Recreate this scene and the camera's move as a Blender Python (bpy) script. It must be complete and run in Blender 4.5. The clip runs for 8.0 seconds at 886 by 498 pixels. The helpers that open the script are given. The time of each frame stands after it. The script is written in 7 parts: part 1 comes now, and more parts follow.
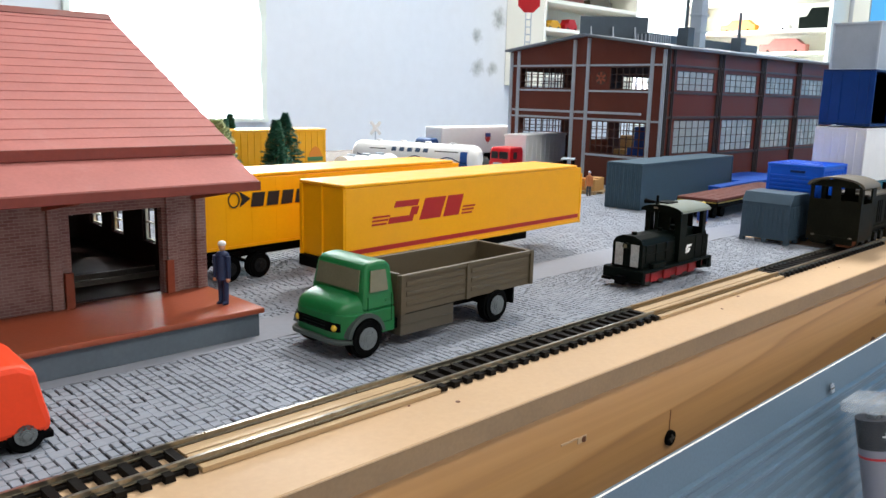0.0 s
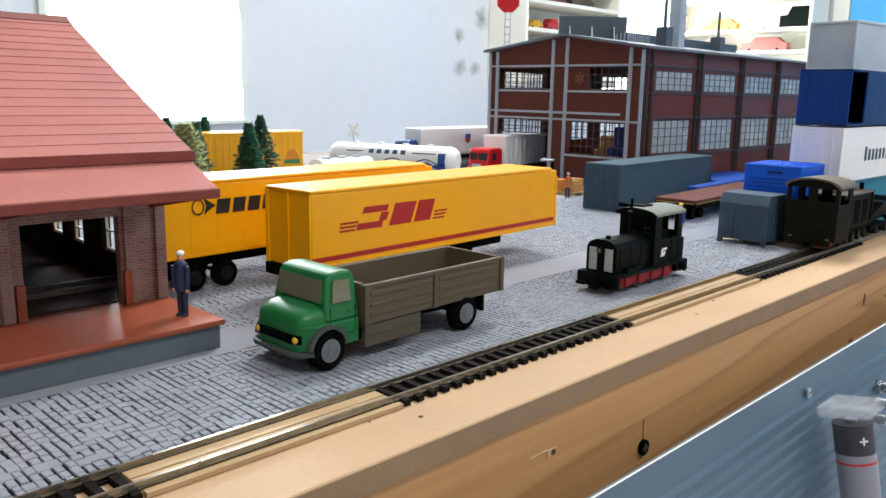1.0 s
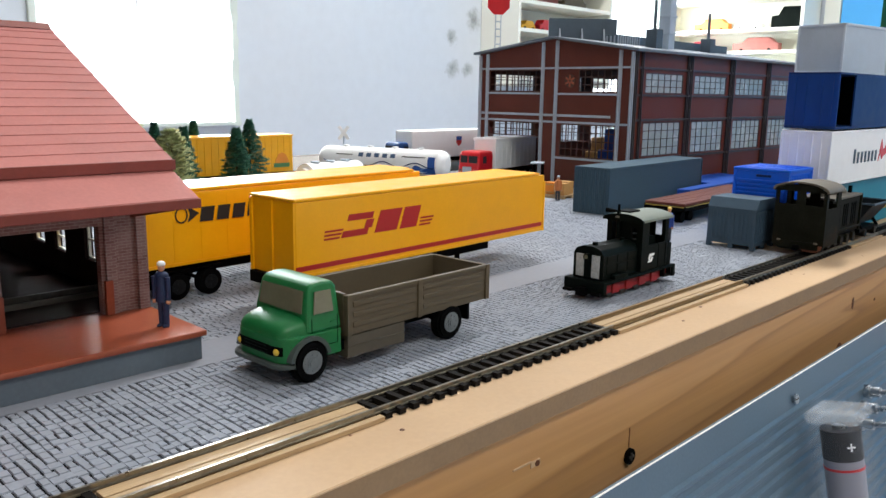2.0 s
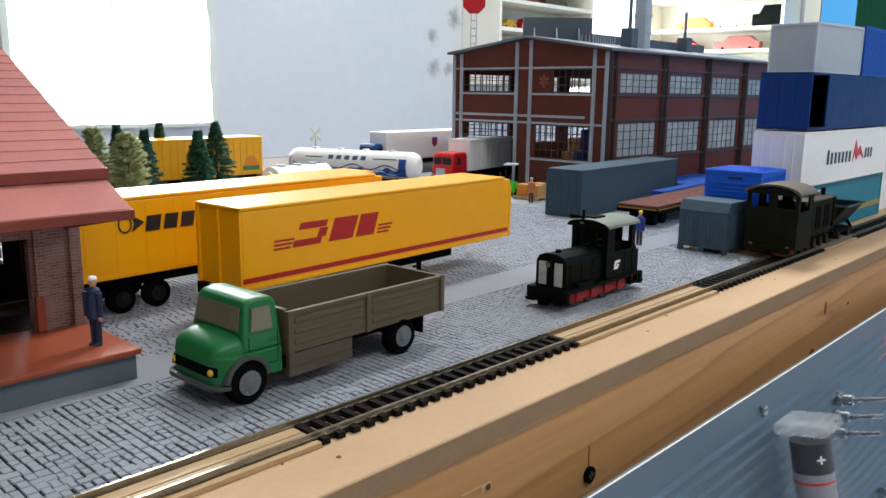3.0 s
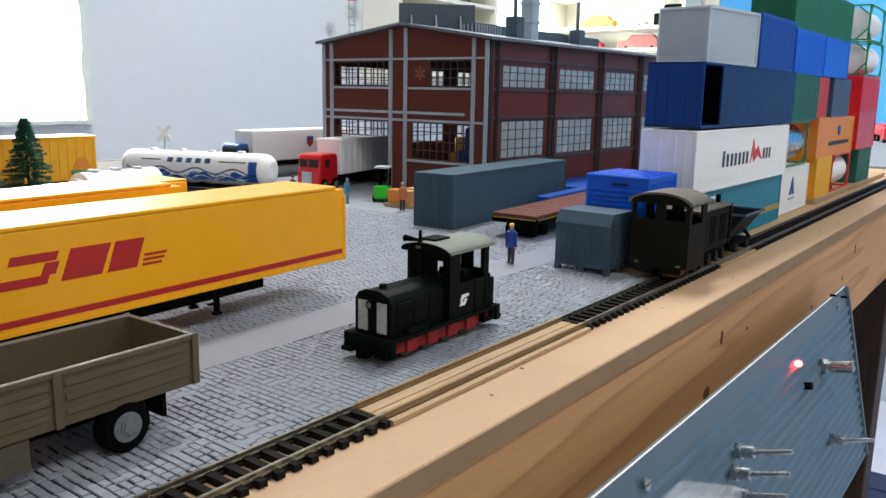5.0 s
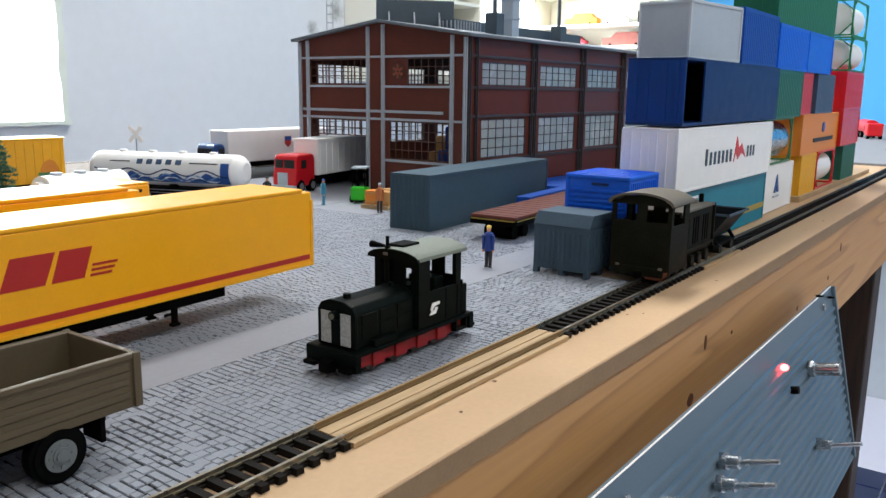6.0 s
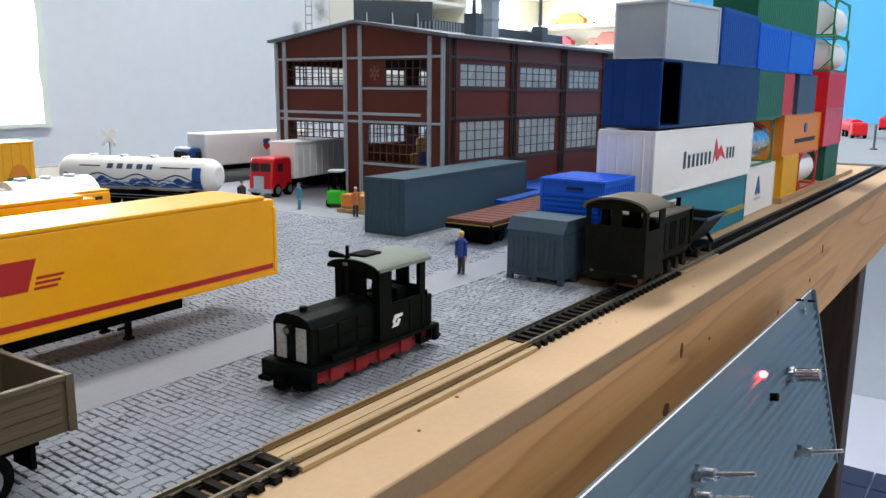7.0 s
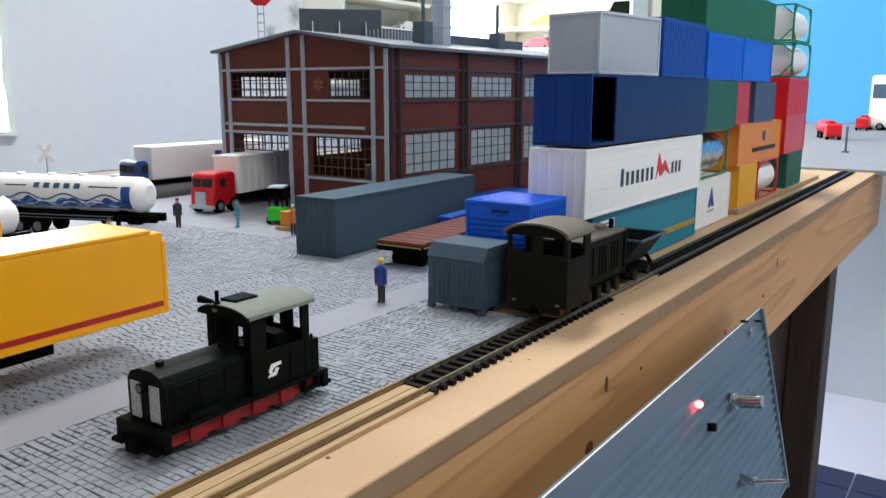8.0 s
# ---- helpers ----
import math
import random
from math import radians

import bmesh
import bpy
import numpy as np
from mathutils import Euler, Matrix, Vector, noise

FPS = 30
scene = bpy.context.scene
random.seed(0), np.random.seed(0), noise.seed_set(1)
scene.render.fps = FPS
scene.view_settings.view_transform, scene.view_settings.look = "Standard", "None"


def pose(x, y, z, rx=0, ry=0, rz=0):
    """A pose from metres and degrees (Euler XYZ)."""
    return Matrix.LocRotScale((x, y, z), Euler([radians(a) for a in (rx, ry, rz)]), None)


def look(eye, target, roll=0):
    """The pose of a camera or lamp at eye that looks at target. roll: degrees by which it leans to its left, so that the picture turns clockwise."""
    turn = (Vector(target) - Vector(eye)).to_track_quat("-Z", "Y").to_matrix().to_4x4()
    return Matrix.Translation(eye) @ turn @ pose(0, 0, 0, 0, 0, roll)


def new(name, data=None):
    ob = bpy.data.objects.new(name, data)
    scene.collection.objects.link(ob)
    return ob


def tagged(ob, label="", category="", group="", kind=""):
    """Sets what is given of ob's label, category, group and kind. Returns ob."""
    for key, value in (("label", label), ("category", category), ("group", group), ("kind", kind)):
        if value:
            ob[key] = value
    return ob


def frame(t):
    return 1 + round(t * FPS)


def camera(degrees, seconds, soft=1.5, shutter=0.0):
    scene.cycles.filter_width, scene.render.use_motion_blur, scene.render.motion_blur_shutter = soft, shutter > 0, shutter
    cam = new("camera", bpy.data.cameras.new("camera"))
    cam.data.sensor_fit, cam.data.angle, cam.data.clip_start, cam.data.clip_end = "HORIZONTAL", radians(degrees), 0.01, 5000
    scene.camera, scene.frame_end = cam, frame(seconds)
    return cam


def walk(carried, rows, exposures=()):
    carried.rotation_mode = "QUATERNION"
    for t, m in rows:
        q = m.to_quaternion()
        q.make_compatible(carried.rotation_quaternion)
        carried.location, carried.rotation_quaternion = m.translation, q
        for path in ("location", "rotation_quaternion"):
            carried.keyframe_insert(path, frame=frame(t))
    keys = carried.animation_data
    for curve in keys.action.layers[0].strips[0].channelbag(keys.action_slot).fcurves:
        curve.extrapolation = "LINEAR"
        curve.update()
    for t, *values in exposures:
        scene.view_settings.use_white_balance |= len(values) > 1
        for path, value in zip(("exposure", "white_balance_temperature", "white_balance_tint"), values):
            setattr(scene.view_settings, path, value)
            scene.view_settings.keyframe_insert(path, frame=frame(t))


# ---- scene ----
cam = camera(57.9, 8.0, 1.5)
PATH = [
    (0.0, 0.0034, -0.0096, 0.0750, 78.96, -1.37, -44.18),
    (0.5, 0.0083, -0.0087, 0.0751, 79.00, -1.18, -44.85),
    (1.0, 0.0125, -0.0090, 0.0763, 78.96, -1.08, -45.23),
    (1.5, 0.0147, -0.0097, 0.0774, 78.98, -0.97, -45.52),
    (3.0, 0.0323, -0.0093, 0.0802, 78.92, -0.74, -46.70),
    (3.5, 0.0524, -0.0061, 0.0774, 78.99, -0.85, -48.43),
    (4.0, 0.0759, 0.0026, 0.0744, 78.95, -1.04, -50.24),
    (4.5, 0.0945, 0.0130, 0.0724, 78.95, -1.04, -51.69),
    (5.0, 0.1105, 0.0129, 0.0771, 78.92, -1.03, -52.69),
    (6.5, 0.1282, 0.0175, 0.0769, 78.83, -0.58, -53.98),
    (7.0, 0.1358, 0.0150, 0.0781, 78.85, -0.53, -54.44),
    (7.5, 0.1488, 0.0089, 0.0791, 78.80, -0.36, -55.15),
    (8.0, 0.1683, 0.0022, 0.0860, 78.85, -0.07, -55.28),
]
walk(cam, [(t, pose(x, y, z, rx, ry, rz)) for t, x, y, z, rx, ry, rz in PATH], [(0.0, 0.17), (1.5, 0.06), (3.0, -0.16), (8.0, -0.15)])

# ---- light: window daylight, an unseen ceiling lamp, two added fill lamps ----
world = bpy.data.worlds.new("room_world")
scene.world = world
world.use_nodes = True
wn = world.node_tree.nodes
wn["Background"].inputs[0].default_value = (0.75, 0.85, 1.0, 1)
wn["Background"].inputs[1].default_value = 0.35


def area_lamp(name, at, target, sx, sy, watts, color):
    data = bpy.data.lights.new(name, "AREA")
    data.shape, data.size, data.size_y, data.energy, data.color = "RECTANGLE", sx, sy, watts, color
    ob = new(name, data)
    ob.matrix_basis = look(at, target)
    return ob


area_lamp("window_daylight", (0.74, 1.47, 0.36), (0.6, 0.3, 0.0), 0.38, 0.66, 20, (0.93, 0.97, 1.0))
area_lamp("window_daylight_far", (2.44, 1.46, 0.44), (2.2, 0.4, 0.0), 0.44, 0.6, 24, (0.93, 0.97, 1.0))
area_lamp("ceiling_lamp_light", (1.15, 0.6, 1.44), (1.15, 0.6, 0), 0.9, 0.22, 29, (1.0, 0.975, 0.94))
# two fill lamps added on the viewer's side to brighten faces towards -y
area_lamp("rear_fill_light", (-0.2, -0.8, 1.44), (-0.2, -0.8, 0), 0.8, 0.3, 13, (1.0, 0.97, 0.92))
area_lamp("side_fill_light", (1.4, -0.9, 1.44), (1.4, -0.9, 0), 0.6, 0.2, 12, (1.0, 0.975, 0.94))

# ---- materials ----
MATS = {}


def lin(h):
    c = [int(h[i:i + 2], 16) / 255 for i in (0, 2, 4)]
    return tuple(v / 12.92 if v <= 0.04045 else ((v + 0.055) / 1.055) ** 2.4 for v in c)


def mat(name, hexa, rough=0.5, metal=0.0, var=0.12, scale=120.0, fine=900.0, bump=0.15, depth=0.0003, dirt=None, dirt_at=0.62, coat=0.0, spec=0.5):
    """Paint, plastic, metal: base colour with two scales of variation, dirt patches and fine relief."""
    m = bpy.data.materials.new(name)
    m.use_nodes = True
    nt = m.node_tree
    n, l = nt.nodes, nt.links
    bs = n["Principled BSDF"]
    c = lin(hexa)
    tc = n.new("ShaderNodeTexCoord")
    a = n.new("ShaderNodeTexNoise")
    a.inputs["Scale"].default_value, a.inputs["Detail"].default_value = scale, 5
    b = n.new("ShaderNodeTexNoise")
    b.inputs["Scale"].default_value, b.inputs["Detail"].default_value = fine, 3
    l.new(tc.outputs["Object"], a.inputs["Vector"])
    l.new(tc.outputs["Object"], b.inputs["Vector"])
    mx = n.new("ShaderNodeMath")
    mx.operation = "MULTIPLY_ADD"
    mx.inputs[1].default_value = 0.4
    l.new(b.outputs["Fac"], mx.inputs[0])
    sc = n.new("ShaderNodeMath")
    sc.operation = "MULTIPLY"
    sc.inputs[1].default_value = 0.6
    l.new(a.outputs["Fac"], sc.inputs[0])
    l.new(sc.outputs[0], mx.inputs[2])
    ramp = n.new("ShaderNodeValToRGB")
    ramp.color_ramp.elements[0].position, ramp.color_ramp.elements[1].position = 0.32, 0.68
    ramp.color_ramp.elements[0].color = (*[v * (1 - var) for v in c], 1)
    ramp.color_ramp.elements[1].color = (*[min(1, v * (1 + var) + 0.01 * var) for v in c], 1)
    l.new(mx.outputs[0], ramp.inputs[0])
    out = ramp.outputs[0]
    if dirt:
        d = n.new("ShaderNodeTexNoise")
        d.inputs["Scale"].default_value, d.inputs["Detail"].default_value = scale * 0.45, 8
        d.inputs["Roughness"].default_value = 0.7
        l.new(tc.outputs["Object"], d.inputs["Vector"])
        dr = n.new("ShaderNodeValToRGB")
        dr.color_ramp.elements[0].position, dr.color_ramp.elements[1].position = dirt_at, dirt_at + 0.16
        dr.color_ramp.elements[1].color = (0.8, 0.8, 0.8, 1)
        l.new(d.outputs["Fac"], dr.inputs[0])
        mixer = n.new("ShaderNodeMixRGB")
        l.new(dr.outputs[0], mixer.inputs[0])
        l.new(out, mixer.inputs[1])
        mixer.inputs[2].default_value = (*lin(dirt), 1)
        out = mixer.outputs[0]
    l.new(out, bs.inputs["Base Color"])
    rr = n.new("ShaderNodeMapRange")
    rr.inputs[3].default_value, rr.inputs[4].default_value = max(0.03, rough - 0.1), min(1, rough + 0.12)
    l.new(a.outputs["Fac"], rr.inputs[0])
    l.new(rr.outputs[0], bs.inputs["Roughness"])
    bs.inputs["Metallic"].default_value = metal
    bs.inputs["Coat Weight"].default_value = coat
    bs.inputs["Specular IOR Level"].default_value = spec
    if bump:
        bp = n.new("ShaderNodeBump")
        bp.inputs["Strength"].default_value, bp.inputs["Distance"].default_value = bump, depth
        l.new(mx.outputs[0], bp.inputs["Height"])
        l.new(bp.outputs[0], bs.inputs["Normal"])
    MATS[name] = m
    return m


def glow(name, rgb, strength):
    m = bpy.data.materials.new(name)
    m.use_nodes = True
    bs = m.node_tree.nodes["Principled BSDF"]
    bs.inputs["Base Color"].default_value = (*rgb, 1)
    bs.inputs["Emission Color"].default_value = (*rgb, 1)
    bs.inputs["Emission Strength"].default_value = strength
    return m


def clear(name, rgb=(1, 1, 1), rough=0.05, alpha=0.2):
    m = bpy.data.materials.new(name)
    m.use_nodes = True
    nt = m.node_tree
    n, l = nt.nodes, nt.links
    bs = n["Principled BSDF"]
    bs.inputs["Base Color"].default_value = (*rgb, 1)
    bs.inputs["Roughness"].default_value = rough
    tr = n.new("ShaderNodeBsdfTransparent")
    ms = n.new("ShaderNodeMixShader")
    no = n.new("ShaderNodeTexNoise")
    no.inputs["Scale"].default_value = 150
    mr = n.new("ShaderNodeMapRange")
    mr.inputs[3].default_value, mr.inputs[4].default_value = alpha * 0.7, alpha * 1.3
    l.new(no.outputs["Fac"], mr.inputs[0])
    l.new(mr.outputs[0], ms.inputs[0])
    l.new(tr.outputs[0], ms.inputs[1])
    l.new(bs.outputs[0], ms.inputs[2])
    l.new(ms.outputs[0], n["Material Output"].inputs[0])
    return m


def wood(name, hexa_a, hexa_b, ring=60.0, stretch=(0.6, 8, 8), rough=0.6, bump=0.2, fine=250):
    """Wood grain along x: stretched rings and fibres."""
    m = bpy.data.materials.new(name)
    m.use_nodes = True
    nt = m.node_tree
    n, l = nt.nodes, nt.links
    bs = n["Principled BSDF"]
    tc, mp = n.new("ShaderNodeTexCoord"), n.new("ShaderNodeMapping")
    mp.inputs["Scale"].default_value = stretch
    l.new(tc.outputs["Object"], mp.inputs[0])
    w = n.new("ShaderNodeTexNoise")
    w.inputs["Scale"].default_value, w.inputs["Detail"].default_value, w.inputs["Distortion"].default_value = ring * 0.12, 4, 1.6
    l.new(mp.outputs[0], w.inputs["Vector"])
    fr = n.new("ShaderNodeMath")
    fr.operation = "MULTIPLY"
    fr.inputs[1].default_value = 7
    l.new(w.outputs["Fac"], fr.inputs[0])
    pp = n.new("ShaderNodeMath")
    pp.operation = "PINGPONG"
    pp.inputs[1].default_value = 1
    l.new(fr.outputs[0], pp.inputs[0])
    fi = n.new("ShaderNodeTexNoise")
    fi.inputs["Scale"].default_value, fi.inputs["Detail"].default_value = fine * 0.12, 6
    l.new(mp.outputs[0], fi.inputs["Vector"])
    ad = n.new("ShaderNodeMath")
    ad.operation = "MULTIPLY_ADD"
    ad.inputs[1].default_value = 0.5
    l.new(pp.outputs[0], ad.inputs[0])
    hf = n.new("ShaderNodeMath")
    hf.operation = "MULTIPLY"
    hf.inputs[1].default_value = 0.6
    l.new(fi.outputs["Fac"], hf.inputs[0])
    l.new(hf.outputs[0], ad.inputs[2])
    rp = n.new("ShaderNodeValToRGB")
    rp.color_ramp.elements[0].position, rp.color_ramp.elements[1].position = 0.2, 0.85
    rp.color_ramp.elements[0].color, rp.color_ramp.elements[1].color = (*lin(hexa_a), 1), (*lin(hexa_b), 1)
    l.new(ad.outputs[0], rp.inputs[0])
    l.new(rp.outputs[0], bs.inputs["Base Color"])
    bs.inputs["Roughness"].default_value = rough
    bp = n.new("ShaderNodeBump")
    bp.inputs["Strength"].default_value, bp.inputs["Distance"].default_value = bump, 0.0004
    l.new(fi.outputs["Fac"], bp.inputs["Height"])
    l.new(bp.outputs[0], bs.inputs["Normal"])
    return m


def pine(name, pale, warm, line):
    """Sawn pine along x: broad warm bands and thin dark growth lines."""
    m = bpy.data.materials.new(name)
    m.use_nodes = True
    n, l = m.node_tree.nodes, m.node_tree.links
    bs = n["Principled BSDF"]
    tc, mp, mf = n.new("ShaderNodeTexCoord"), n.new("ShaderNodeMapping"), n.new("ShaderNodeMapping")
    mp.inputs["Scale"].default_value, mf.inputs["Scale"].default_value = (0.9, 16, 24), (10, 400, 420)
    w, fi = n.new("ShaderNodeTexNoise"), n.new("ShaderNodeTexNoise")
    w.inputs["Scale"].default_value, w.inputs["Detail"].default_value, w.inputs["Distortion"].default_value = 1.0, 2, 0.5
    fi.inputs["Scale"].default_value, fi.inputs["Detail"].default_value = 1.0, 5
    for a, b in ((mp, w), (mf, fi)):
        l.new(tc.outputs["Object"], a.inputs[0])
        l.new(a.outputs[0], b.inputs["Vector"])
    mu, pp = n.new("ShaderNodeMath"), n.new("ShaderNodeMath")
    mu.operation, pp.operation = "MULTIPLY", "FRACT"
    mu.inputs[1].default_value = 9
    l.new(w.outputs["Fac"], mu.inputs[0])
    l.new(mu.outputs[0], pp.inputs[0])
    rp = n.new("ShaderNodeValToRGB")
    els = rp.color_ramp.elements
    els[0].position, els[0].color = 0.0, (*lin(pale), 1)
    els[1].position, els[1].color = 1.0, (*lin(pale), 1)
    for at, c in ((0.7, warm), (0.9, line), (0.95, warm)):
        els.new(at).color = (*lin(c), 1)
    l.new(pp.outputs[0], rp.inputs[0])
    mx = n.new("ShaderNodeMixRGB")
    mx.blend_type = "MULTIPLY"
    fr = n.new("ShaderNodeValToRGB")
    fr.color_ramp.elements[0].position, fr.color_ramp.elements[1].position = 0.3, 0.65
    fr.color_ramp.elements[0].color = (0.8, 0.77, 0.72, 1)
    l.new(fi.outputs["Fac"], fr.inputs[0])
    mx.inputs[0].default_value = 0.6
    base = n.new("ShaderNodeMixRGB")
    base.inputs[0].default_value = 0.45
    base.inputs[1].default_value = (*lin(pale), 1)
    l.new(rp.outputs[0], base.inputs[2])
    l.new(base.outputs[0], mx.inputs[1])
    l.new(fr.outputs[0], mx.inputs[2])
    l.new(mx.outputs[0], bs.inputs["Base Color"])
    bs.inputs["Roughness"].default_value = 0.55
    bp = n.new("ShaderNodeBump")
    bp.inputs["Strength"].default_value, bp.inputs["Distance"].default_value = 0.15, 0.0004
    l.new(fi.outputs["Fac"], bp.inputs["Height"])
    l.new(bp.outputs[0], bs.inputs["Normal"])
    return m


def mould(m, spots, hexa):
    """Dark mould patches grown into a plaster at (x, y, z, radius), frayed by noise."""
    n, l = m.node_tree.nodes, m.node_tree.links
    bs, tc = n["Principled BSDF"], n.new("ShaderNodeTexCoord")
    no = n.new("ShaderNodeTexNoise")
    no.inputs["Scale"].default_value, no.inputs["Detail"].default_value, no.inputs["Roughness"].default_value = 32, 8, 0.75
    l.new(tc.outputs["Object"], no.inputs["Vector"])
    for x, y, z, r in spots:
        di = n.new("ShaderNodeVectorMath")
        di.operation = "DISTANCE"
        di.inputs[1].default_value = (x, y, z)
        l.new(tc.outputs["Object"], di.inputs[0])
        fall = n.new("ShaderNodeMapRange")
        fall.inputs[1].default_value, fall.inputs[2].default_value, fall.inputs[3].default_value, fall.inputs[4].default_value = 0.0, r * 2.4, 0.3, -0.42
        l.new(di.outputs["Value"], fall.inputs[0])
        ad = n.new("ShaderNodeMath")
        l.new(fall.outputs[0], ad.inputs[0])
        l.new(no.outputs["Fac"], ad.inputs[1])
        rp = n.new("ShaderNodeMapRange")
        rp.inputs[1].default_value, rp.inputs[2].default_value, rp.inputs[4].default_value = 0.46, 0.95, 0.95
        l.new(ad.outputs[0], rp.inputs[0])
        mx = n.new("ShaderNodeMixRGB")
        l.new(bs.inputs["Base Color"].links[0].from_socket, mx.inputs[1])
        mx.inputs[2].default_value = (*lin(hexa), 1)
        l.new(rp.outputs[0], mx.inputs[0])
        l.new(mx.outputs[0], bs.inputs["Base Color"])


def brick_mat(name, hexa_a, hexa_b, mortar, bw=0.0028, bh=0.00095):
    m = bpy.data.materials.new(name)
    m.use_nodes = True
    nt = m.node_tree
    n, l = nt.nodes, nt.links
    bs = n["Principled BSDF"]
    tc = n.new("ShaderNodeTexCoord")
    sx, cx = n.new("ShaderNodeSeparateXYZ"), n.new("ShaderNodeCombineXYZ")
    l.new(tc.outputs["Object"], sx.inputs[0])
    ad = n.new("ShaderNodeMath")
    ad.operation = "ADD"
    l.new(sx.outputs[0], ad.inputs[0])
    l.new(sx.outputs[1], ad.inputs[1])
    l.new(ad.outputs[0], cx.inputs[0])
    l.new(sx.outputs[2], cx.inputs[1])
    b = n.new("ShaderNodeTexBrick")
    b.inputs["Scale"].default_value = 1.0
    b.inputs["Brick Width"].default_value, b.inputs["Row Height"].default_value = bw, bh
    b.inputs["Mortar Size"].default_value = bh * 0.09
    b.inputs["Color1"].default_value, b.inputs["Color2"].default_value, b.inputs["Mortar"].default_value = (*lin(hexa_a), 1), (*lin(hexa_b), 1), (*lin(mortar), 1)
    l.new(cx.outputs[0], b.inputs["Vector"])
    no = n.new("ShaderNodeTexNoise")
    no.inputs["Scale"].default_value, no.inputs["Detail"].default_value = 90, 6
    l.new(tc.outputs["Object"], no.inputs["Vector"])
    rp = n.new("ShaderNodeValToRGB")
    rp.color_ramp.elements[0].position, rp.color_ramp.elements[1].position = 0.48, 0.72
    l.new(no.outputs["Fac"], rp.inputs[0])
    mx = n.new("ShaderNodeMixRGB")
    l.new(rp.outputs[0], mx.inputs[0])
    l.new(b.outputs["Color"], mx.inputs[1])
    mx.inputs[2].default_value = (*lin("b39a93"), 1)
    sc = n.new("ShaderNodeMath")
    sc.operation = "MULTIPLY"
    sc.inputs[1].default_value = 0.45
    l.new(rp.outputs[0], sc.inputs[0])
    l.new(sc.outputs[0], mx.inputs[0])
    l.new(mx.outputs[0], bs.inputs["Base Color"])
    bs.inputs["Roughness"].default_value = 0.7
    bp = n.new("ShaderNodeBump")
    bp.invert = True
    bp.inputs["Strength"].default_value, bp.inputs["Distance"].default_value = 0.6, 0.0002
    l.new(b.outputs["Fac"], bp.inputs["Height"])
    l.new(bp.outputs[0], bs.inputs["Normal"])
    return m


M_YELLOW = mat("yellow_plastic", "fcb000", 0.38, var=0.05, bump=0.03)
M_YELLOW2 = mat("yellow_plastic_pale", "f5b21a", 0.42, var=0.06, bump=0.03)
M_RED = mat("red_print", "b3201c", 0.45, var=0.05, bump=0)
M_REDP = mat("red_plastic", "d0121f", 0.35, var=0.05, bump=0.03)
M_BLACK = mat("black_plastic", "050506", 0.6, var=0.2, bump=0.1, spec=0.04)
M_TYRE = mat("tyre_rubber", "08090a", 0.85, var=0.2, bump=0.2, spec=0.04)
M_RIMDARK = mat("rim_black", "17191c", 0.5, var=0.15, bump=0.05, spec=0.2)
M_RIM = mat("rim_grey", "6c7274", 0.45, var=0.12, bump=0.05)
M_GREEN = mat("cab_green", "0b6a34", 0.4, var=0.1, bump=0.05)
M_BED = mat("bed_olive_brown", "574c39", 0.55, var=0.1, bump=0.06)
M_BUMPER = mat("bumper_grey", "414a47", 0.5, var=0.12)
M_SMOKE = mat("smoked_window", "6f6d58", 0.2, var=0.08, bump=0)
M_DGREEN = mat("loco_green", "050d0a", 0.42, var=0.2, bump=0.08, spec=0.06)
M_OLIVE = mat("loco_weathered", "191a13", 0.6, var=0.3, bump=0.15, dirt="35261a", dirt_at=0.54, spec=0.05)
M_ROOFGREY = mat("loco_roof_grey", "625c50", 0.6, var=0.15, dirt="3f403a", dirt_at=0.55)
M_FRAME_RED = mat("frame_red", "8e1619", 0.5, var=0.12)
M_MESH = mat("radiator_silver", "b9bdbb", 0.5, 0.4, var=0.35, scale=1500, fine=3000, bump=0.6)
M_SILVER = mat("bright_metal", "b8bcc0", 0.25, 1.0, var=0.06, bump=0.04)
M_RAIL = mat("nickel_rail", "9a9486", 0.3, 0.9, var=0.2, scale=300, dirt="57483a", dirt_at=0.62)
M_RAILTAN = mat("dusty_tan_rail", "8c7450", 0.5, 0.3, var=0.15)
M_RAILDARK = mat("rail_dark", "625e57", 0.5, 0.5, var=0.2)
M_WHEEL = mat("dark_wheel_steel", "1c1a18", 0.55, 0.2, var=0.25, spec=0.15)
M_SLEEPER = mat("sleeper_black", "120f0d", 0.65, var=0.3, bump=0.3, spec=0.12)
M_GREYC = mat("container_grey_blue", "3c5260", 0.6, var=0.1, bump=0.08, spec=0.25)
M_UIC = mat("box_grey", "405464", 0.6, var=0.1, bump=0.08, spec=0.25)
M_BLUE = mat("bright_blue_plastic", "0060dc", 0.4, var=0.07, bump=0.04, spec=0.3)
M_NAVY = mat("navy_plastic", "042c62", 0.5, var=0.1, bump=0.05, spec=0.25)
M_NAVYDOOR = mat("blue_door_plastic", "083a80", 0.5, var=0.08, bump=0.04, spec=0.25)
M_BLUE2 = mat("mid_blue_plastic", "0a48a6", 0.45, var=0.08, bump=0.04, spec=0.3)
M_TEAL = mat("teal_plastic", "0b7f98", 0.5, var=0.06, bump=0.04)
M_WHITE = mat("white_plastic", "f4f5f5", 0.45, var=0.03, bump=0.05)
M_LGREY = mat("light_grey_plastic", "b0bcc8", 0.5, var=0.05, bump=0.04)
M_LGREY_RIM = mat("pale_grey_rim", "c2ccd6", 0.5, var=0.05, bump=0.04)
M_CGREEN = mat("container_green", "0c6a46", 0.5, var=0.08, bump=0.04)
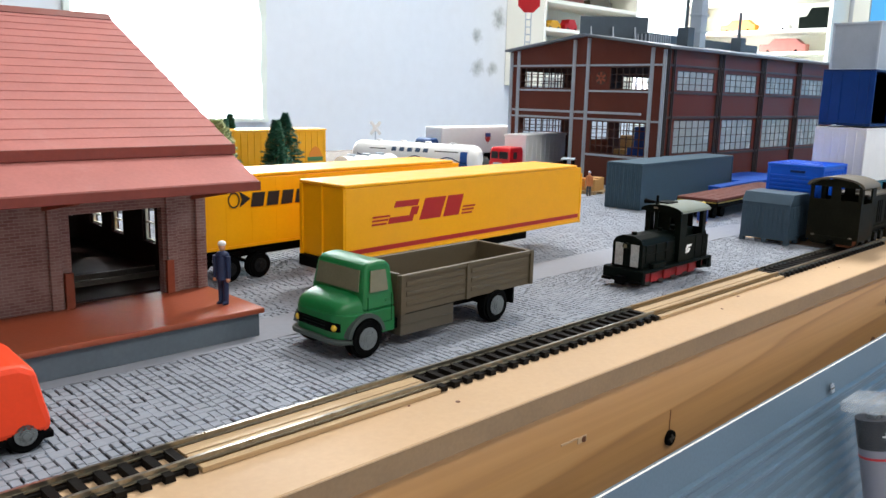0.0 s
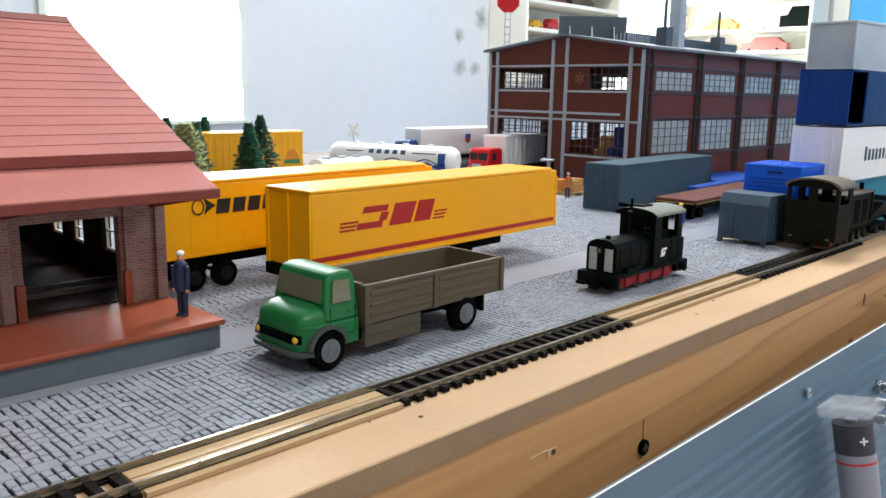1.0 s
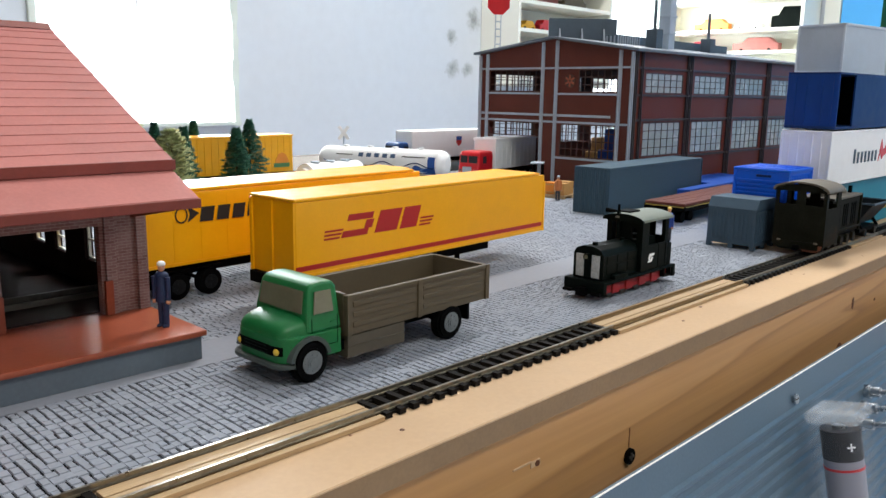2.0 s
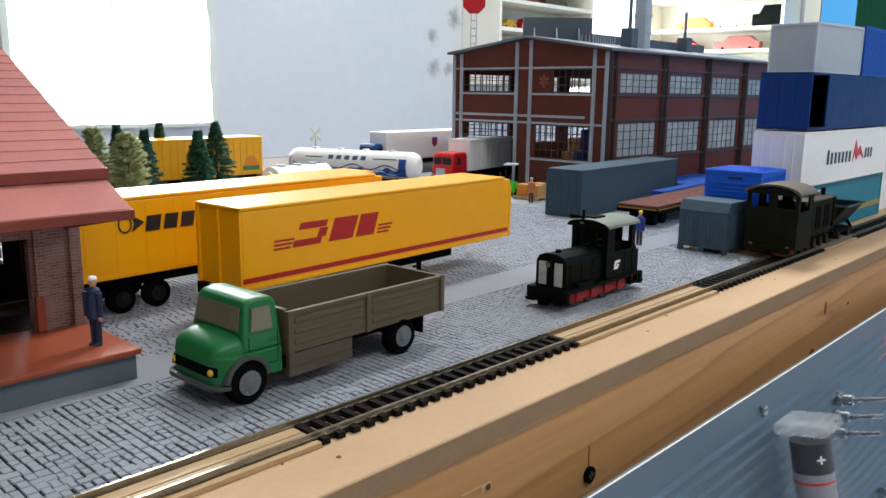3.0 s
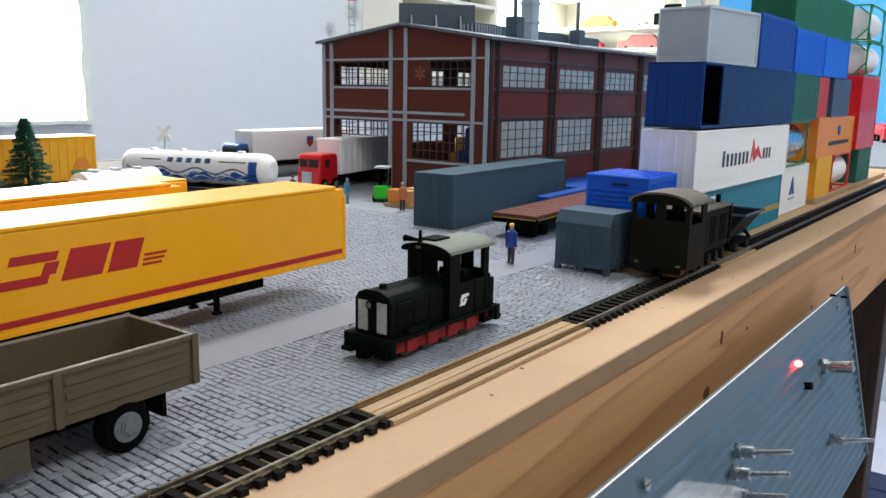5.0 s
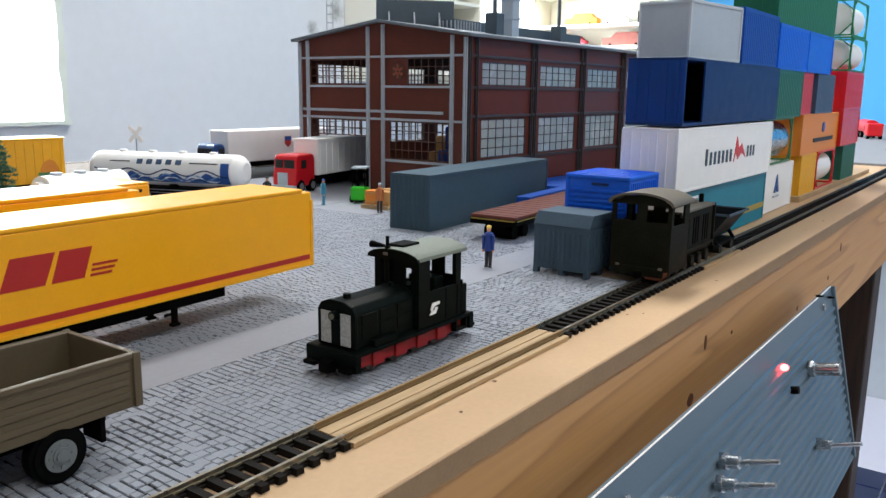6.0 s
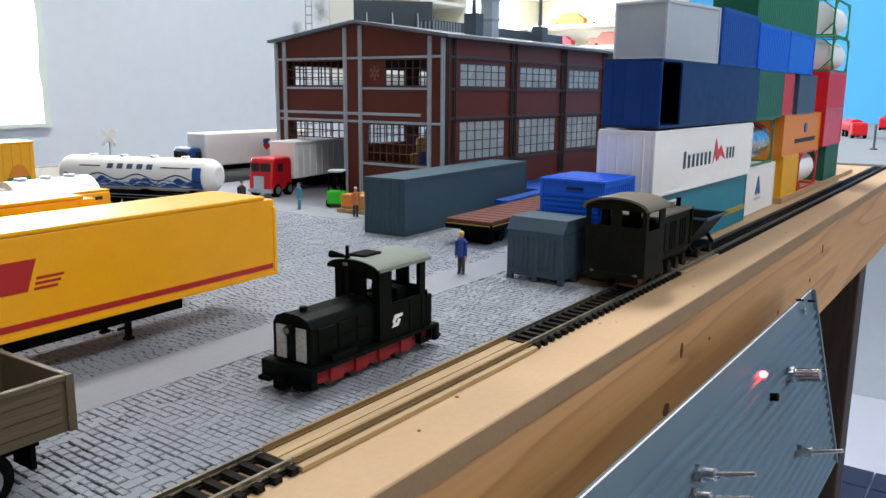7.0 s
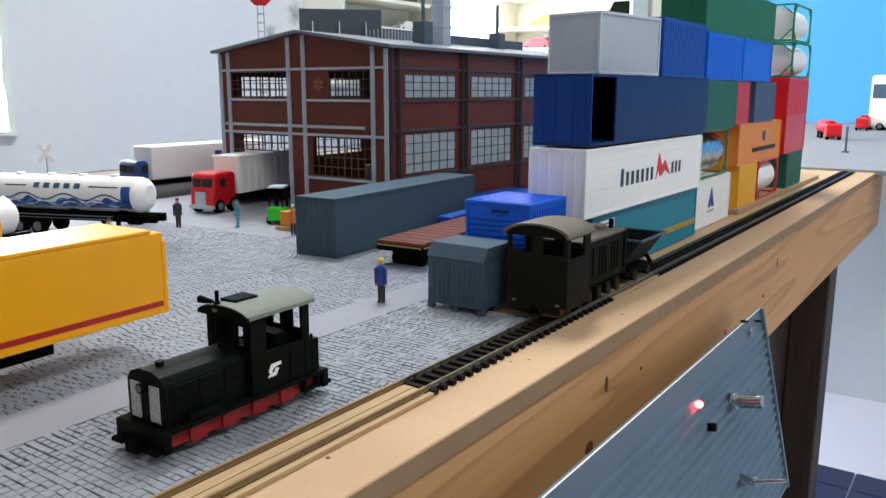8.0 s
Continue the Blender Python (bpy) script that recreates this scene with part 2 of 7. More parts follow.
M_CGREEN2 = mat("container_dark_green", "0e6050", 0.5, var=0.08, bump=0.04)
M_OLIVEGREEN = mat("tank_frame_green", "4e8050", 0.5, var=0.1)
M_TFRAME = mat("tank_frame_bright_green", "0c7d4a", 0.5, var=0.1)
M_CORANGE = mat("container_orange", "e0892a", 0.5, var=0.06, bump=0.04)
M_CYEL = mat("container_yellow", "e9ad1f", 0.5, var=0.06, bump=0.04)
M_PINKRED = mat("container_faded_red", "c23848", 0.5, var=0.06)
M_SLATE = mat("container_slate", "3f5774", 0.5, var=0.08)
M_INK = mat("dark_print", "2c2a2c", 0.5, var=0.1, bump=0, spec=0.2)
M_BLUEPRINT = mat("blue_print", "1d4f9a", 0.45, var=0.15, bump=0)
M_WAVEPALE = mat("pale_blue_print", "6f9ccf", 0.45, var=0.1, bump=0)
M_GOLD = mat("gold_print", "a9923a", 0.5, var=0.1, bump=0)
M_BROWNW = wood("brown_deck", "552216", "703324", 120, (3, 30, 30))
M_ROOFRED = mat("roof_salmon_red", "b3716a", 0.55, var=0.1, scale=60, bump=0.15, dirt="bd857d", dirt_at=0.6, spec=0.25)
M_ROOFDARK = mat("roof_edge_red", "7b3429", 0.55, var=0.12)
M_PLATTOP = mat("platform_orange_brown", "94482e", 0.42, var=0.15, scale=50, bump=0.1, dirt="6e3a2b", dirt_at=0.58)
M_PLATSIDE = mat("platform_grey_side", "59646d", 0.6, var=0.12, scale=60, bump=0.1)
# brown inside of the shed, with its interior shade put into the colour
M_INNERSHADE = mat("inner_shade_brown", "2a1612", 0.65, var=0.2, spec=0.15)
M_BRICK = brick_mat("station_brick", "7c5750", "8f6e68", "a08e88")
M_FBRICK = mat("factory_brown", "5f2a1e", 0.42, var=0.12, scale=50, bump=0.06, spec=0.3)
M_FGREY = mat("factory_light_steel", "a9b2be", 0.5, var=0.08)
M_FDARK = mat("factory_dark_steel", "3a3638", 0.45, var=0.12)
M_FMULL = mat("factory_mullion_brown", "4a2a20", 0.5, var=0.12)
M_FROOF = mat("factory_roof_grey", "6b7580", 0.6, var=0.1, scale=40)
M_FROOFD = mat("roof_fitting_slate", "4d5a64", 0.55, var=0.1)
M_GLASS = mat("frosted_pane", "9fb0b4", 0.25, var=0.15, scale=40, bump=0.1)
M_CLEARGLASS = clear("clear_pane", (0.9, 0.95, 1.0), 0.05, 0.14)
M_MDF = mat("mdf_board", "c0a280", 0.62, var=0.06, scale=30, fine=700, bump=0.12, dirt="b8946a", dirt_at=0.66, spec=0.25)
M_MDFEDGE = mat("mdf_edge", "8c7254", 0.75, var=0.12, scale=80, fine=900, bump=0.4)
M_PINE = pine("pine_beam", "c59660", "b58348", "7c4d24")
M_STRIP = wood("groove_strip_wood", "a68a66", "b89c74", 120, (2, 40, 40), 0.55)
M_KNOT = mat("pine_knot", "5e3418", 0.6, var=0.3)
M_ALU = mat("grey_ribbed_sheet", "5f7484", 0.42, 0.3, var=0.1, scale=25, bump=0.05)
M_WALL = mat("wall_plaster", "c6ced6", 0.85, var=0.04, scale=2.5, fine=40, bump=0.1, dirt="b3bcc4", dirt_at=0.62)
mould(M_WALL, [(1.588, 1.5, 0.222, 0.022), (1.597, 1.5, 0.142, 0.026), (1.674, 1.5, 0.274, 0.030), (1.653, 1.5, 0.144, 0.020)], "5c625f")
# for surfaces out of view; this grey sets how much fill bounces back
M_UNSEEN = mat("unseen_room_grey", "c4c2be", 0.85, var=0.06, scale=3)
M_FRAMEW = mat("window_frame_paint", "c6d0c9", 0.6, var=0.1, scale=12, dirt="93a196", dirt_at=0.58)
M_SHELF = mat("shelf_cream", "e6e6da", 0.6, var=0.04, scale=4)
M_SKYBLUE = mat("sky_blue_board", "55b2f2", 0.7, var=0.05, scale=2)
M_FLOORW = mat("pale_floor", "d5d6e4", 0.5, var=0.04, scale=3)
M_TILE = mat("navy_tile", "14254e", 0.25, var=0.15, scale=6)
M_DARKWOOD = wood("dark_trestle", "1d120c", "38261b", 40, (8, 8, 0.8))
M_PAVE = mat("pavement_sett", "8c929c", 0.78, var=0.1, scale=45, fine=900, bump=0.3, dirt="6f747e", dirt_at=0.63, spec=0.25)
M_JOINT = mat("pavement_joint", "131519", 0.9, var=0.3, scale=300, spec=0.1)
M_LANE = mat("smooth_paving", "8a8e97", 0.8, var=0.07, scale=30, fine=500, bump=0.12, dirt="7a7e86", dirt_at=0.62, spec=0.25)
M_BALLAST = mat("ballast_brown_grey", "6d655c", 0.9, var=0.35, scale=250, fine=900, bump=0.8, depth=0.001)
M_FARGREY = mat("far_road_grey", "83888f", 0.8, var=0.08, scale=15)
M_LEAF = mat("spruce_green", "33705a", 0.7, var=0.35, scale=300, bump=0)
M_LEAFP = mat("pale_pine_green", "c2cc9c", 0.7, var=0.35, scale=300, bump=0)
M_TRUNK = mat("tree_trunk", "4a3524", 0.8, var=0.2)
M_SKIN = mat("figure_skin", "c98f6e", 0.6, var=0.05)
M_COATN = mat("figure_navy", "1c2a4c", 0.6, var=0.12)
M_COATB = mat("figure_blue", "22418f", 0.6, var=0.12)
M_COATT = mat("figure_teal", "3c87a6", 0.6, var=0.12)
M_COATD = mat("figure_dark", "33353a", 0.6, var=0.12)
M_COATO = mat("figure_orange", "c77a45", 0.6, var=0.12)
M_HELM = mat("figure_cap_white", "e9e6df", 0.5, var=0.05)
M_HELMY = mat("figure_helmet_yellow", "e0c14c", 0.5, var=0.05)
M_FORK = mat("forklift_green", "2fc427", 0.4, var=0.08)
M_CRATE = mat("crate_tan", "c39457", 0.7, var=0.15)
M_ORANGEP = mat("orange_plastic", "f2441a", 0.4, var=0.06, bump=0.03)
M_CYANBLUE = mat("blue_cab", "1d4a86", 0.4, var=0.1)
M_BATT = mat("battery_label", "0c0f1a", 0.4, var=0.1)
M_BATTW = mat("battery_pale_label", "8d8d99", 0.4, var=0.08)
M_CASE = clear("clear_case_plastic", (0.7, 0.75, 0.8), 0.08, 0.07)
M_LED = glow("red_led_glow", (1.0, 0.07, 0.07), 16.0)
M_SKY = glow("outside_daylight", (0.93, 0.97, 1.0), 2.6)


# ---- building helpers (millimetres inside a thing) ----
def box(bm, x0, x1, y0, y1, z0, z1, bev=0.0, seg=2):
    vs = bmesh.ops.create_cube(bm, size=1.0)["verts"]
    for v in vs:
        v.co = ((x0 + x1) / 2 + v.co.x * (x1 - x0), (y0 + y1) / 2 + v.co.y * (y1 - y0), (z0 + z1) / 2 + v.co.z * (z1 - z0))
    if bev:
        es = list({e for v in vs for e in v.link_edges})
        bmesh.ops.bevel(bm, geom=es, offset=bev, segments=seg, profile=0.5, affect="EDGES")
    return bm


def boxes(*rows, bev=0.0):
    bm = bmesh.new()
    for r in rows:
        box(bm, *r, bev=bev)
    return bm


def cyl(bm, c, r, h, axis="z", seg=24, r2=None):
    turn = {"z": Matrix(), "x": Matrix.Rotation(radians(90), 4, "Y"), "y": Matrix.Rotation(radians(-90), 4, "X")}[axis]
    bmesh.ops.create_cone(bm, cap_ends=True, segments=seg, radius1=r, radius2=r if r2 is None else r2, depth=h, matrix=Matrix.Translation(c) @ turn)
    return bm


def ball(bm, c, rx, ry=None, rz=None, seg=12):
    vs = bmesh.ops.create_uvsphere(bm, u_segments=seg, v_segments=seg * 2 // 3, radius=1.0)["verts"]
    for v in vs:
        v.co = (c[0] + v.co.x * rx, c[1] + v.co.y * (ry or rx), c[2] + v.co.z * (rz or rx))
    return bm


def prism(bm, pts, a, b, axis="y", bev=0.0):
    """A closed outline pushed from a to b along axis. pts: (x, z) for y, (y, z) for x, (x, y) for z."""
    def at(p, k):
        return {"y": (p[0], k, p[1]), "x": (k, p[0], p[1]), "z": (p[0], p[1], k)}[axis]
    lo, hi = [bm.verts.new(at(p, a)) for p in pts], [bm.verts.new(at(p, b)) for p in pts]
    fs = [bm.faces.new(lo), bm.faces.new(hi[::-1])]
    for i in range(len(pts)):
        j = (i + 1) % len(pts)
        fs.append(bm.faces.new((lo[j], lo[i], hi[i], hi[j])))
    bmesh.ops.recalc_face_normals(bm, faces=fs)
    if bev:
        bmesh.ops.bevel(bm, geom=list({e for f in fs for e in f.edges}), offset=bev, segments=2, profile=0.5, affect="EDGES")
    return bm


def mesh_of(name, bm, material, angle=35):
    bmesh.ops.scale(bm, vec=(0.001, 0.001, 0.001), verts=bm.verts)
    bm.normal_update()
    area = {f: f.calc_area() for f in bm.faces}
    for f in bm.faces:
        f.smooth = True
    for e in bm.edges:
        if len(e.link_faces) == 2:
            turn = e.calc_face_angle(0.0)
            a, b = sorted(area[f] for f in e.link_faces)
            # flat faces stay flat beside their narrow bevels
            e.smooth = not (turn > radians(angle) or (turn > 0.14 and b > 4.5 * a))
    me = bpy.data.meshes.new(name)
    bm.to_mesh(me)
    bm.free()
    me.materials.append(material)
    return me


SPLIT = set("brace chassis side_rail end_rail lock_bar landing_leg mudguard corner_post lower_rim rear_flap axle_box buffer hood_panel fork mast canopy_post door_rib end_post window_band saddle roof_rib bearer board windscreen cab_post fork_pocket batten inner_rail rear_frame shelf_board tub_rim rim_bar screw_slot marking speed_line side_panel cab_side cab_front_wall wall bed_side".split())


def islands(bm):
    """The separate pieces of a bmesh, each as a bmesh of its own."""
    bm.verts.index_update()
    seen, out = set(), []
    for v in bm.verts:
        if v in seen:
            continue
        stack, comp = [v], []
        seen.add(v)
        while stack:
            u = stack.pop()
            comp.append(u)
            for e in u.link_edges:
                w = e.other_vert(u)
                if w not in seen:
                    seen.add(w)
                    stack.append(w)
        one = bmesh.new()
        to = {u: one.verts.new(u.co) for u in comp}
        for f in {f for u in comp for f in u.link_faces}:
            one.faces.new([to[u] for u in f.verts])
        out.append(one)
    return out


def part(name, bm, material, parent=None, label=""):
    if name in SPLIT:
        pieces = islands(bm)
        bm.free()
        obs = [new(name, mesh_of(name, p, material)) for p in pieces]
        for ob in obs:
            ob.parent = parent
            tagged(ob, label)
        return obs[0]
    ob = new(name, mesh_of(name, bm, material))
    ob.parent = parent
    return tagged(ob, label)


def thing(name, x, y, z=0.0, rz=0.0, label="", category="", group=""):
    ob = new(name)
    ob.empty_display_size = 0.01
    ob.matrix_basis = pose(x, y, z, 0, 0, rz)
    return tagged(ob, label, category, group)


def setting(name, bm, material, label=""):
    ob = new(name, mesh_of(name, bm, material))
    return tagged(ob, label, "", "", "structure")


def solo(name, bm, material, at, label, category, group="", rz=0.0):
    ob = new(name, mesh_of(name, bm, material))
    ob.matrix_basis = pose(*at, 0, 0, rz)
    return tagged(ob, label, category, group)


def corrugate(x0, x1, y, z0, z1, pitch, depth, facing=-1):
    """Ribbed sheet standing in the plane y, ribs upright."""
    pts, x = [], x0
    while x < x1 - 1e-6:
        w = min(pitch, x1 - x)
        pts += [(x, y), (x + w * 0.3, y), (x + w * 0.42, y + facing * depth), (x + w * 0.88, y + facing * depth)]
        x += w
    pts.append((x1, y))
    back = y - facing * 0.8
    return prism(bmesh.new(), pts + [(x1, back), (x0, back)], z0, z1, "z")


def wall_with(axis, d0, d1, u0, u1, z0, z1, holes):
    """A wall slab with openings, columns of holes that share their u-range."""
    bm = bmesh.new()

    def add(a, b, w0, w1):
        if b - a > 0.01 and w1 - w0 > 0.01:
            box(bm, *((a, b, d0, d1, w0, w1) if axis == "x" else (d0, d1, a, b, w0, w1)))
    u = u0
    cols = sorted({(h[0], h[1]) for h in holes})
    for a, b in cols:
        add(u, a, z0, z1)
        z = z0
        for h in sorted([h for h in holes if (h[0], h[1]) == (a, b)], key=lambda h: h[2]):
            add(a, b, z, h[2])
            z = h[3]
        add(a, b, z, z1)
        u = b
    add(u, u1, z0, z1)
    return bm


# ---- room ----
def wall_y(name, y0, y1, x0, x1, z0, z1, holes, label):
    """A wall along x with openings (x0, x1, z0, z1) that go through it."""
    bm, xs = bmesh.new(), x0
    for hx0, hx1, hz0, hz1 in holes:
        box(bm, xs, hx0, y0, y1, z0, z1)
        box(bm, hx0, hx1, y0, y1, z0, hz0)
        box(bm, hx0, hx1, y0, y1, hz1, z1)
        xs = hx1
    box(bm, xs, x1, y0, y1, z0, z1)
    return setting(name, bm, M_WALL, label)


wall_y("wall_north", 1500, 1580, -1800, 2700, -800, 1500, [(540, 940, 8, 720), (2190, 2670, 60, 760)], "pale grey plaster wall with stains")
setting("wall_east", boxes((2700, 2780, -1800, 1580, -800, 1500)), M_WALL, "pale grey plaster wall")
# unseen walls and ceiling close the room and govern the bounced light
setting("wall_south", boxes((-1800, 2700, -1880, -1800, -800, 1500)), M_UNSEEN, "plain grey wall out of view")
setting("wall_west", boxes((-1880, -1800, -1880, 1580, -800, 1500)), M_UNSEEN, "plain grey wall out of view")
setting("ceiling", boxes((-1880, 2780, -1880, 1580, 1500, 1560)), M_UNSEEN, "plain grey ceiling out of view")
setting("floor", boxes((-1880, 2780, -1880, 1580, -860, -800)), M_FLOORW, "pale smooth floor")
tiles = new("floor_tiles")
tagged(tiles, "navy blue glazed floor tiles with pale joints", "", "", "structure")
tile_mesh = mesh_of("tile", boxes((0, 96, 0, 96, 0, 6), bev=1.0), M_TILE)
for i in range(7):
    for j in range(9):
        ob = new("tile", tile_mesh)
        ob.parent, ob.location = tiles, (1.46 + i * 0.1, -0.3 + j * 0.1, -0.7995)
setting("backdrop", boxes((2690, 2697, -1500, 900, 0, 1400)), M_SKYBLUE, "plain sky blue backdrop board")
setting("trim", boxes((2684, 2697, 902, 948, -300, 1400)), M_SHELF, "white upright strip beside the backdrop")


def window_thing(name, x0, x1, z0, z1, label):
    w = tagged(new(name), label, "", "", "structure")
    rnd = random.Random(4)
    zs = [z0 + (z1 - z0) * k / 46 for k in range(47)]
    jamb = [(x1 - 9 - 5 * rnd.random() ** 2, z) for z in zs] + [(x1 + 2 + 4 * rnd.random() ** 3, z) for z in reversed(zs)]
    part("window_frame", prism(bmesh.new(), jamb, 1493, 1530, "y"), M_FRAMEW, w, "chipped pale green jamb")
    part("window_frame", boxes((x0 - 4, x0 + 10, 1493, 1530, z0, z1), bev=2), M_FRAMEW, w)
    xs = [x0 - 4 + (x1 - x0 + 8) * k / 40 for k in range(41)]
    sill = [(x, z0 - 2 - 2.5 * rnd.random() ** 3) for x in xs] + [(x, z0 + 4 + 2 * rnd.random() ** 3) for x in reversed(xs)]
    part("window_sill", prism(bmesh.new(), sill, 1489, 1531, "y"), M_FRAMEW, w, "chipped pale green sill")
    part("mullion", boxes(((x0 + x1) / 2 - 2.5, (x0 + x1) / 2 + 2.5, 1512, 1526, z0 + 6, z1), bev=1), M_WHITE, w)
    for a, b in ((x0 + 10, (x0 + x1) / 2 - 5), ((x0 + x1) / 2 + 5, x1 - 12)):
        p = part("pane", boxes((a, b, 1517, 1520, z0 + 6, z1)), M_CLEARGLASS, w)
        p.visible_shadow = False


window_thing("window_1", 540, 940, 8, 720, "overexposed window with chipped pale green frame")
window_thing("window_2", 2190, 2670, 60, 760, "bright window with white frame")
setting("sky", boxes((-300, 3600, 1700, 1704, -600, 1500)), M_SKY, "bright white daylight outside")
# housings for the lamps, all out of view; the last two are added fill
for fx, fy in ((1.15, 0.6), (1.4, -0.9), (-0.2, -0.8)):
    lampfix = thing("unseen_ceiling_lamp", fx, fy, 1.46, 0, "long white ceiling lamp added out of view", "lamp", "ceiling lamps")
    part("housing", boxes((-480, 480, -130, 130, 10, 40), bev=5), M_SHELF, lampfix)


def shelf_unit(x, y, rz, width, boards, label):
    s = thing("wall_shelf", x, y, 0, rz, label, "shelf")
    part("side_panel", boxes((0, 10, -130, 0, boards[0] - 30, boards[-1] + 120)), M_SHELF, s)
    part("side_panel", boxes((width - 10, width, -130, 0, boards[0] - 30, boards[-1] + 120)), M_SHELF, s)
    part("back_panel", boxes((10, width - 10, -8, -2, boards[0] - 30, boards[-1] + 120)), M_SHELF, s)
    for b in boards:
        part("shelf_board", boxes((10, width - 10, -130, -8, b - 10, b), bev=1), M_SHELF, s)
    return s


shelf_unit(1.705, 1.498, 0, 440, (130, 195, 252, 325, 400), "cream wall shelf with small model cars")
shelf_unit(2.683, 1.44, -90, 480, (100, 160, 226, 294, 392), "cream wall shelf holding model vehicles")


def shelf_model(x, y, z, rz, w, h, material, label):
    t = thing("model_car", x, y, z, rz, label, "model car", "models on the shelves")
    bm = prism(bmesh.new(), [(0, 4), (0, h * 0.6), (w * 0.2, h * 0.62), (w * 0.32, h), (w * 0.78, h), (w * 0.92, h * 0.62), (w, h * 0.58), (w, 4)], -14, 14, "y", 1.5)
    part("body", bm, material, t)
    for wx in (w * 0.2, w * 0.8):
        part("wheel", cyl(bmesh.new(), (wx, 0, 5), 5, 30, "y", 14), M_TYRE, t)


for x, z, w, h, m, c in ((1.78, 0.252, 60, 26, M_CYEL, "yellow"), (1.86, 0.252, 55, 34, M_REDP, "red"), (2.0, 0.252, 70, 28, M_WHITE, "white"), (1.79, 0.325, 150, 40, M_ROOFDARK, "dark brown"), (1.97, 0.325, 110, 36, M_BED, "brown"), (1.8, 0.195, 60, 28, M_PINKRED, "faded red")):
    shelf_model(x, 1.43, z, 0, w, h, m, c + " model vehicle on a cream shelf")
for y, z, w, h, m, c in ((1.20, 0.226, 150, 44, M_ROOFRED, "brown red"), (1.34, 0.294, 120, 40, M_CORANGE, "orange"), (1.08, 0.294, 110, 66, M_DGREEN, "dark green"), (1.2, 0.294, 90, 30, M_WHITE, "white"), (1.37, 0.226, 110, 36, M_PINKRED, "faded red"), (1.3, 0.16, 120, 36, M_BLUE2, "blue"), (1.3, 0.392, 150, 50, M_PINKRED, "faded red")):
    shelf_model(2.62, y, z, -90, w, h, m, c + " model vehicle on a cream shelf")

# ---- the bench ----
bench = thing("layout_bench", 0, 0, 0, 0, "fibreboard layout bench on pine beams", "bench")
bm = bmesh.new()
prism(bm, [(111.4, -6.4), (110.9, -5.9), (110.9, -0.9), (111.2, -0.6), (820, -0.6), (820, -6.4)], -900, 1235, "x")
part("board_top", bm, M_MDF, bench)
part("board_edge", boxes((-900, 1235, 110.3, 110.88, -6.6, -0.75), bev=0.12), M_MDFEDGE, bench, "raw grey brown board edge")
part("front_beam", boxes((-900, 1235, 112.2, 130, -70, -6.5), bev=1.2), M_PINE, bench, "knotty pine front beam")
part("rear_beam", boxes((-900, 1235, 800, 818, -70, -6.5), bev=1.5), M_PINE, bench)
for kx, kz, ka, kb in ((419.5, -40, 3.2, 2.6), (433, -20, 1.3, 3.0), (468, -24, 0.9, 0.8), (672, -37, 1.6, 1.4), (592, -40, 1.2, 1.4), (705, -22, 1.2, 3.0)):
    bm = cyl(bmesh.new(), (0, 0, 0), 1, 0.5, "y", 20)
    for v in bm.verts:
        v.co = (kx + v.co.x * ka, 112.2 + v.co.y, kz + v.co.z * kb)
    part("knot", bm, M_KNOT, bench, "dark knot in the pine")
gouge = boxes((169.5, 177, 111.95, 112.3, -18.5, -17.9), (177, 181, 111.9, 112.3, -20.1, -18.2), bev=0.12)
part("gouge", gouge, M_MDF, bench, "pale scratch in the pine")
part("gouge_hole", cyl(bmesh.new(), (179.6, 111.92, -19.2), 0.9, 0.5, "y", 12), M_KNOT, bench, "dark gouged hole")
part("scratch", boxes((227.2, 227.6, 112.05, 112.3, -30.2, -23.6)), M_KNOT, bench, "thin dark scratch")
sc = part("screw_head", cyl(bmesh.new(), (227.5, 111.8, -33), 2.6, 1.4, "y", 20), M_BLACK, bench, "black countersunk screw")
part("screw_slot", boxes((226.2, 228.8, 110.8, 111.4, -33.4, -32.6), (227.1, 227.9, 110.8, 111.4, -34.3, -31.7)), M_RAILDARK, sc)
for lx in (760, 1180, -300):
    part("trestle_leg", boxes((lx, lx + 50, 150, 190, -800, -70), bev=2), M_DARKWOOD, bench, "dark brown wooden trestle leg")
    part("trestle_leg", boxes((lx, lx + 50, 720, 760, -800, -70), bev=2), M_DARKWOOD, bench, "dark brown wooden trestle leg")
# dark board added where the space under the bench lies in shade
part("side_board", boxes((735, 1230, 190.5, 205, -790, -70), bev=2), M_DARKWOOD, bench, "dark board standing in for under-bench shade")
bm = boxes((-9, 9, 0, 2.5, -300, 0), bev=0.8)
bmesh.ops.rotate(bm, verts=bm.verts, cent=(0, 0, 0), matrix=Matrix.Rotation(radians(-8), 3, "Y"))
bmesh.ops.translate(bm, verts=bm.verts, vec=(868, 168, -66))
part("bracket", bm, M_SILVER, bench, "slotted grey steel bracket")
for k, (x, y) in enumerate(((386, 126), (277, 122), (139, 122), (128, 128), (670, 118), (625, 119), (391, 122), (460, 118), (300, 127))):
    part("board_mark", cyl(bmesh.new(), (x, y, -0.55), 0.35 + 0.15 * (k % 3), 0.12, "z", 9), M_KNOT, bench, "small dark speck")

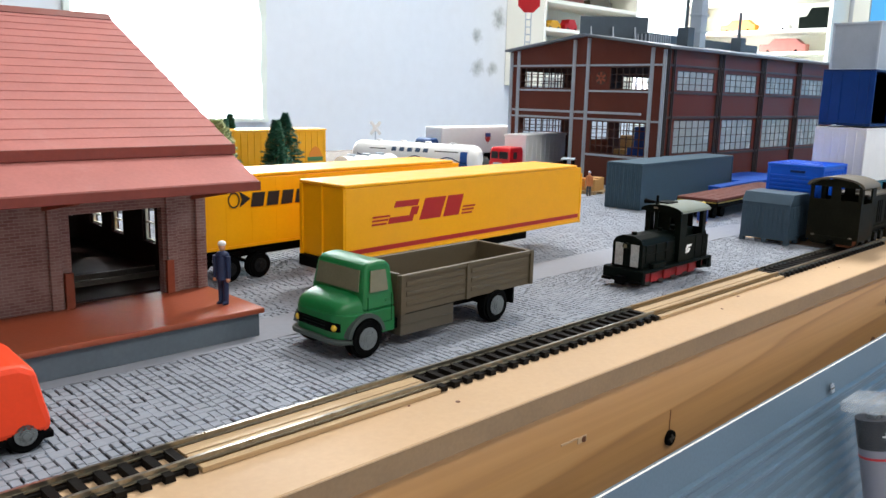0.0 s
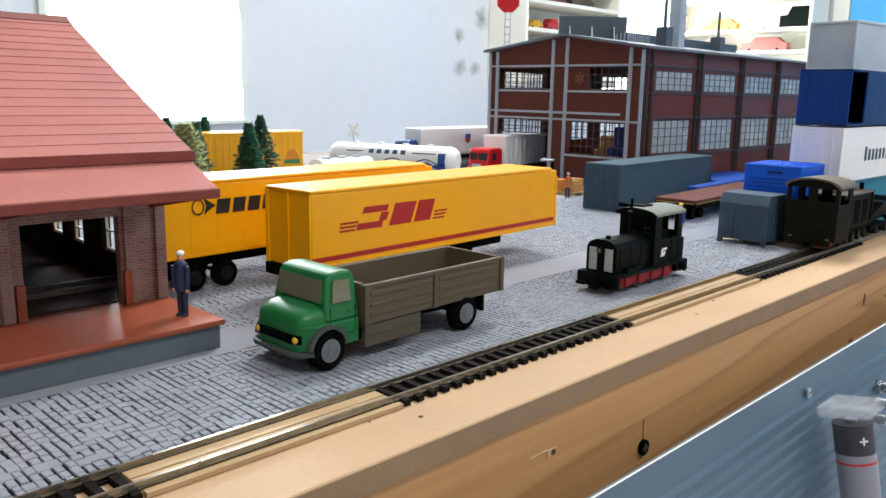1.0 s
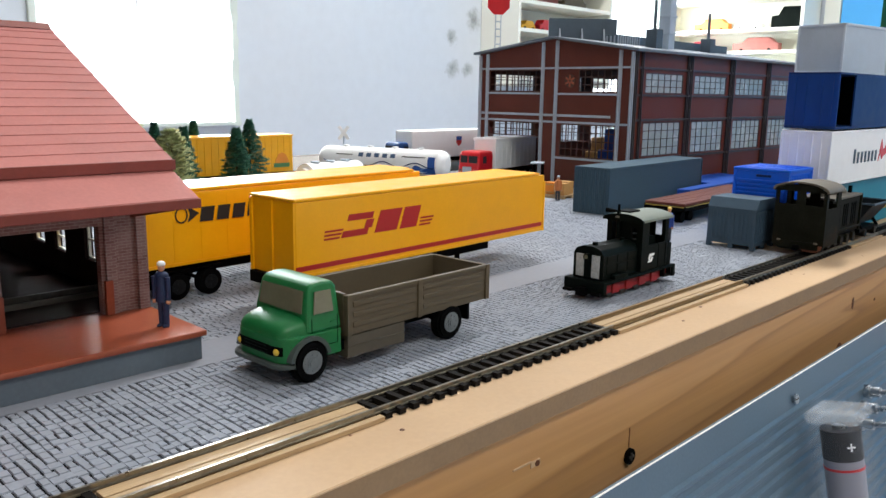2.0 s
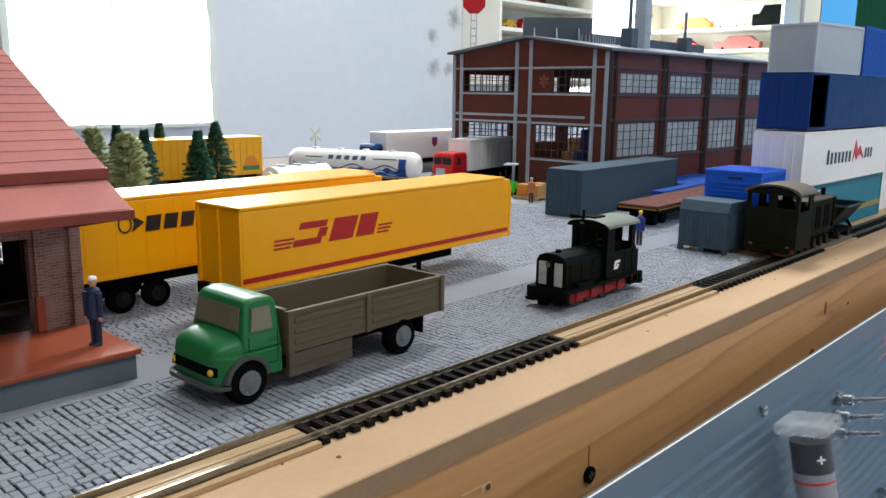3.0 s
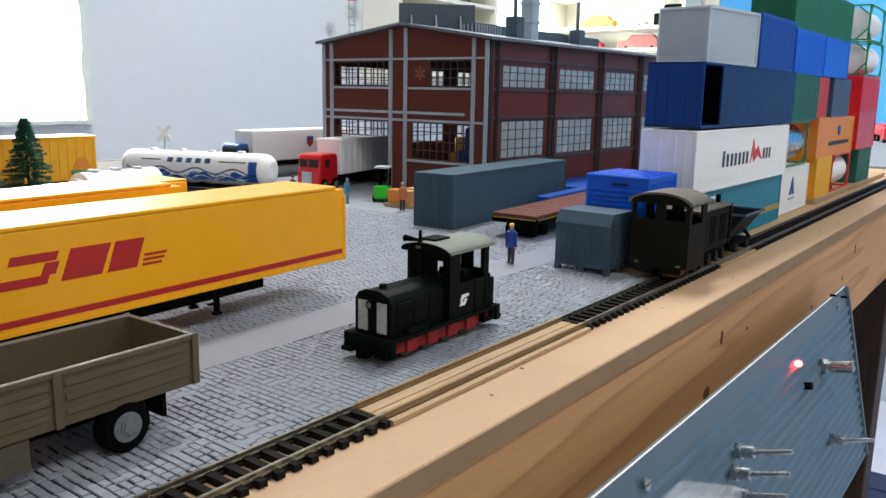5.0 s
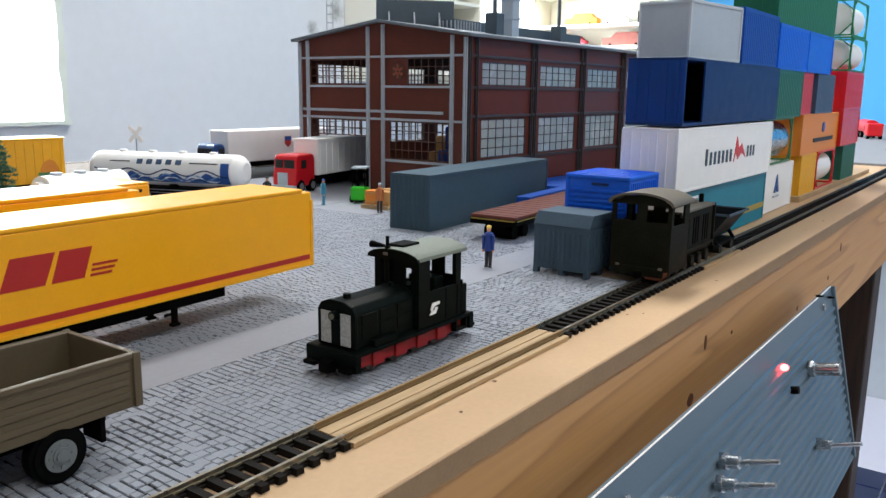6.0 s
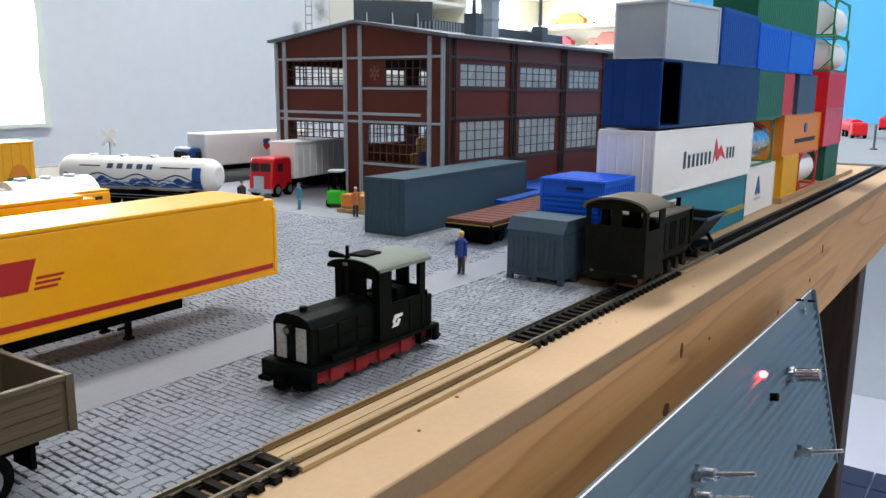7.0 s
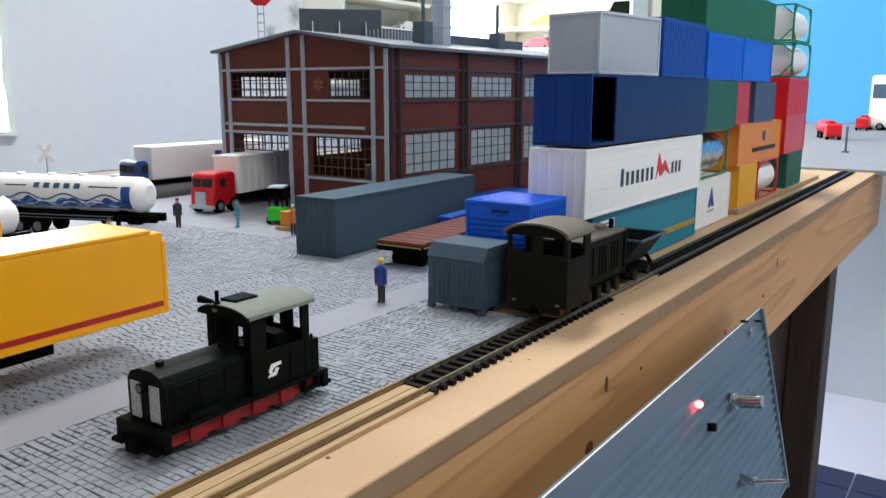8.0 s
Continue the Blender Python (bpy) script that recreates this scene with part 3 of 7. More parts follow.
# far end of the layout: grey road
setting("road", boxes((1150, 2600, -60, 820, -3, 2)), M_FARGREY, "grey road surface at the far end")
setting("pavement_base", boxes((-880, 434, 143.2, 815, -0.55, -0.35), (434.2, 1235, 190, 815, -0.55, -0.35)), M_JOINT, "dark joints of the sett pavement")
setting("smooth_paving", boxes((-880, 470, 194, 215, -0.345, -0.02), (497, 1140, 347, 400, -0.345, -0.02), (497, 1140, 400.6, 560, -0.345, -0.02), (380, 496, 462, 560, -0.345, -0.02), (434, 1140, 190.5, 193, -0.345, -0.05)), M_LANE, "smooth grey paving strips")
setting("ballast", boxes((-880, 1140, 640, 780, -0.34, 2.2), bev=1.0), M_BALLAST, "brown grey ballast bed")


# ---- track ----
CY = 136.2


def track_piece(x0, x1, dark):
    t = thing("track", x0 / 1000, CY / 1000, 0, 0, "narrow gauge track with black sleepers" + (" and dark rails" if dark else " and bright worn rails"), "track", "track along the bench")
    n = int((x1 - x0) / 4.75)
    sleeper = mesh_of("sleeper", prism(bmesh.new(), [(-1.15, -0.5), (-0.95, 1.0), (0.95, 1.0), (1.15, -0.5)], -7.2, 6.6, "y"), M_SLEEPER)
    for i in range(n + 1):
        ob = new("sleeper", sleeper)
        ob.parent, ob.location = t, ((1.2 + i * (x1 - x0 - 2.4) / n) * 0.001, 0, 0)
    for s in (-4.5, 4.5):
        part("web", boxes((0.3, x1 - x0 - 0.3, s - 1.2, s + 1.2, -0.4, 0.3)), M_SLEEPER, t)
    return t


for a, b in ((-150, 73), (140, 245), (347, 477), (531, 1135)):
    track_piece(a, b, a > 500)
rails = thing("rail_pair", 0, CY / 1000, 0, 0, "two worn nickel rails running along the bench", "rail")
for s in (-4.6, 4.6):
    sec = [(s - 0.7, 0.7), (s - 0.7, 0.9), (s - 0.18, 1.05), (s - 0.18, 1.6), (s - 0.4, 1.7), (s - 0.4, 2.1), (s + 0.4, 2.1), (s + 0.4, 1.7), (s + 0.18, 1.6), (s + 0.18, 1.05), (s + 0.7, 0.9), (s + 0.7, 0.7)]
    part("rail", prism(bmesh.new(), sec, -150, 245.4, "x"), M_RAIL, rails)
    part("rail", prism(bmesh.new(), sec, 245.6, 346.4, "x"), M_RAILTAN, rails, "dusty tan rail")
    part("rail", prism(bmesh.new(), sec, 346.6, 530, "x"), M_RAIL, rails)
    part("rail", prism(bmesh.new(), sec, 530.2, 1135, "x"), M_RAILDARK, rails)
for a, b in ((73.5, 139.5), (245.5, 346.5), (477.5, 530.5)):
    g = thing("groove_filler", a / 1000, CY / 1000, 0, 0, "pale wooden strips filling the track between rails", "wood strip", "fillers between the rails")
    part("strip", boxes((0, b - a, -3.4, -0.3, -0.55, 0.8), bev=0.15), M_STRIP, g)
    part("strip", boxes((0, b - a, -0.05, 3.5, -0.55, 0.9), bev=0.15), M_STRIP, g)
    part("strip", boxes((0, b - a, -7.6, -5.7, -0.55, 0.7), bev=0.15), M_STRIP, g)
    part("strip", boxes((0, b - a, 5.7, 6.9, -0.55, 0.9), bev=0.15), M_STRIP, g)


# ---- goods shed on its platform ----
shed = thing("goods_shed", 0, 0, 0, 0, "red roofed brick goods shed on a grey platform", "model building")
part("platform_side", boxes((-260, 130, 199.5, 420, 0, 7.2), bev=0.2), M_PLATSIDE, shed, "slate grey platform wall")
part("platform_top", boxes((-260, 131.2, 198.2, 421, 7.25, 9.0), bev=0.4), M_PLATTOP, shed, "worn orange brown platform top")


def door_wall(bm, y0, y1, x0, x1, z0, z1, holes):
    xs = x0
    for a, b, za, zb in holes:
        box(bm, xs, a, y0, y1, z0, z1)
        if za > z0:
            box(bm, a, b, y0, y1, z0, za)
        box(bm, a, b, y0, y1, zb, z1)
        xs = b
    box(bm, xs, x1, y0, y1, z0, z1)
    return bm


# added lining; with the inner walls and floor it carries the interior shade
part("shade_lining", door_wall(bmesh.new(), 237.02, 237.6, -246, 127.4, 9.7, 56, [(-60, -32, 9.7, 37), (14, 42, 9.7, 37), (87.5, 116, 9.7, 37)]), M_INNERSHADE, shed, "dark brown lining that holds the interior shade")
part("wall", door_wall(bmesh.new(), 234, 237, -250, 130.5, 9, 56, [(-60, -32, 9, 37), (14, 42, 9, 37), (87.5, 116, 9, 37)]), M_BRICK, shed, "weathered brick front wall")
part("wall", door_wall(bmesh.new(), 389, 392, -250, 130.5, 9, 56, [(10, 16, 20, 34), (40, 46, 20, 34), (84, 91, 20, 34), (98, 104, 20, 34), (115, 122, 16, 34)]), M_INNERSHADE, shed)
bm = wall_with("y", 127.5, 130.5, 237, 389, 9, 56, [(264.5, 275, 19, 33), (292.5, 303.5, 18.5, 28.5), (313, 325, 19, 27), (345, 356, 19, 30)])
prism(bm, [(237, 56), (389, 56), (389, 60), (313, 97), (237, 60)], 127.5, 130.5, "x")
part("wall", bm, M_INNERSHADE, shed, "dark brown gable wall with small windows")
for wy0, wy1, wz0, wz1 in ((264.5, 275, 19, 33), (292.5, 303.5, 18.5, 28.5), (313, 325, 19, 27), (345, 356, 19, 30)):
    part("window_frame", boxes((128.6, 129.6, wy0, wy1, wz0, wz0 + 0.7), (128.6, 129.6, wy0, wy1, wz1 - 0.7, wz1), (128.6, 129.6, wy0, wy0 + 0.7, wz0, wz1), (128.6, 129.6, wy1 - 0.7, wy1, wz0, wz1), (128.8, 129.4, wy0, wy1, (wz0 + wz1) / 2 - 0.3, (wz0 + wz1) / 2 + 0.3)), M_SHELF, shed, "cream window frame")
part("wall", prism(bmesh.new(), [(237, 9), (389, 9), (389, 60), (313, 97), (237, 60)], -250, -247, "x"), M_INNERSHADE, shed)
part("shed_floor", boxes((-247, 127.5, 237.2, 388.8, 9.05, 9.6)), M_INNERSHADE, shed, "floor darkened to interior shade, with rails")
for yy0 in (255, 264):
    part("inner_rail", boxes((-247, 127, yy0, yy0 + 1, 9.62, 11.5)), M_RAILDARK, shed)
for px in (130.6, 120.5, 84.5, 45, 11, -29, -63):
    part("pilaster", boxes((px - 3.4, px, 232.6, 233.98, 9.05, 46), bev=0.2), M_BRICK, shed)
for dx in (84.8, 116.2, 42.2, 11.2):
    part("door_guard", boxes((dx, dx + 2.5, 231.8, 233.2, 9.05, 20), bev=0.2), M_PLATTOP, shed, "orange brown door guard post")
for wx in (84, 98, 115, 10, 40):
    part("window_frame", boxes((wx, wx + 6, 390, 390.8, 26.6, 27.2), (wx + 2.7, wx + 3.3, 390, 390.8, 20, 34)), M_SHELF, shed)
# upper roof in overlapping courses, lower canopy
n = 17
for side in (1, -1):
    for i in range(n):
        f0, f1 = i / n, (i + 1.06) / n
        ya, za, yb, zb = 222 + 91.5 * f0, 57 + 43.5 * f0, 222 + 91.5 * min(1, f1), 57 + 43.5 * min(1, f1)
        pts = [(ya, za - 1.6), (ya, za + 0.34), (yb, zb + 0.06), (yb, zb - 1.6)]
        if side < 0:
            pts = [(627 - p[0], p[1]) for p in pts]
        part("roof_course", prism(bmesh.new(), pts, -255, 135.2 - 0.15 * (i % 2), "x"), M_ROOFRED, shed)
part("ridge", prism(bmesh.new(), [(310.5, 99.6), (313.5, 102), (316.5, 99.6), (313.5, 99)], -255, 135, "x"), M_ROOFDARK, shed)
part("eave_board", boxes((-255, 135.4, 220.6, 222.0, 54.2, 57.4), bev=0.2), M_ROOFDARK, shed, "dark red eave board")
part("canopy_roof", prism(bmesh.new(), [(206, 45.2), (206, 47.2), (228, 57.2), (233.6, 57.2), (233.6, 54.8), (228, 54.8)], -255, 134.5, "x"), M_ROOFRED, shed, "salmon red lean-to canopy")
part("canopy_edge", boxes((-255, 134.8, 204.9, 206.0, 44.2, 47.0), bev=0.2), M_ROOFDARK, shed)
for bx in (126, 80, 30, -20, -70):
    part("bracket", prism(bmesh.new(), [(208, 45.4), (233.5, 40), (233.5, 38.8), (208, 43.6)], bx, bx + 1.6, "x"), M_PLATTOP, shed, "orange brown canopy bracket")


# ---- figures: plain painted shapes ----
def figure(x, y, z, rz, coat, legs, head, label, cap=None, h=20.5):
    """One plain painted mesh, with the colours by face."""
    bm = bmesh.new()
    k = h / 20.5

    def add(i, fn):
        before = set(bm.faces)
        fn()
        for f in bm.faces:
            if f not in before:
                f.material_index = i
    add(1, lambda: cyl(bm, (0, -1.3 * k, 4.6 * k), 0.95 * k, 9 * k, "z", 10, 1.25 * k))
    add(1, lambda: cyl(bm, (0.4 * k, 1.3 * k, 4.6 * k), 0.95 * k, 9 * k, "z", 10, 1.25 * k))
    add(1, lambda: ball(bm, (-0.7 * k, -1.4 * k, 0.55 * k), 1.7 * k, 0.9 * k, 0.55 * k, 9))
    add(1, lambda: ball(bm, (-0.4 * k, 1.4 * k, 0.55 * k), 1.7 * k, 0.9 * k, 0.55 * k, 9))
    add(0, lambda: cyl(bm, (0, 0, 12.2 * k), 2.5 * k, 8 * k, "z", 14, 2.1 * k))
    add(0, lambda: ball(bm, (0, 0, 16.0 * k), 1.9 * k, 2.9 * k, 1.4 * k, 12))
    add(0, lambda: cyl(bm, (-0.5 * k, -3.1 * k, 12.2 * k), 0.8 * k, 7.2 * k, "z", 9, 0.95 * k))
    add(0, lambda: cyl(bm, (-0.5 * k, 3.1 * k, 12.2 * k), 0.8 * k, 7.2 * k, "z", 9, 0.95 * k))
    add(2, lambda: ball(bm, (-0.7 * k, -3.1 * k, 8.2 * k), 0.85 * k, seg=8))
    add(2, lambda: ball(bm, (-0.7 * k, 3.1 * k, 8.2 * k), 0.85 * k, seg=8))
    add(2, lambda: ball(bm, (0, 0, 18.6 * k), 1.35 * k, 1.25 * k, 1.6 * k, 12))
    add(3, lambda: ball(bm, (0, 0, 19.6 * k), 1.6 * k, 1.55 * k, 0.95 * k, 12))
    bmesh.ops.scale(bm, vec=(0.9, 0.8, 1), verts=bm.verts)
    me = mesh_of("figurine", bm, coat, 50)
    for m in (legs, M_SKIN, cap or head):
        me.materials.append(m)
    ob = new("figurine", me)
    ob.matrix_basis = pose(x, y, z, 0, 0, rz)
    return tagged(ob, label, "figurine", "figures on the layout")


figure(0.1235, 0.2095, 0.009, 25, M_COATN, M_COATN, M_HELM, "miniature figure in dark blue coat and white cap", M_HELM, 20)
figure(0.4185, 0.2065, -0.0001, 10, M_COATB, M_COATD, M_HELMY, "miniature worker in blue jacket with yellow helmet", M_HELMY, 19)
figure(0.511, 0.400, -0.0001, -20, M_COATT, M_COATT, M_COATT, "miniature worker in light blue overalls", M_COATB, 18)
figure(0.489, 0.431, -0.0001, 30, M_COATD, M_COATD, M_COATD, "miniature figure in dark suit carrying a bag", M_COATD, 19)
figure(0.511, 0.350, -0.0001, 60, M_COATO, M_COATD, M_LGREY, "miniature worker in orange vest and dark trousers", M_LGREY, 19)
figure(0.418, 0.396, -0.0001, 0, M_COATD, M_COATD, M_TRUNK, "miniature figure in dark clothes", M_TRUNK, 18)
# ---- road vehicles ----
def wheel(parent, x, y, r, w, side, rim=True, name="wheel", rim_mat=None):
    bm = cyl(bmesh.new(), (x, y, r), r, w, "y", 28)
    bmesh.ops.bevel(bm, geom=[e for e in bm.edges if len(e.link_faces) == 2 and e.calc_face_angle() > 1.2], offset=r * 0.12, segments=2, affect="EDGES")
    t = part(name, bm, M_TYRE, parent)
    if rim:
        o = y + side * w / 2
        bm = cyl(bmesh.new(), (x, o, r), r * 0.56, 0.5, "y", 24)
        part("rim", bm, rim_mat or M_RIM, t)
        part("rim_lip", cyl(bmesh.new(), (x, o - side * 0.02, r), r * 0.66, 0.3, "y", 26), M_BLACK, t)
        bm = cyl(bmesh.new(), (x, o + side * 0.3, r), r * 0.3, 0.4, "y", 20)
        cyl(bm, (x, o + side * 0.55, r), r * 0.2, 0.5, "y", 12)
        for k in range(8):
            cyl(bm, (x + r * 0.39 * math.cos(k * math.tau / 8), o + side * 0.3, r + r * 0.39 * math.sin(k * math.tau / 8)), r * 0.06, 0.3, "y", 6)
        part("hub", bm, rim_mat or M_RIM, t)
    return t


def plate(pts, d, material, parent, name, label=""):
    """A thin plate with its corners at pts, pushed by d along its normal."""
    bm = bmesh.new()
    vs = [bm.verts.new(p) for p in pts]
    f = bm.faces.new(vs)
    f.normal_update()
    nrm = f.normal.copy()
    hi = [bm.verts.new(v.co + nrm * d) for v in vs]
    bm.faces.new(hi)
    for i in range(len(vs)):
        j = (i + 1) % len(vs)
        bm.faces.new((vs[i], vs[j], hi[j], hi[i]))
    bmesh.ops.recalc_face_normals(bm, faces=bm.faces)
    return part(name, bm, material, parent, label)


# green flatbed lorry
lorry = thing("lorry", 0.1312, 0.1610, 0, 1.6, "green short-nosed lorry with olive brown dropside bed", "lorry")


def nose_plan(x0, x1, half, r):
    """Plan outline with rounded front corners, heading towards -x."""
    turn = np.linspace(0, math.pi / 2, 7)
    near = [(x0 + r - r * math.cos(t), 12.8 - half + r - r * math.sin(t)) for t in turn]
    return near + [(x1, 12.8 - half), (x1, 12.8 + half)] + [(x, 25.6 - y) for x, y in reversed(near)]


cabm = prism(bmesh.new(), nose_plan(1.9, 21.8, 12.1, 5.2), 6.0, 13.4, "z", 0.55)
# bonnet dome in sections
rings = []
for x, hw, h in ((2.1, 7.0, 0.2), (2.3, 8.4, 1.4), (3.0, 9.6, 2.6), (4.4, 10.5, 3.6), (6.4, 11.1, 4.3), (8.6, 11.6, 4.8), (11.0, 11.9, 5.1)):
    rings.append([cabm.verts.new((x, 12.8 - hw * math.copysign(abs(math.cos(t)) ** 0.45, math.cos(t)), 13.2 + h * math.sin(t) ** 0.6)) for t in np.linspace(0, math.pi, 19)])
for ra, rb in zip(rings, rings[1:]):
    for k in range(18):
        cabm.faces.new((ra[k], ra[k + 1], rb[k + 1], rb[k]))
cabm.faces.new(rings[0])
# cabin narrowing upwards
cabin = prism(bmesh.new(), [(9.4, 13.3), (9.7, 18.0), (11.0, 25.6), (12.4, 26.9), (16, 27.3), (19.6, 26.9), (21.0, 25.4), (21.8, 13.3)], 0.7, 24.9, "y", 0.9)
for v in cabin.verts:
    top = max(0.0, min(1.0, (v.co.z - 17) / 10))
    v.co.y = 12.8 + (v.co.y - 12.8) * (1 - 0.13 * top)
    v.co.z += 0.5 * top * (1 - ((v.co.y - 12.8) / 12) ** 2)
bmesh.ops.recalc_face_normals(cabm, faces=cabm.faces)
lower = bpy.data.meshes.new("cabin")
cabin.to_mesh(lower)
cabin.free()
cabm.from_mesh(lower)
bpy.data.meshes.remove(lower)
part("cab", cabm, M_GREEN, lorry, "glossy green round-nosed cab")
plate([(9.72, 3.0, 18.9), (10.72, 3.5, 25.0), (10.72, 22.1, 25.0), (9.72, 22.6, 18.9)], 0.3, M_SMOKE, lorry, "windscreen", "dusty olive tinted windscreen")
plate([(11.8, 0.72, 18.8), (18.6, 0.72, 18.8), (18.4, 1.72, 24.8), (12.9, 1.72, 24.8)], 0.35, M_SMOKE, lorry, "side_window", "dusty tinted side window")
plate([(18.6, 24.88, 18.8), (11.8, 24.88, 18.8), (12.9, 23.88, 24.8), (18.4, 23.88, 24.8)], 0.35, M_SMOKE, lorry, "side_window")
part("door_seam", boxes((20.2, 20.32, 0.58, 0.72, 9.4, 17.6), (11.2, 11.32, 0.58, 0.72, 13.6, 17.6), (17.0, 20.2, 0.58, 0.72, 9.3, 9.42)), M_DGREEN, lorry)
part("door_handle", boxes((17.6, 19.4, 0.3, 0.7, 15.6, 16.0), bev=0.1), M_GREEN, lorry)
part("grille", prism(bmesh.new(), [p for p in nose_plan(1.45, 4.6, 11.4, 4.9)], 8.3, 11.0, "z", 0.2), M_BLACK, lorry, "black radiator grille")
for k in range(3):
    part("grille_bar", boxes((1.25, 1.7, 7.4, 18.2, 8.5 + k * 0.95, 8.8 + k * 0.95)), M_DGREEN, lorry)
for y in (4.4, 21.2):
    part("headlight", ball(bmesh.new(), (2.0, y, 9.5), 0.8, 1.0, 1.0), mat("headlight_amber" + str(y), "d8b23a", 0.2, var=0.05), lorry, "amber headlight")
part("bumper", prism(bmesh.new(), nose_plan(0.4, 5.4, 12.8, 5.2), 5.0, 6.3, "z", 0.35), M_BUMPER, lorry, "worn grey front bumper")
for y0, y1 in ((-0.3, 2.0), (23.6, 25.9)):
    arch = [(10.4 + 6.9 * math.cos(a), 6.2 + 6.9 * math.sin(a)) for a in np.linspace(0.15, math.pi - 0.1, 14)]
    arch += [(10.4 + 5.7 * math.cos(a), 6.2 + 5.7 * math.sin(a)) for a in np.linspace(math.pi - 0.1, 0.15, 14)]
    part("mudguard", prism(bmesh.new(), arch, y0, y1, "y"), M_BUMPER, lorry, "grey wheel arch")
part("chassis", boxes((3, 82, 8, 10, 6, 8.6), (3, 82, 15.6, 17.6, 6, 8.6), (22, 25, 2, 24, 6, 9)), M_BLACK, lorry)
bx0, bx1 = 22.9, 85.4
part("bed_floor", boxes((bx0, bx1, 0.2, 25.4, 10.4, 11.8)), M_BED, lorry)


def bed_side(y0, y1):
    out = -1 if y0 < 10 else 1
    bm = boxes((bx0, bx1, y0, y1, 10.4, 22.2), bev=0.25)
    yo = y0 if out < 0 else y1
    for z in (12.6, 15.6, 18.6):
        for a, b in ((bx0 + 2.5, 51), (54, bx1 - 2.5)):
            box(bm, a, b, min(yo, yo + out * 0.28), max(yo, yo + out * 0.28), z, z + 1.5, bev=0.2)
    for a in (bx0, 51.4, bx1 - 1.6):
        box(bm, a, a + 1.8, min(yo, yo + out * 0.7), max(yo, yo + out * 0.7), 10.4, 22.4, bev=0.2)
    box(bm, bx0, bx1, min(yo, yo + out * 0.5), max(yo, yo + out * 0.5), 21.1, 22.3, bev=0.2)
    return bm


part("bed_side", bed_side(0.0, 1.3), M_BED, lorry, "ribbed dropside")
part("bed_side", bed_side(24.3, 25.6), M_BED, lorry, "ribbed dropside")
part("tailboard", boxes((bx1 - 1.4, bx1, 1.3, 24.3, 10.4, 22.2), bev=0.2), M_BED, lorry)
part("headboard", boxes((bx0, bx0 + 1.4, 1.3, 24.3, 10.4, 22.6), bev=0.2), M_BED, lorry)
part("side_box", boxes((23.8, 46.5, 0.4, 6.4, 3.6, 10.1), (24.0, 46.3, 0.25, 0.45, 6.6, 7.0), bev=0.15), mat("locker_brown", "51493b", 0.55, var=0.1), lorry, "grey brown under-bed locker")
part("rear_flap", boxes((76.6, 77.6, 1.2, 8, 4.5, 10.2), (76.6, 77.6, 18, 24.6, 4.5, 10.2)), M_BLACK, lorry)
for x in (10.4, 66.8):
    wheel(lorry, x, 1.7, 5.9, 4.2, -1)
    wheel(lorry, x, 24, 5.9, 4.2, 1)
    part("axle", cyl(bmesh.new(), (x, 12.8, 5.9), 0.9, 20, "y", 10), M_BLACK, lorry)


def lettering(parent, rows, material, face, name="marking", label=""):
    """Plain slanted blocks on a side wall: rows of (x0, x1, z0, z1, slant)."""
    bm = bmesh.new()
    for x0, x1, z0, z1, s in rows:
        prism(bm, [(x0, z0), (x1, z0), (x1 + s, z1), (x0 + s, z1)], face - 0.12, face + 0.05, "y")
    return part(name, bm, material, parent, label)


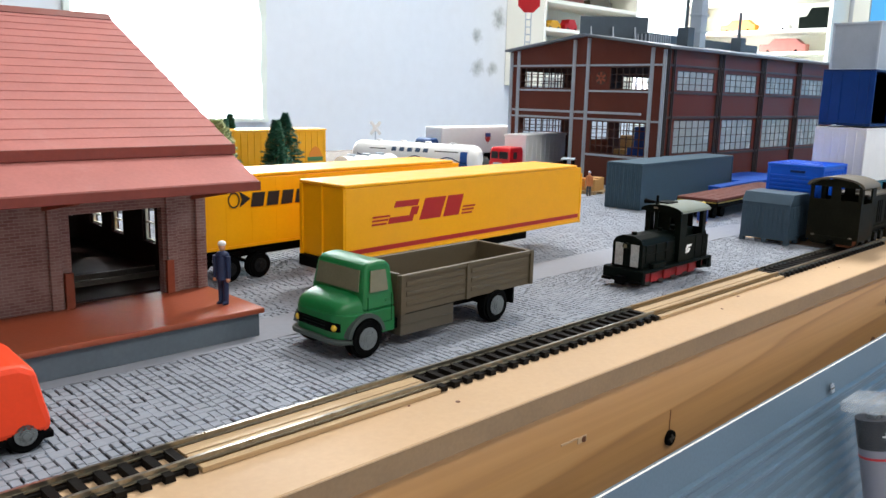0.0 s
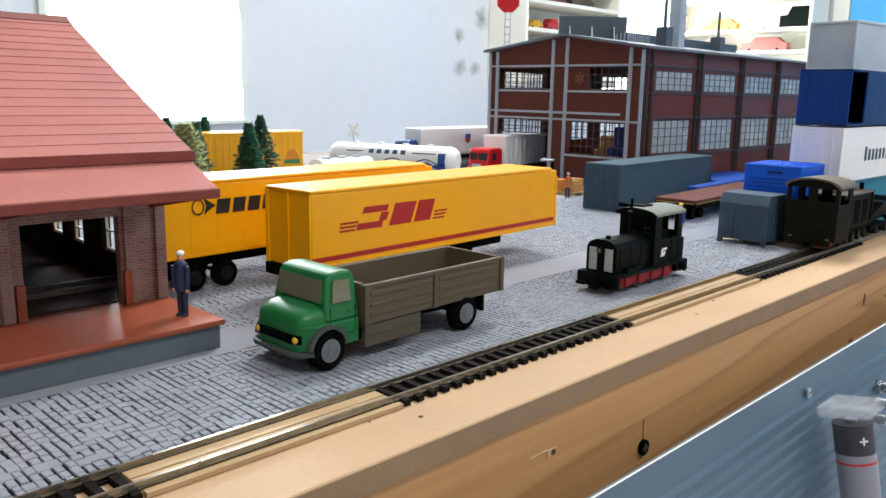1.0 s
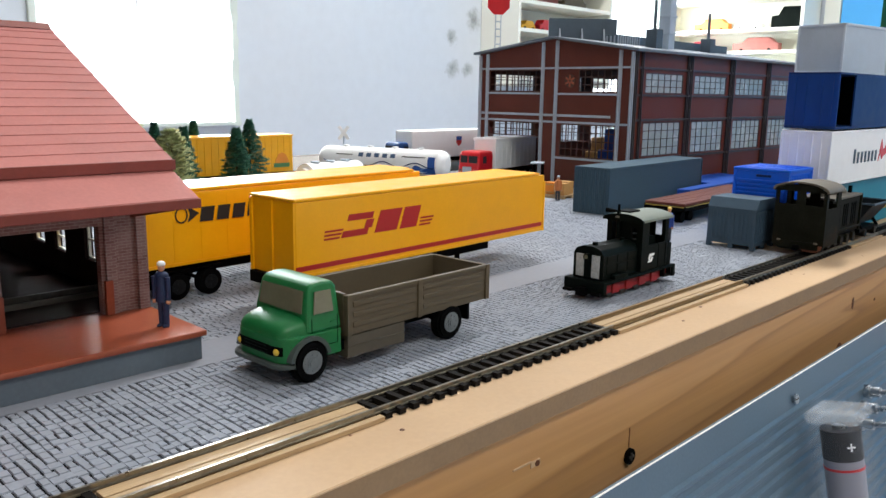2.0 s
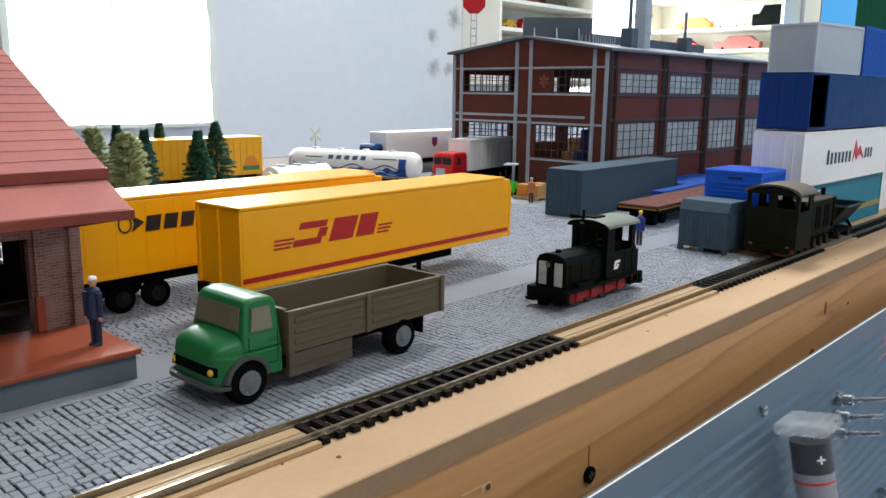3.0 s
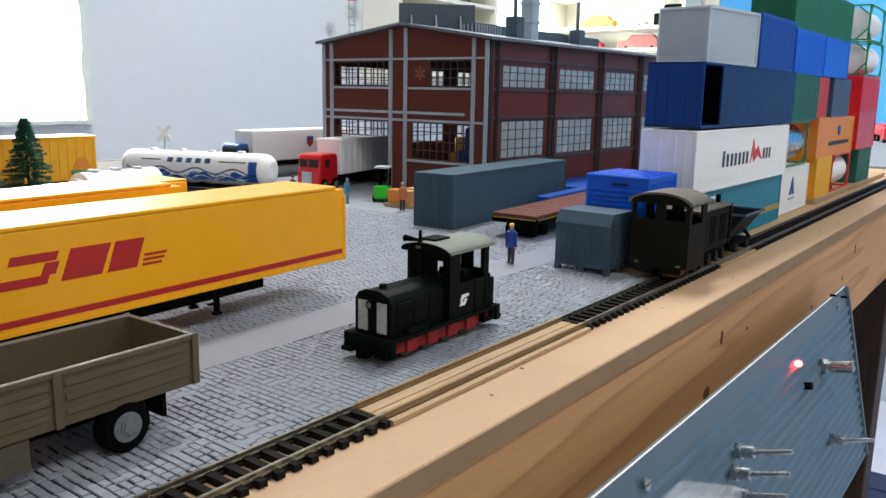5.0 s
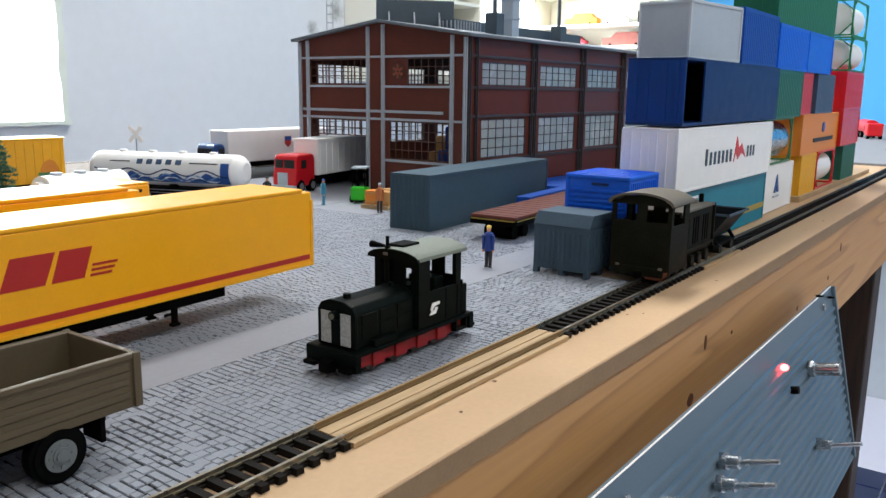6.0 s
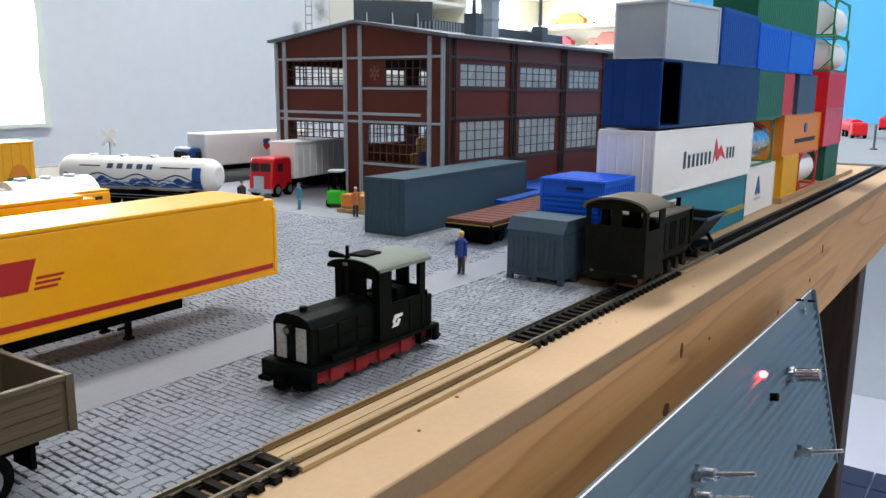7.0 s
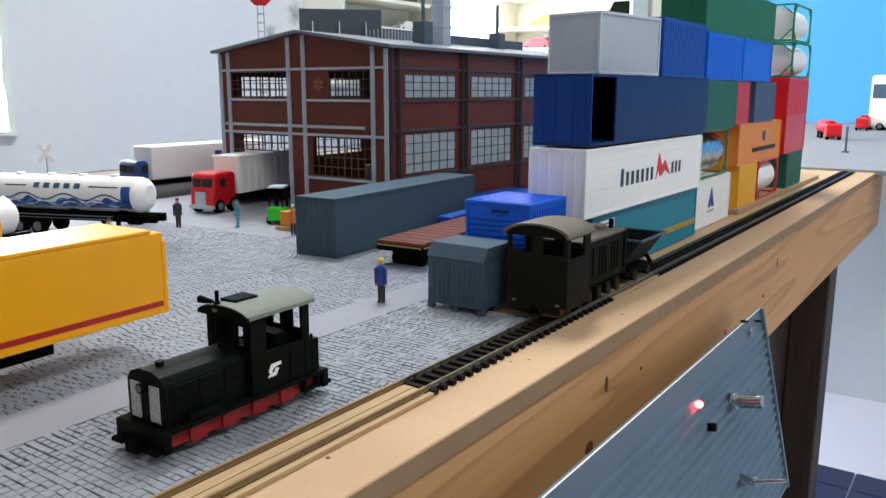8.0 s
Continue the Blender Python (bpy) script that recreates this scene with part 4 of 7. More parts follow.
def semi_trailer(x, y, rz, length, label, material, wheels_x, legs_x, zb=13.4, zt=41.8, w=26.0):
    t = thing("semi_trailer", x, y, 0, rz, label, "trailer", "yellow trailers")
    part("box_body", boxes((0.6, length - 0.6, 0, w, zb, zt - 1.4), bev=0.35), material, t)
    part("roof", boxes((0, length - 5, -0.25, w + 0.25, zt - 1.35, zt), bev=0.5), material, t)
    part("front_wall", boxes((length - 1.4, length, -0.35, w + 0.35, zb - 0.2, zt - 4.2), bev=0.2), material, t)
    part("lower_rim", boxes((0, length - 1.4, -0.4, -0.02, zb, zb + 1.2), (0, length - 1.4, w + 0.02, w + 0.4, zb, zb + 1.2), bev=0.1), material, t)
    part("rear_frame", boxes((-0.2, 0.58, 0.2, 1.6, zb, zt - 1.4), (-0.2, 0.58, w - 1.6, w - 0.2, zb, zt - 1.4), (-0.2, 0.58, w / 2 - 0.4, w / 2 + 0.4, zb, zt - 1.4)), material, t)
    part("chassis", boxes((1, length * 0.74, 3.0, 8, zb - 4.2, zb - 0.02), (1, length * 0.74, w - 8, w - 3.0, zb - 4.2, zb - 0.02)), M_BLACK, t)
    part("rear_bumper", boxes((-0.8, 4, 0.3, w - 0.3, zb - 4.4, zb - 0.1), bev=0.2), M_BLACK, t, "black rear bumper bar")
    for wx in wheels_x:
        wheel(t, wx, 2.6, 5.2, 4.4, -1, rim_mat=M_RIMDARK)
        wheel(t, wx, w - 2.6, 5.2, 4.4, 1, rim_mat=M_RIMDARK)
        part("axle", cyl(bmesh.new(), (wx, w / 2, 5.2), 0.8, w - 6, "y", 10), M_BLACK, t)
        part("mudguard", boxes((wx - 5.6, wx + 5.6, 0.6, 5, 10.9, 11.6), (wx - 5.6, wx + 5.6, w - 5, w - 0.6, 10.9, 11.6), bev=0.2), M_BLACK, t)
    for lx in legs_x:
        for ly in (6, w - 8):
            part("landing_leg", boxes((lx - 0.8, lx + 0.8, ly - 0.7, ly + 0.7, 3.6, zb - 0.1), (lx - 1.4, lx + 1.4, ly - 1.0, ly + 1.0, 2.8, 3.7), (lx - 3.6, lx - 0.8, ly - 0.3, ly + 0.3, 6.4, 7.2)), M_BLACK, t)
    part("king_pin", cyl(bmesh.new(), (length - 16, w / 2, zb - 1.6), 1.0, 3.2, "z", 10), M_BLACK, t)
    return t


red_trailer = semi_trailer(0.1768, 0.2182, 2.9, 153, "yellow box semi-trailer with red stripe and red marking", M_YELLOW, (18, 31, 44), (95,))
lettering(red_trailer, [(0.5, 151, 15.8, 17.6, 0)], M_RED, -0.02, "stripe", "red stripe")
# plain slanted shapes in place of the brand
lettering(red_trailer, [(21.5, 34.5, 25.6, 28.0, 0.9), (33.0, 37.0, 28.0, 31.2, 1.4), (24.6, 37.4, 31.6, 34.0, 1.0), (38.4, 50.4, 25.6, 34.0, 3.4), (52.2, 61.6, 25.6, 34.0, 3.0)], M_RED, -0.03, "marking", "slanted red brand shapes")
lettering(red_trailer, [(13.2, 20.6, 25.6, 26.3, 0.2), (13.4, 21.6, 27.0, 27.7, 0.2), (13.6, 22.4, 28.4, 29.1, 0.2), (63.4, 70, 25.6, 26.3, 0.2), (63.8, 71, 27.0, 27.7, 0.2), (64.2, 72, 28.4, 29.1, 0.2)], M_RED, -0.03, "speed_line", "thin red line")

black_trailer = semi_trailer(0.1408, 0.2648, 3.0, 150, "yellow ribbed box semi-trailer with black marking", M_YELLOW, (17, 31), (104,), zt=42.2)
for k in range(13):
    part("side_rib", boxes((4 + k * 11.6, 4.6 + k * 11.6, -0.1, -0.01, 15, 40.4)), M_YELLOW, black_trailer)
lettering(black_trailer, [(26.6, 32.4, 29.2, 34.8, 1.0), (34.0, 39.4, 29.2, 34.8, 1.0), (41.0, 46.4, 29.2, 34.8, 1.0), (48.0, 53.4, 29.2, 34.8, 1.0), (55, 60.4, 29.2, 34.8, 1.0), (62, 67.4, 29.2, 34.8, 1.0)], M_INK, -0.3, "marking", "black slanted brand blocks")
bm = bmesh.new()
ring = [(19 + 2.6 * math.cos(a), 32.4 + 3.1 * math.sin(a)) for a in np.linspace(0, math.tau, 24, endpoint=False)]
for i in range(24):
    j = (i + 1) % 24
    prism(bm, [ring[i], ring[j], (19 + 0.82 * (ring[j][0] - 19), 32.4 + 0.82 * (ring[j][1] - 32.4)), (19 + 0.82 * (ring[i][0] - 19), 32.4 + 0.82 * (ring[i][1] - 32.4))], -0.42, -0.25, "y")
prism(bm, [(21.5, 35.6), (26.5, 32.6), (21.5, 29.4), (22.6, 32.5)], -0.42, -0.25, "y")
part("emblem", bm, M_INK, black_trailer, "black arrow and ring emblem")

# yellow van with dark band, parked behind the trailers
van = thing("van_lorry", 0.268, 0.3085, 0, 3, "yellow box lorry with dark window band and round emblem", "lorry")
part("box_body", boxes((0, 52, 0, 24, 7, 37.4), bev=0.8), M_YELLOW, van)
part("roof", boxes((0, 52, 0.4, 23.6, 37.45, 38.2), bev=0.3), M_YELLOW2, van)
part("window_band", boxes((4, 48, -0.2, -0.02, 34.4, 35.6)), M_INK, van)
part("emblem", cyl(bmesh.new(), (34, -0.15, 31), 4.5, 0.3, "y", 24), M_INK, van, "round dark emblem")
part("cab", boxes((52.3, 66, 1, 23, 5, 27), bev=1.5), M_WHITE, van, "white rounded cab")
for wx in (10, 58):
    wheel(van, wx, 2.4, 5, 4, -1)
    wheel(van, wx, 21.6, 5, 4, 1)

# tank lorry with blue wave print
tank = thing("tank_trailer", 0.4075, 0.5150, 0, -68.5, "white tank trailer with blue wave print", "tank trailer")
R, L = 10.6, 111
bm = bmesh.new()
for i, (x, r) in enumerate(((0, 5.5), (1.2, 8.2), (3.2, 9.8), (6, R), (L - 6, R), (L - 3.2, 9.8), (L - 1.2, 8.2), (L, 5.5))):
    ringv = [bm.verts.new((x, 12 + r * math.cos(a), 25 + r * math.sin(a))) for a in np.linspace(0, math.tau, 40, endpoint=False)]
    if i == 0:
        bm.faces.new(ringv)
    else:
        for k in range(40):
            bm.faces.new((prev[k], prev[(k + 1) % 40], ringv[(k + 1) % 40], ringv[k]))
    prev = ringv
bm.faces.new(prev)
bmesh.ops.recalc_face_normals(bm, faces=bm.faces)
part("tank", bm, M_WHITE, tank, "glossy white tank shell")


def tank_band(x0, x1, lo, hi, steps, material, name, label):
    """A band bent round the tank's near side: lo and hi give heights by place along it."""
    bm = bmesh.new()
    rows, lift = [], 0.3 if name == "wave_line" else 0.15
    for i in range(steps + 1):
        x = x0 + (x1 - x0) * i / steps
        row = []
        for k in range(5):
            z = lo(x) + (hi(x) - lo(x)) * k / 4
            s = max(-0.98, min(0.98, z / R))
            row.append(bm.verts.new((x, 12 - (R + lift) * math.sqrt(1 - s * s), 25 + (R + lift) * s)))
        rows.append(row)
    for a, b in zip(rows, rows[1:]):
        for k in range(4):
            bm.faces.new((a[k], b[k], b[k + 1], a[k + 1]))
    part(name, bm, material, tank, label)


tank_band(7, L - 7, lambda x: -7.5, lambda x: -3.4 + 1.7 * math.sin(x / 4.4) + 0.8 * math.sin(x / 1.7), 90, M_BLUEPRINT, "wave_print", "blue wave print")
tank_band(7, L - 7, lambda x: -1.6 + 1.8 * math.sin(x / 4.4 + 0.5), lambda x: -0.8 + 1.8 * math.sin(x / 4.4 + 0.5), 90, M_NAVY, "wave_line", "dark blue wave line")
for a in (38, 45, 52, 59, 66):
    tank_band(a, a + 4.2, lambda x: 3.6, lambda x: 6.6, 4, M_SLATE, "marking", "blue grey brand block")
for ph, mid, amp, m in ((0.0, -5.6, 1.3, M_WHITE), (1.1, -4.2, 1.5, M_WAVEPALE), (2.3, -6.7, 0.7, M_WAVEPALE)):
    tank_band(7, L - 14, lambda x, ph=ph, mid=mid, amp=amp: mid + amp * math.sin(x / 3.1 + ph), lambda x, ph=ph, mid=mid, amp=amp: mid + 0.7 + amp * math.sin(x / 3.1 + ph) + 0.4 * math.sin(x / 1.3), 110, m, "wave_line", "pale curling wave line")
tank_band(18, 33, lambda x: 4.6, lambda x: 5.3, 6, M_INK, "marking", "small dark print line")
tank_band(76, 96, lambda x: 4.6, lambda x: 5.3, 6, M_INK, "marking", "small dark print line")
tank_band(L - 13, L - 7, lambda x: -6.5, lambda x: 5.5, 6, M_BLUEPRINT, "wave_print", "blue fountain print")
part("chassis", boxes((4, L + 6, 6, 9, 9, 13.8), (4, L + 6, 15, 18, 9, 13.8), (4, L - 8, 1, 1.8, 11, 12), (4, L - 8, 1, 1.8, 13, 13.8)), M_BLACK, tank)
part("side_rail", boxes((4, L - 20, 1.6, 2.4, 12.4, 13.2), (4, L - 20, 1.6, 2.4, 10.6, 11.4)), M_LGREY, tank)
for k, wx in enumerate((14, 27, 40)):
    wheel(tank, wx, 2.6, 5.2, 4.4, -1)
    wheel(tank, wx, 21.4, 5.2, 4.4, 1)
part("saddle", boxes((20, 24, 4, 20, 12, 16), (60, 64, 4, 20, 12, 16), (94, 98, 4, 20, 12, 16)), M_BLACK, tank)
part("landing_leg", boxes((82, 84, 4, 6, 0, 10), (82, 84, 18, 20, 0, 10)), M_BLACK, tank)
for k in range(4):
    part("hatch", cyl(bmesh.new(), (22 + k * 22, 12, 36), 2.6, 1.4, "z", 16), M_WHITE, tank)


# long-nosed lorries
def articulated(x, y, rz, cab_mat, box_mat, label, ribbed, length, w=25, cab_len=30, h=38.5):
    """A lorry heading towards -x of itself, box behind."""
    t = thing("articulated_lorry", x, y, 0, rz, label, "lorry", "lorries behind the yard")
    c = part("cab", prism(bmesh.new(), [(0, 5), (0.4, 14), (1.6, 17.4), (2.2, 26), (4.5, 28.8), (cab_len - 2, 28.8), (cab_len, 26), (cab_len, 5)], 1, w - 1, "y", 1.6), cab_mat, t)
    part("windscreen", boxes((1.1, 2.0, 3, 11.6, 18.8, 25), (1.1, 2.0, 13.2, w - 3, 18.8, 25), bev=0.2), M_INK, c)
    part("side_window", boxes((8, 14, 0.7, 1.0, 18.4, 24.6), bev=0.1), M_INK, c)
    part("grille", boxes((-0.4, 0.4, 8, 17, 6, 15.5), bev=0.2), M_LGREY, c, "pale grey radiator grille")
    part("bumper", boxes((-1.2, 1.2, 0.6, w - 0.6, 3.4, 6.2), bev=0.4), M_LGREY, t)
    b0 = cab_len + 2.5
    part("box_body", boxes((b0, b0 + length, 0, w, 11.5, h), bev=1.2), box_mat, t)
    if ribbed:
        for k in range(int(length / 8.5)):
            part("side_rib", boxes((b0 + 3 + k * 8.5, b0 + 4 + k * 8.5, -0.4, -0.02, 12.5, h - 3), bev=0.1), box_mat, t)
        part("top_rim", boxes((b0 - 0.4, b0 + length + 0.4, -0.7, w + 0.7, h - 2.4, h - 0.2), bev=0.4), box_mat, t)
    part("chassis", boxes((4, b0 + length - 3, 7, 10, 6.5, 11.4), (4, b0 + length - 3, w - 10, w - 7, 6.5, 11.4)), M_BLACK, t)
    for wx in (7, cab_len - 4, b0 + length - 22, b0 + length - 10):
        wheel(t, wx, 2.6, 5, 4.4, -1)
        wheel(t, wx, w - 2.6, 5, 4.4, 1)
    return t


articulated(0.538, 0.4545, 11, M_REDP, M_WHITE, "red lorry with ribbed white box", True, 80, w=23, cab_len=26, h=39.5)
ship = articulated(0.5670, 0.5890, 0, M_CYANBLUE, M_WHITE, "white trailer behind a blue lorry cab with shield emblem", False, 125, cab_len=15, h=40)
bm = prism(bmesh.new(), [(84, 33), (92, 33), (92, 26), (88, 22.5), (84, 26)], -0.3, -0.02, "y")
part("emblem", bm, M_RED, ship, "red and blue shield emblem")
part("emblem", boxes((84, 92, -0.45, -0.3, 29, 33)), M_BLUEPRINT, ship)

# white tank wagon behind the yellow lorry
wt = thing("tank_lorry", 0.332, 0.4150, 0, 6, "small white tank lorry with grey hatches", "lorry")
bm = cyl(bmesh.new(), (27, 12, 21), 10.2, 54, "x", 32)
bmesh.ops.bevel(bm, geom=[e for e in bm.edges if e.calc_face_angle() > 1.2], offset=3, segments=4, affect="EDGES")
part("tank", bm, M_WHITE, wt, "rounded white tank")
for k in range(3):
    part("hatch", cyl(bmesh.new(), (12 + k * 14, 12, 31.5), 3, 1.6, "z", 18), M_LGREY, wt, "grey round hatch")
part("chassis", boxes((0, 60, 5, 8, 6, 12), (0, 60, 16, 19, 6, 12)), M_BLACK, wt)
part("cab", boxes((-22, -1, 1, 23, 5, 24), bev=2), M_YELLOW, wt, "yellow cab")
for wx in (-12, 16, 46):
    wheel(wt, wx, 2.4, 5, 4, -1)
    wheel(wt, wx, 21.6, 5, 4, 1)

# orange car at the near end of the platform
oc = thing("toy_lorry", 0.0555, 0.1580, 0, 178, "bright orange toy lorry cab", "lorry")
part("cab", prism(bmesh.new(), [(0, 3.5), (-0.3, 6), (0.6, 9.5), (2.2, 17.5), (5, 19), (24, 19), (26, 17), (26, 3.5)], -23, -1, "y", 1.4), M_ORANGEP, oc)
part("underframe", boxes((-0.5, 27, -22.5, -1.5, 2, 3.6), bev=0.3), M_BLACK, oc)
plate([(0.9, -20, 10.6), (0.9, -4, 10.6), (2.2, -5, 16.8), (2.2, -19, 16.8)], -0.3, M_SMOKE, oc, "windscreen")
for wx in (5, 21):
    wheel(oc, wx, -3, 4, 3.5, 1)
    wheel(oc, wx, -21, 4, 3.5, -1)

# yellow box wagon at the back, dark green box wagon beyond it
def box_wagon(x, y, rz, length, h, material, label, ribs):
    t = thing("box_wagon", x, y, 0.002, rz, label, "rail wagon", "wagons at the back")
    part("body", boxes((0, length, 0, 30, 8, h - 1.6), bev=0.4), material, t)
    part("roof", prism(bmesh.new(), [(-0.6, h - 1.55), (-0.4, h - 0.6), (15, h), (30.4, h - 0.6), (30.6, h - 1.55)], -0.5, length + 0.5, "x"), material, t)
    for k in range(ribs):
        part("side_rib", boxes((2 + k * (length - 5) / (ribs - 1), 2.8 + k * (length - 5) / (ribs - 1), -0.35, -0.02, 9, h - 2.4)), material, t)
    part("end_ladder", boxes((-0.9, -0.4, 20, 20.5, 9, h - 3), (-0.9, -0.4, 25, 25.5, 9, h - 3), *[(-0.9, -0.4, 20, 25.5, 11 + k * 3.2, 11.5 + k * 3.2) for k in range(8)]), material, t)
    part("end_panel", boxes((-0.35, -0.02, 2, 17, 10, h - 4), bev=0.1), material, t)
    part("underframe", boxes((4, length - 4, 4, 26, 4.5, 7.9)), M_BLACK, t)
    for wx in (12, 22, length - 22, length - 12):
        part("wheelset", cyl(bmesh.new(), (wx, 15, 3.6), 3.6, 20, "y", 18), M_BLACK, t)
    return t


yw = box_wagon(0.327, 0.572, 0, 99, 40, M_YELLOW2, "yellow reefer wagon with fruit emblem", 16)
bm = bmesh.new()
prism(bm, [(80, 14), (95, 14), (94, 18), (91, 23), (87.5, 24.5), (84, 23), (81, 18)], -0.6, -0.36, "y")
part("emblem", bm, M_CORANGE, yw, "orange red sunrise emblem")
part("emblem", boxes((79, 95, -0.75, -0.6, 12, 15.5)), M_OLIVEGREEN, yw, "green emblem base")
dg = box_wagon(0.165, 0.600, 0, 132, 33, M_CGREEN2, "dark green box wagon with pale lettering bars", 8)
lettering(dg, [(92, 97, 22, 26, 0), (100, 105, 22, 26, 0), (108, 113, 22, 26, 0), (104, 109, 14, 18, 0)], M_WHITE, -0.37, "marking", "pale unreadable marking")
solo("parapet", boxes((0, 200, 0, 6, 0, 43), bev=1), M_CORANGE, (0.06, 0.66, 0), "orange brown wall board behind the wagons", "board")
cross = thing("crossing_sign", 0.4876, 0.5784, 0, -44, "white diagonal level crossing sign", "sign")
bm = bmesh.new()
for s in (1, -1):
    q = boxes((-7.5, 7.5, -0.4, 0.4, -1.5, 1.5))
    bmesh.ops.rotate(q, verts=q.verts, cent=(0, 0, 0), matrix=Matrix.Rotation(radians(s * 52), 3, "Y"))
    bmesh.ops.translate(q, verts=q.verts, vec=(0, s * 0.45, 41))
    part("cross_arm", q, M_WHITE, cross)
part("post", cyl(bmesh.new(), (0, 1.6, 20), 0.7, 40, "z", 10), M_LGREY, cross)
stop = thing("stop_sign", 0.708, 0.583, 0, -46, "red octagonal stop sign on a grey lattice post", "sign")
oct_pts = [(13 * math.cos(math.radians(22.5 + 45 * k)), 176 + 13 * math.sin(math.radians(22.5 + 45 * k))) for k in range(8)]
part("sign_plate", prism(bmesh.new(), oct_pts, -0.6, 0.6, "y", 0.2), M_REDP, stop, "red octagonal plate")
part("post", boxes((-3.4, -2.4, 0.8, 2, 0, 168), (2.4, 3.4, 0.8, 2, 0, 168), *[(-2.4, 2.4, 1, 1.8, 4 + 8 * k, 5.2 + 8 * k) for k in range(20)]), M_LGREY, stop, "pale grey lattice post")


# ---- trees ----
def conifer(x, y, h, r, seed, leaf, label, dome=False, n=15000):
    t = thing("conifer", x, y, 0, 0, label, "tree", "trees behind the yard")
    rnd = random.Random(seed)
    part("trunk", cyl(bmesh.new(), (0, 0, h * 0.47), 1.3, h * 0.94, "z", 8, 0.25), M_TRUNK, t)
    verts, faces = [], []
    # branches in loose whorls, each with needles along it
    count = 300 if dome else 260
    for i in range(count):
        f = ((i + rnd.random()) / count) ** (0.9 if dome else 1.12)
        zc = h * (0.06 + 0.92 * f)
        shape = math.sqrt(max(0.0, 1 - f ** 2.8)) if dome else (1 - f) ** 0.92
        reach = r * shape * rnd.uniform(0.72, 1.12) + 1.0
        a = i * 2.4 + rnd.uniform(-0.4, 0.4)
        lift = reach * (rnd.uniform(0.1, 0.45) if dome else rnd.uniform(-0.22, 0.08))
        for j in range(n // count):
            u = 0.12 + 0.88 * rnd.random() ** 0.7
            px, py, pz = math.cos(a) * reach * u, math.sin(a) * reach * u, zc + lift * u
            ln = rnd.uniform(1.6, 3.0) * (1.15 - 0.4 * u)
            da, up = a + rnd.uniform(-1.3, 1.3), rnd.uniform(-0.5, 0.9)
            ex, ey, ez = px + math.cos(da) * ln, py + math.sin(da) * ln, pz + up * ln
            wx, wy = -math.sin(da) * 0.4, math.cos(da) * 0.4
            k = len(verts)
            verts += [(px - wx, py - wy, pz), (px + wx, py + wy, pz), (ex, ey, ez), (px, py, pz + 0.3)]
            faces += [(k, k + 1, k + 2), (k, k + 2, k + 3)]
    me = bpy.data.meshes.new("crown")
    me.from_pydata([tuple(c * 0.001 for c in v) for v in verts], [], faces)
    me.materials.append(leaf)
    ob = new("crown", me)
    ob.parent = t


conifer(0.2855, 0.432, 56, 17, 1, M_LEAF, "dark green bristle fir tree")
conifer(0.3535, 0.525, 57, 21, 2, M_LEAF, "tall dark green bristle fir tree")
conifer(0.2235, 0.395, 57.5, 10.5, 3, M_LEAFP, "pale olive green bushy pine tree", True)
conifer(0.2725, 0.474, 55, 15, 4, M_LEAF, "dark green bristle fir tree")
conifer(0.344, 0.592, 54, 13, 5, M_LEAF, "dark green bristle fir tree")
conifer(0.239, 0.470, 57, 9.5, 6, M_LEAFP, "pale green rounded pine tree", True)
conifer(0.290, 0.550, 55, 14, 7, M_LEAF, "dark green bristle fir tree")
# ---- small green diesel standing on the paving ----
dz = thing("diesel_locomotive", 0.2745, 0.1635, 0, 0.5, "dark green narrow gauge diesel locomotive with red frame", "locomotive")
part("frame", boxes((2, 53, -7.4, 7.4, 2.6, 6.6), bev=0.3), M_FRAME_RED, dz, "red side frame")
for k in range(4):
    part("axle_box", boxes((8 + k * 10, 13 + k * 10, -8.2, -7.35, 2.2, 6.2), (8 + k * 10, 13 + k * 10, 7.35, 8.2, 2.2, 6.2), bev=0.3), M_FRAME_RED, dz)
    part("wheelset", cyl(bmesh.new(), (10.5 + k * 10, 0, 3.0), 3.0, 11, "y", 20), M_RAILDARK, dz)
part("running_plate", boxes((0, 55.5, -9.2, 9.2, 6.6, 7.8), bev=0.25), M_DGREEN, dz, "dark green running plate")
for bx in (0, 54):
    bb = part("buffer_beam", boxes((bx - 0.4, bx + 1.9, -9.3, 9.3, 2.4, 7.7), bev=0.3), M_DGREEN, dz)
    s = -1 if bx == 0 else 1
    part("buffer", boxes((bx + (-2.4 if s < 0 else 1.7), bx + (-0.3 if s < 0 else 3.8), -8.6, -4.4, 2.6, 3.8), (bx + (-2.4 if s < 0 else 1.7), bx + (-0.3 if s < 0 else 3.8), 4.4, 8.6, 2.6, 3.8), bev=0.3), M_BLACK, bb)
    part("coupler", boxes((bx + (-3.2 if s < 0 else 1.7), bx + (-0.3 if s < 0 else 4.6), -2, 2, 1.8, 5.0), bev=0.3), M_BLACK, bb)
hood = [(-6.6, 7.8), (-6.6, 17.6), (-5.4, 19.6), (-2.5, 20.8), (2.5, 20.8), (5.4, 19.6), (6.6, 17.6), (6.6, 7.8)]
part("hood", prism(bmesh.new(), hood, 2.6, 28, "x", 0.35), M_DGREEN, dz, "dark green rounded engine hood")
part("radiator_frame", prism(bmesh.new(), [(y * 1.04, z + 0.15) for y, z in hood], 2.0, 3.2, "x", 0.2), M_DGREEN, dz)
for y0, y1 in ((-5.4, -1.8), (1.8, 5.4)):
    part("radiator_grille", boxes((1.7, 2.05, y0, y1, 8.6, 17.6), bev=0.1), M_MESH, dz, "silver mesh radiator grille")
